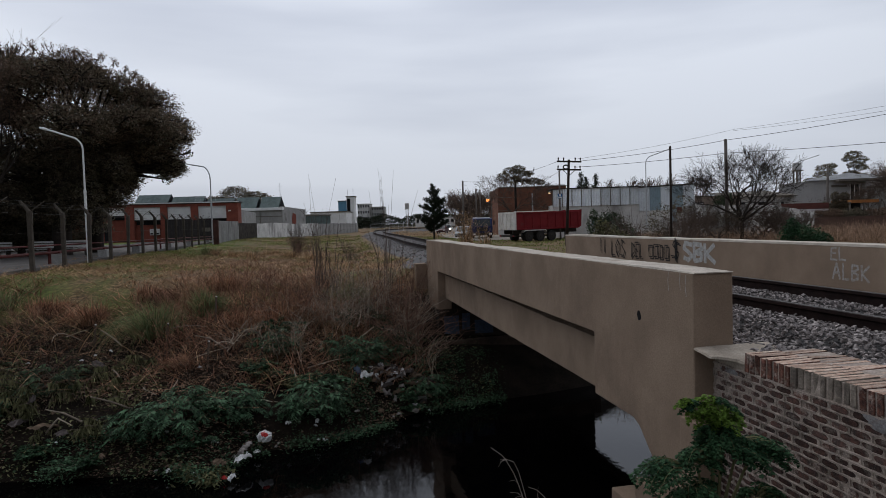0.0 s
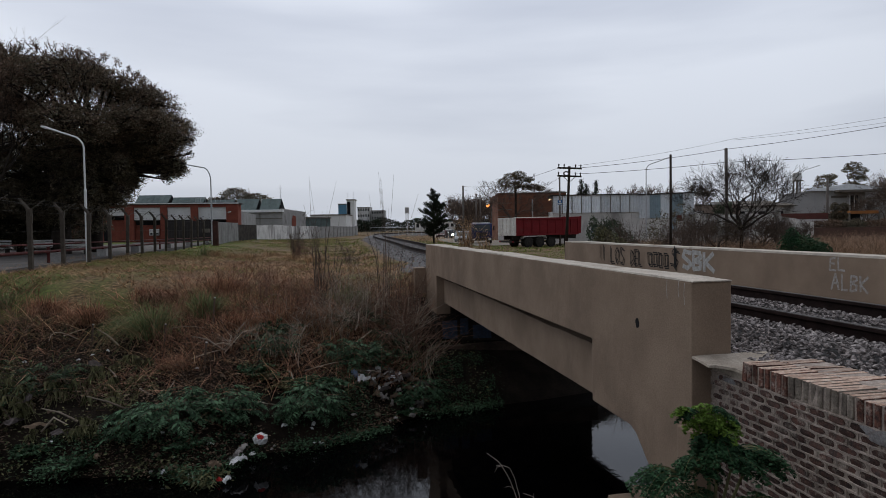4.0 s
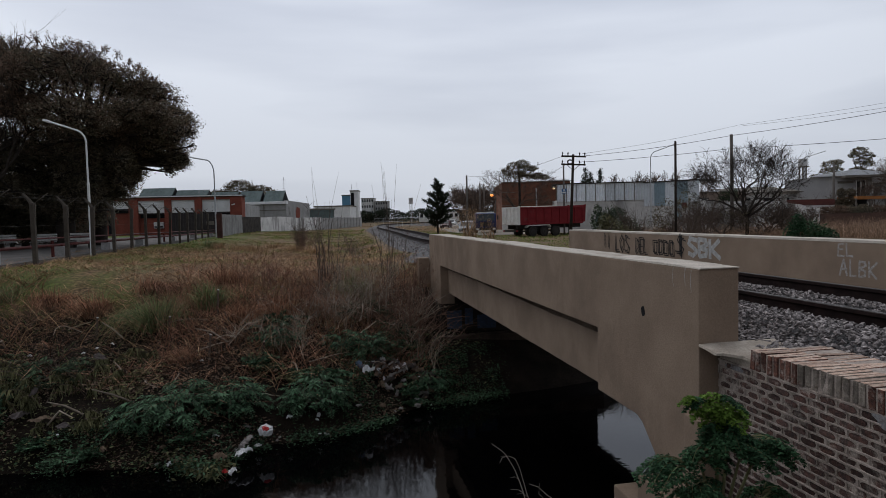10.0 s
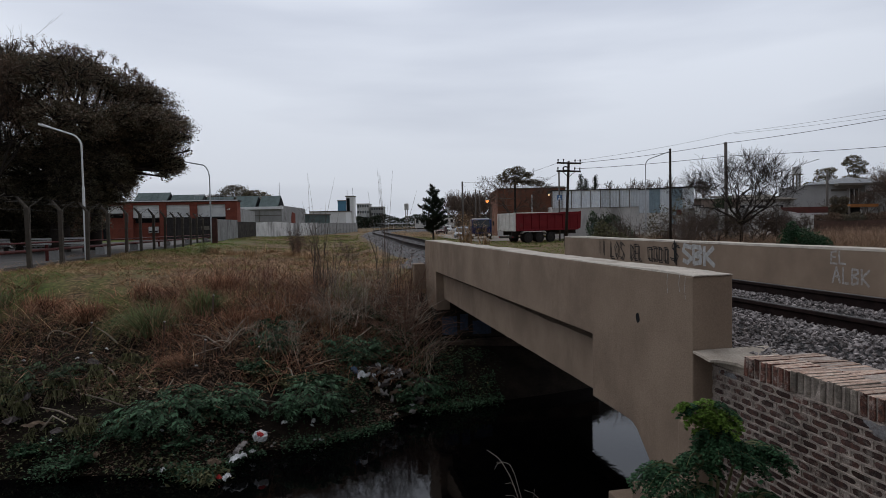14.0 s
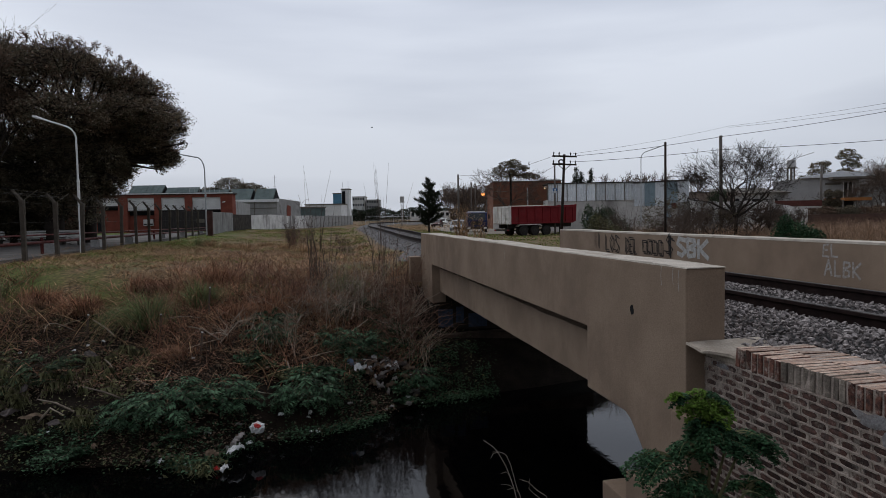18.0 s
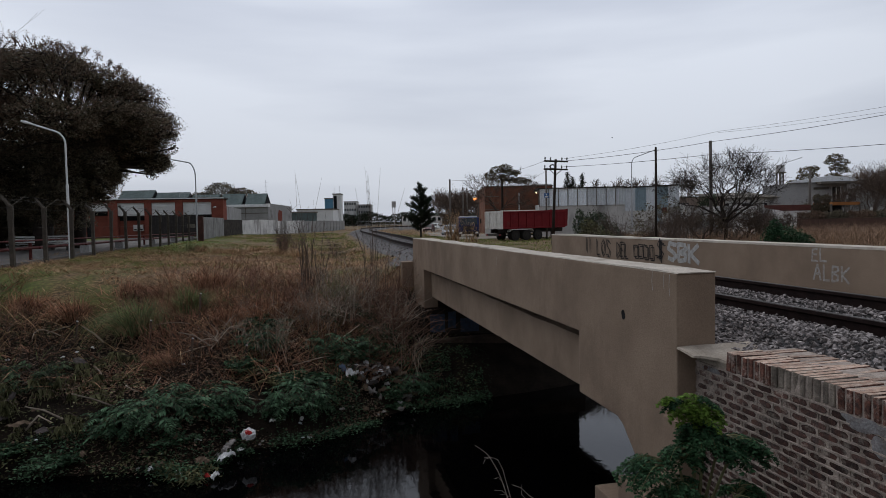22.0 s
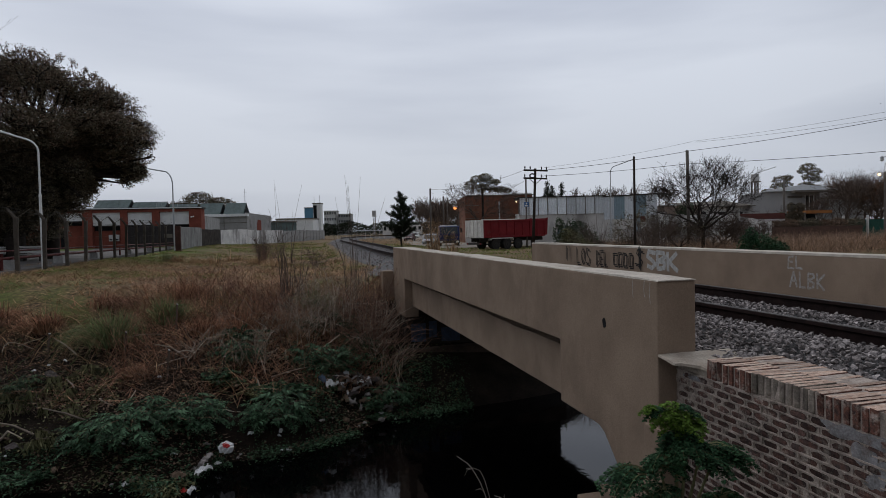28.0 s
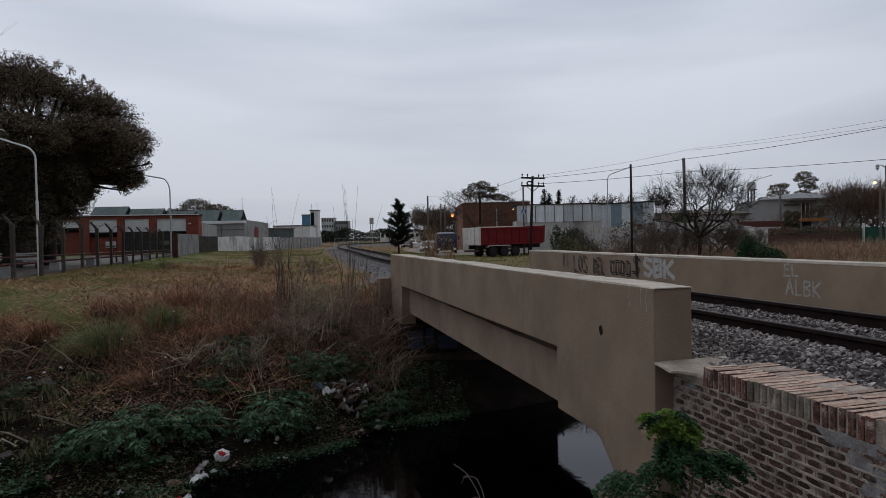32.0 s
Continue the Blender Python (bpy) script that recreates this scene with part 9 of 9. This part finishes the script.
def crumple(name, x, y, z, w, d, h, material, label, seed, mark=None):
    """A crumpled sheet or bag."""
    rnd = random.Random(seed)
    n = 9
    g = Geo()
    for j in range(n):
        for i in range(n):
            u, v = i / (n - 1) * 2 - 1, j / (n - 1) * 2 - 1
            k = 1 - 0.25 * (abs(u) * abs(v))
            lump = h * max(0.0, 1 - 0.7 * (u * u + v * v)) + h * (0.4 if mark else 0.9) * noise.noise(Vector((u * 2.6 + seed, v * 2.6, seed * 1.7)))
            g.v.append((w / 2 * u * k + rnd.uniform(-.04, .04) * w, d / 2 * v * k + rnd.uniform(-.04, .04) * d, lump))
    g.f = [(j * n + i, j * n + i + 1, (j + 1) * n + i + 1, (j + 1) * n + i) for j in range(n - 1) for i in range(n - 1)]
    turn = (48, 4, -8) if mark else (rnd.uniform(-10, 25), rnd.uniform(-15, 15), rnd.uniform(0, 360))
    t = thing(name, pose(x, y, z, *turn), label, "litter", "litter on the bank")
    part("sheet", g, material, t)
    if mark:
        m = Geo()
        m.v = [(a * 0.55, b * 0.55, c * 0.6 + 0.055) for a, b, c in g.v]
        m.f = g.f
        part("printed_patch", m, mark, t, "red printed patch")
    return t


crumple("plastic_bag", -0.9, 9.6, 0.34, 0.23, 0.19, 0.10, BAG_WHITE, "crumpled white plastic bag with a red print", 1, BAG_RED)
crumple("plastic_bag", -1.17, 9.14, 0.20, 0.30, 0.10, 0.06, BAG_WHITE, "torn white plastic at the water's edge", 2)
crumple("cardboard", -1.48, 9.05, 0.2, 0.20, 0.14, 0.06, CARDBOARD, "soaked brown cardboard at the water's edge", 3)
crumple("rag", -1.15, 9.35, 0.26, 0.34, 0.14, 0.07, RAG, "grey dirty rag at the water's edge", 4)
crumple("plastic_bag", 0.72, 11.2, 0.74, 0.16, 0.12, 0.08, BAG_WHITE, "torn white plastic on the bank", 5)
crumple("rag", 0.6, 11.4, 0.80, 0.14, 0.12, 0.10, RAG_BLUE, "pale blue cloth scrap on the bank", 6)
crumple("packet", -1.29, 8.86, 0.05, 0.17, 0.08, 0.05, BAG_WHITE, "torn white packet floating at the water's edge", 7)
crumple("packet", -1.40, 8.90, 0.04, 0.13, 0.08, 0.04, BAG_RED, "torn red packet floating at the water's edge", 8)
crumple("cardboard", -2.06, 9.36, 0.08, 0.10, 0.16, 0.05, CARDBOARD, "soaked brown cardboard at the water's edge", 9)
for k, (x, y, w, d) in enumerate(((-4.1, 10.15, 0.45, 0.16), (-3.75, 10.0, 0.3, 0.14), (-4.5, 10.3, 0.4, 0.2), (-3.15, 9.62, 0.26, 0.08), (-3.7, 11.4, 0.4, 0.16), (-4.45, 10.75, 0.5, 0.1))):
    crumple("rag", x, y, height(x, y) + 0.16, w, d, 0.05, RAG_DARK if k % 3 else CARDBOARD, "dark muddy rag at the water's edge", 10 + k)


def floating_weed(x, y, r, n, seed):
    """Broad wilted leaves drifting against the shore."""
    rng = np.random.default_rng(seed)
    t = thing("water_weed", pose(x, y, 0.0), "wilted broad-leaved weed drifting at the water's edge", "plant", "drifting weeds")
    c = np.column_stack([rng.normal(0, r * 0.5, n), rng.normal(0, r * 0.45, n), rng.uniform(0.01, 0.16, n)])
    part("foliage", leaf_mesh("foliage", c, 0.085, WEED_PALE, rng, 0.9, 0.35), None, t)
    part("foliage", leaf_mesh("foliage", c[::2] + rng.normal(size=c[::2].shape) * 0.04, 0.07, WEED, rng, 0.8, 0.4), None, t)
    g = Geo()
    for k in range(7):
        a = rng.uniform(0, 6.28)
        g.tube([(0, 0, 0.02), (r * .5 * math.cos(a), r * .5 * math.sin(a), 0.10), (r * math.cos(a), r * math.sin(a), 0.03)], [0.007, 0.006, 0.003], 4, False)
    part("stemwork", g, STEM_PALE, t)


for k, (x, y, r, n) in enumerate(((-2.0, 9.2, 0.16, 60), (-1.78, 8.98, 0.2, 110), (-1.55, 8.78, 0.2, 110), (-1.45, 8.98, 0.16, 70))):
    floating_weed(x, y, r, n, 900 + k)
rnd = random.Random(3)
for k in range(96):
    a, q = rnd.uniform(0, 6.28), math.sqrt(rnd.random())
    x, y = 1.28 + 0.72 * q * math.cos(a), 11.6 + 0.40 * q * math.sin(a)
    w = rnd.uniform(0.08, 0.30)
    crumple("rag", x, y, height(x, y) + 0.06 + 0.24 * (1 - q), w, w * rnd.uniform(0.14, 0.34), rnd.uniform(0.03, 0.08), (RAG, RAG_DARK, CARDBOARD, RAG_DARK, CARDBOARD, RAG)[k % 6] if k % 7 else BAG_WHITE, "grey dirty rag among dumped rubbish", 20 + k)
for k in range(34):
    x, y = rnd.uniform(-6.0, 2.0), 0
    y = lerp_table(FAR_SHORE, x) + rnd.uniform(0.15, 2.6)
    s = rnd.uniform(0.04, 0.11)
    crumple("paper_scrap", x, y, height(x, y) + rnd.uniform(0.1, 0.22), s, s * rnd.uniform(0.4, 1.0), s * 0.3, BAG_WHITE if k % 2 else CARDBOARD, "small pale scrap of rubbish among weeds", 50 + k)
for k in range(30):
    x = rnd.uniform(-6.0, 1.4)
    y = lerp_table(FAR_SHORE, x) + rnd.uniform(0.5, 3.0)
    a, L = rnd.uniform(0, 6.28), rnd.uniform(0.3, 0.9)
    z, up = height(x, y) + 0.14, rnd.uniform(0.02, 0.22)
    pts = [(x + L * u * math.cos(a + 0.5 * u), y + L * u * math.sin(a + 0.5 * u), z + up * math.sin(2.6 * u)) for u in np.linspace(0, 1, 6)]
    solo("fallen_branch", Geo().tube(pts, [0.010, 0.0095, 0.009, 0.008, 0.006, 0.003], 5), TWIG_PALE if k % 3 else BROWN, "bleached arching branch fallen among weeds on the bank", "branch", "fallen branches")
for k in range(40):
    x = rnd.uniform(-2.4, 2.0)
    y = lerp_table(FAR_SHORE, x) + rnd.uniform(-0.02, 0.5)
    s = rnd.uniform(0.04, 0.13)
    crumple("paper_scrap", x, y, max(height(x, y), 0) + rnd.uniform(0.05, 0.15), s, s * rnd.uniform(0.4, 1.0), s * 0.3, (BAG_WHITE, CARDBOARD, RAG)[k % 3], "small scrap of rubbish at the water's edge", 150 + k)
for k in range(14):
    x = rnd.uniform(-5.5, 1.6)
    y = lerp_table(FAR_SHORE, x) + rnd.uniform(0.5, 2.6)
    a, L = rnd.uniform(0, 6.28), rnd.uniform(0.2, 0.6)
    z = height(x, y) + 0.2
    solo("broken_branch", Geo().tube([(x, y, z - 0.12), (x + L * 0.5 * math.cos(a), y + L * 0.5 * math.sin(a), z + rnd.uniform(0, 0.1)), (x + L * math.cos(a), y + L * math.sin(a), z + rnd.uniform(-.05, .2))], [0.016, 0.014, 0.008], 6), TWIG_PALE,
         "pale broken branch lying on the bank", "branch", "broken branches")
for x, y, h in ((-2.0, 12.5, 0.5), (-2.75, 11.9, 0.45), (-1.95, 11.2, 0.4), (-4.0, 12.1, 0.4), (-1.1, 11.4, 0.35)):
    z = height(x, y)
    s = thing("cut_stump", pose(x, y, z), "thin cut stalk with a pale sawn end", "stump", "cut stalks on the bank")
    part("stalk", Geo().tube([(0, 0, -0.1), (0.05, 0, h)], [0.02, 0.018], 7), TWIG, s)
    part("sawn_end", Geo().tube([(0.05, 0, h), (0.052, 0, h + 0.012)], [0.019, 0.017], 7), BAG_WHITE, s)


section(1.0)


def flying_bird():
    section(0.62)
    b = thing("bird", pose(-60, 70, 18), "small dark bird flying across the overcast sky", "bird")
    part("body", Geo().tube([(-0.20, 0, 0), (-0.12, 0, 0.01), (0.0, 0, 0.02), (0.12, 0, 0.015), (0.2, 0, 0.02), (0.25, 0, 0.015)], [0.012, 0.04, 0.06, 0.05, 0.03, 0.005], 8), BIRD_FEATHER, b, smooth=True)
    for s in (-1, 1):
        part("wing", Geo().add([(0.08, s * 0.04, 0.03), (-0.09, s * 0.04, 0.03), (-0.06, s * 0.22, 0.09), (-0.16, s * 0.38, 0.05), (0.06, s * 0.2, 0.10), (0.0, s * 0.03, 0.05)],
                               [(0, 1, 2, 4), (4, 2, 3), (5, 1, 2, 4), (0, 5, 4)]), BIRD_FEATHER, b)
    part("tail", Geo().add([(-0.18, 0.02, 0), (-0.18, -0.02, 0), (-0.32, -0.05, 0.0), (-0.32, 0.05, 0.0), (-0.25, 0, 0.01)], [(0, 1, 4), (1, 2, 4), (2, 3, 4), (3, 0, 4)]), BIRD_FEATHER, b)
    return b


BIRD_FEATHER = mat("dark_feather", (0.03, 0.027, 0.025), (0.02, 0.018, 0.017), 20, 0.8, 0.0, 60)
BIRD = flying_bird()
section(1.1)


def motions():
    """What moves: a car that comes along the dirt road and stops out of sight behind the parked lorry, and a bird crossing the sky."""
    rows = [(0.0, 25.64, 125.0, -10), (1.0, 25.29, 121.0, -9), (2.0, 24.90, 117.0, -8), (3.0, 24.24, 112.5, -7), (3.5, 23.90, 110.0, -6),
            (4.5, 23.39, 106.0, -5), (5.5, 22.85, 102.0, -4), (6.5, 22.42, 98.0, -3), (7.5, 21.90, 94.0, -2), (8.5, 21.49, 90.5, -1),
            (9.5, 21.28, 88.5, -1), (10.5, 21.26, 88.2, -1), (32.0, 21.26, 88.2, -1)]
    walk(MOVING_CAR, [(t, spot(x, y, 1.56, 0, 0, rz)) for t, x, y, rz in rows])
    flight = [(0.0, -70.0, 16.5), (8.0, -38.0, 16.2), (13.8, -13.4, 15.6), (14.4, -11.6, 14.8), (16.6, -0.8, 15.75), (17.2, 2.5, 15.9), (18.0, 7.2, 16.15), (18.8, 12.2, 16.0), (19.2, 14.6, 15.4),
              (20.0, 20.6, 14.3), (20.6, 25.4, 13.9), (21.2, 32.4, 14.0), (22.0, 39.2, 15.8), (23.6, 44.5, 16.7), (24.4, 50.6, 18.3), (26.0, 66.0, 20.5), (32.0, 130.0, 28.0)]
    walk(BIRD, [(t, pose(x, 75.0, z, 14 * math.sin(3.1 * t), -4, 6)) for t, x, z in flight])


motions()
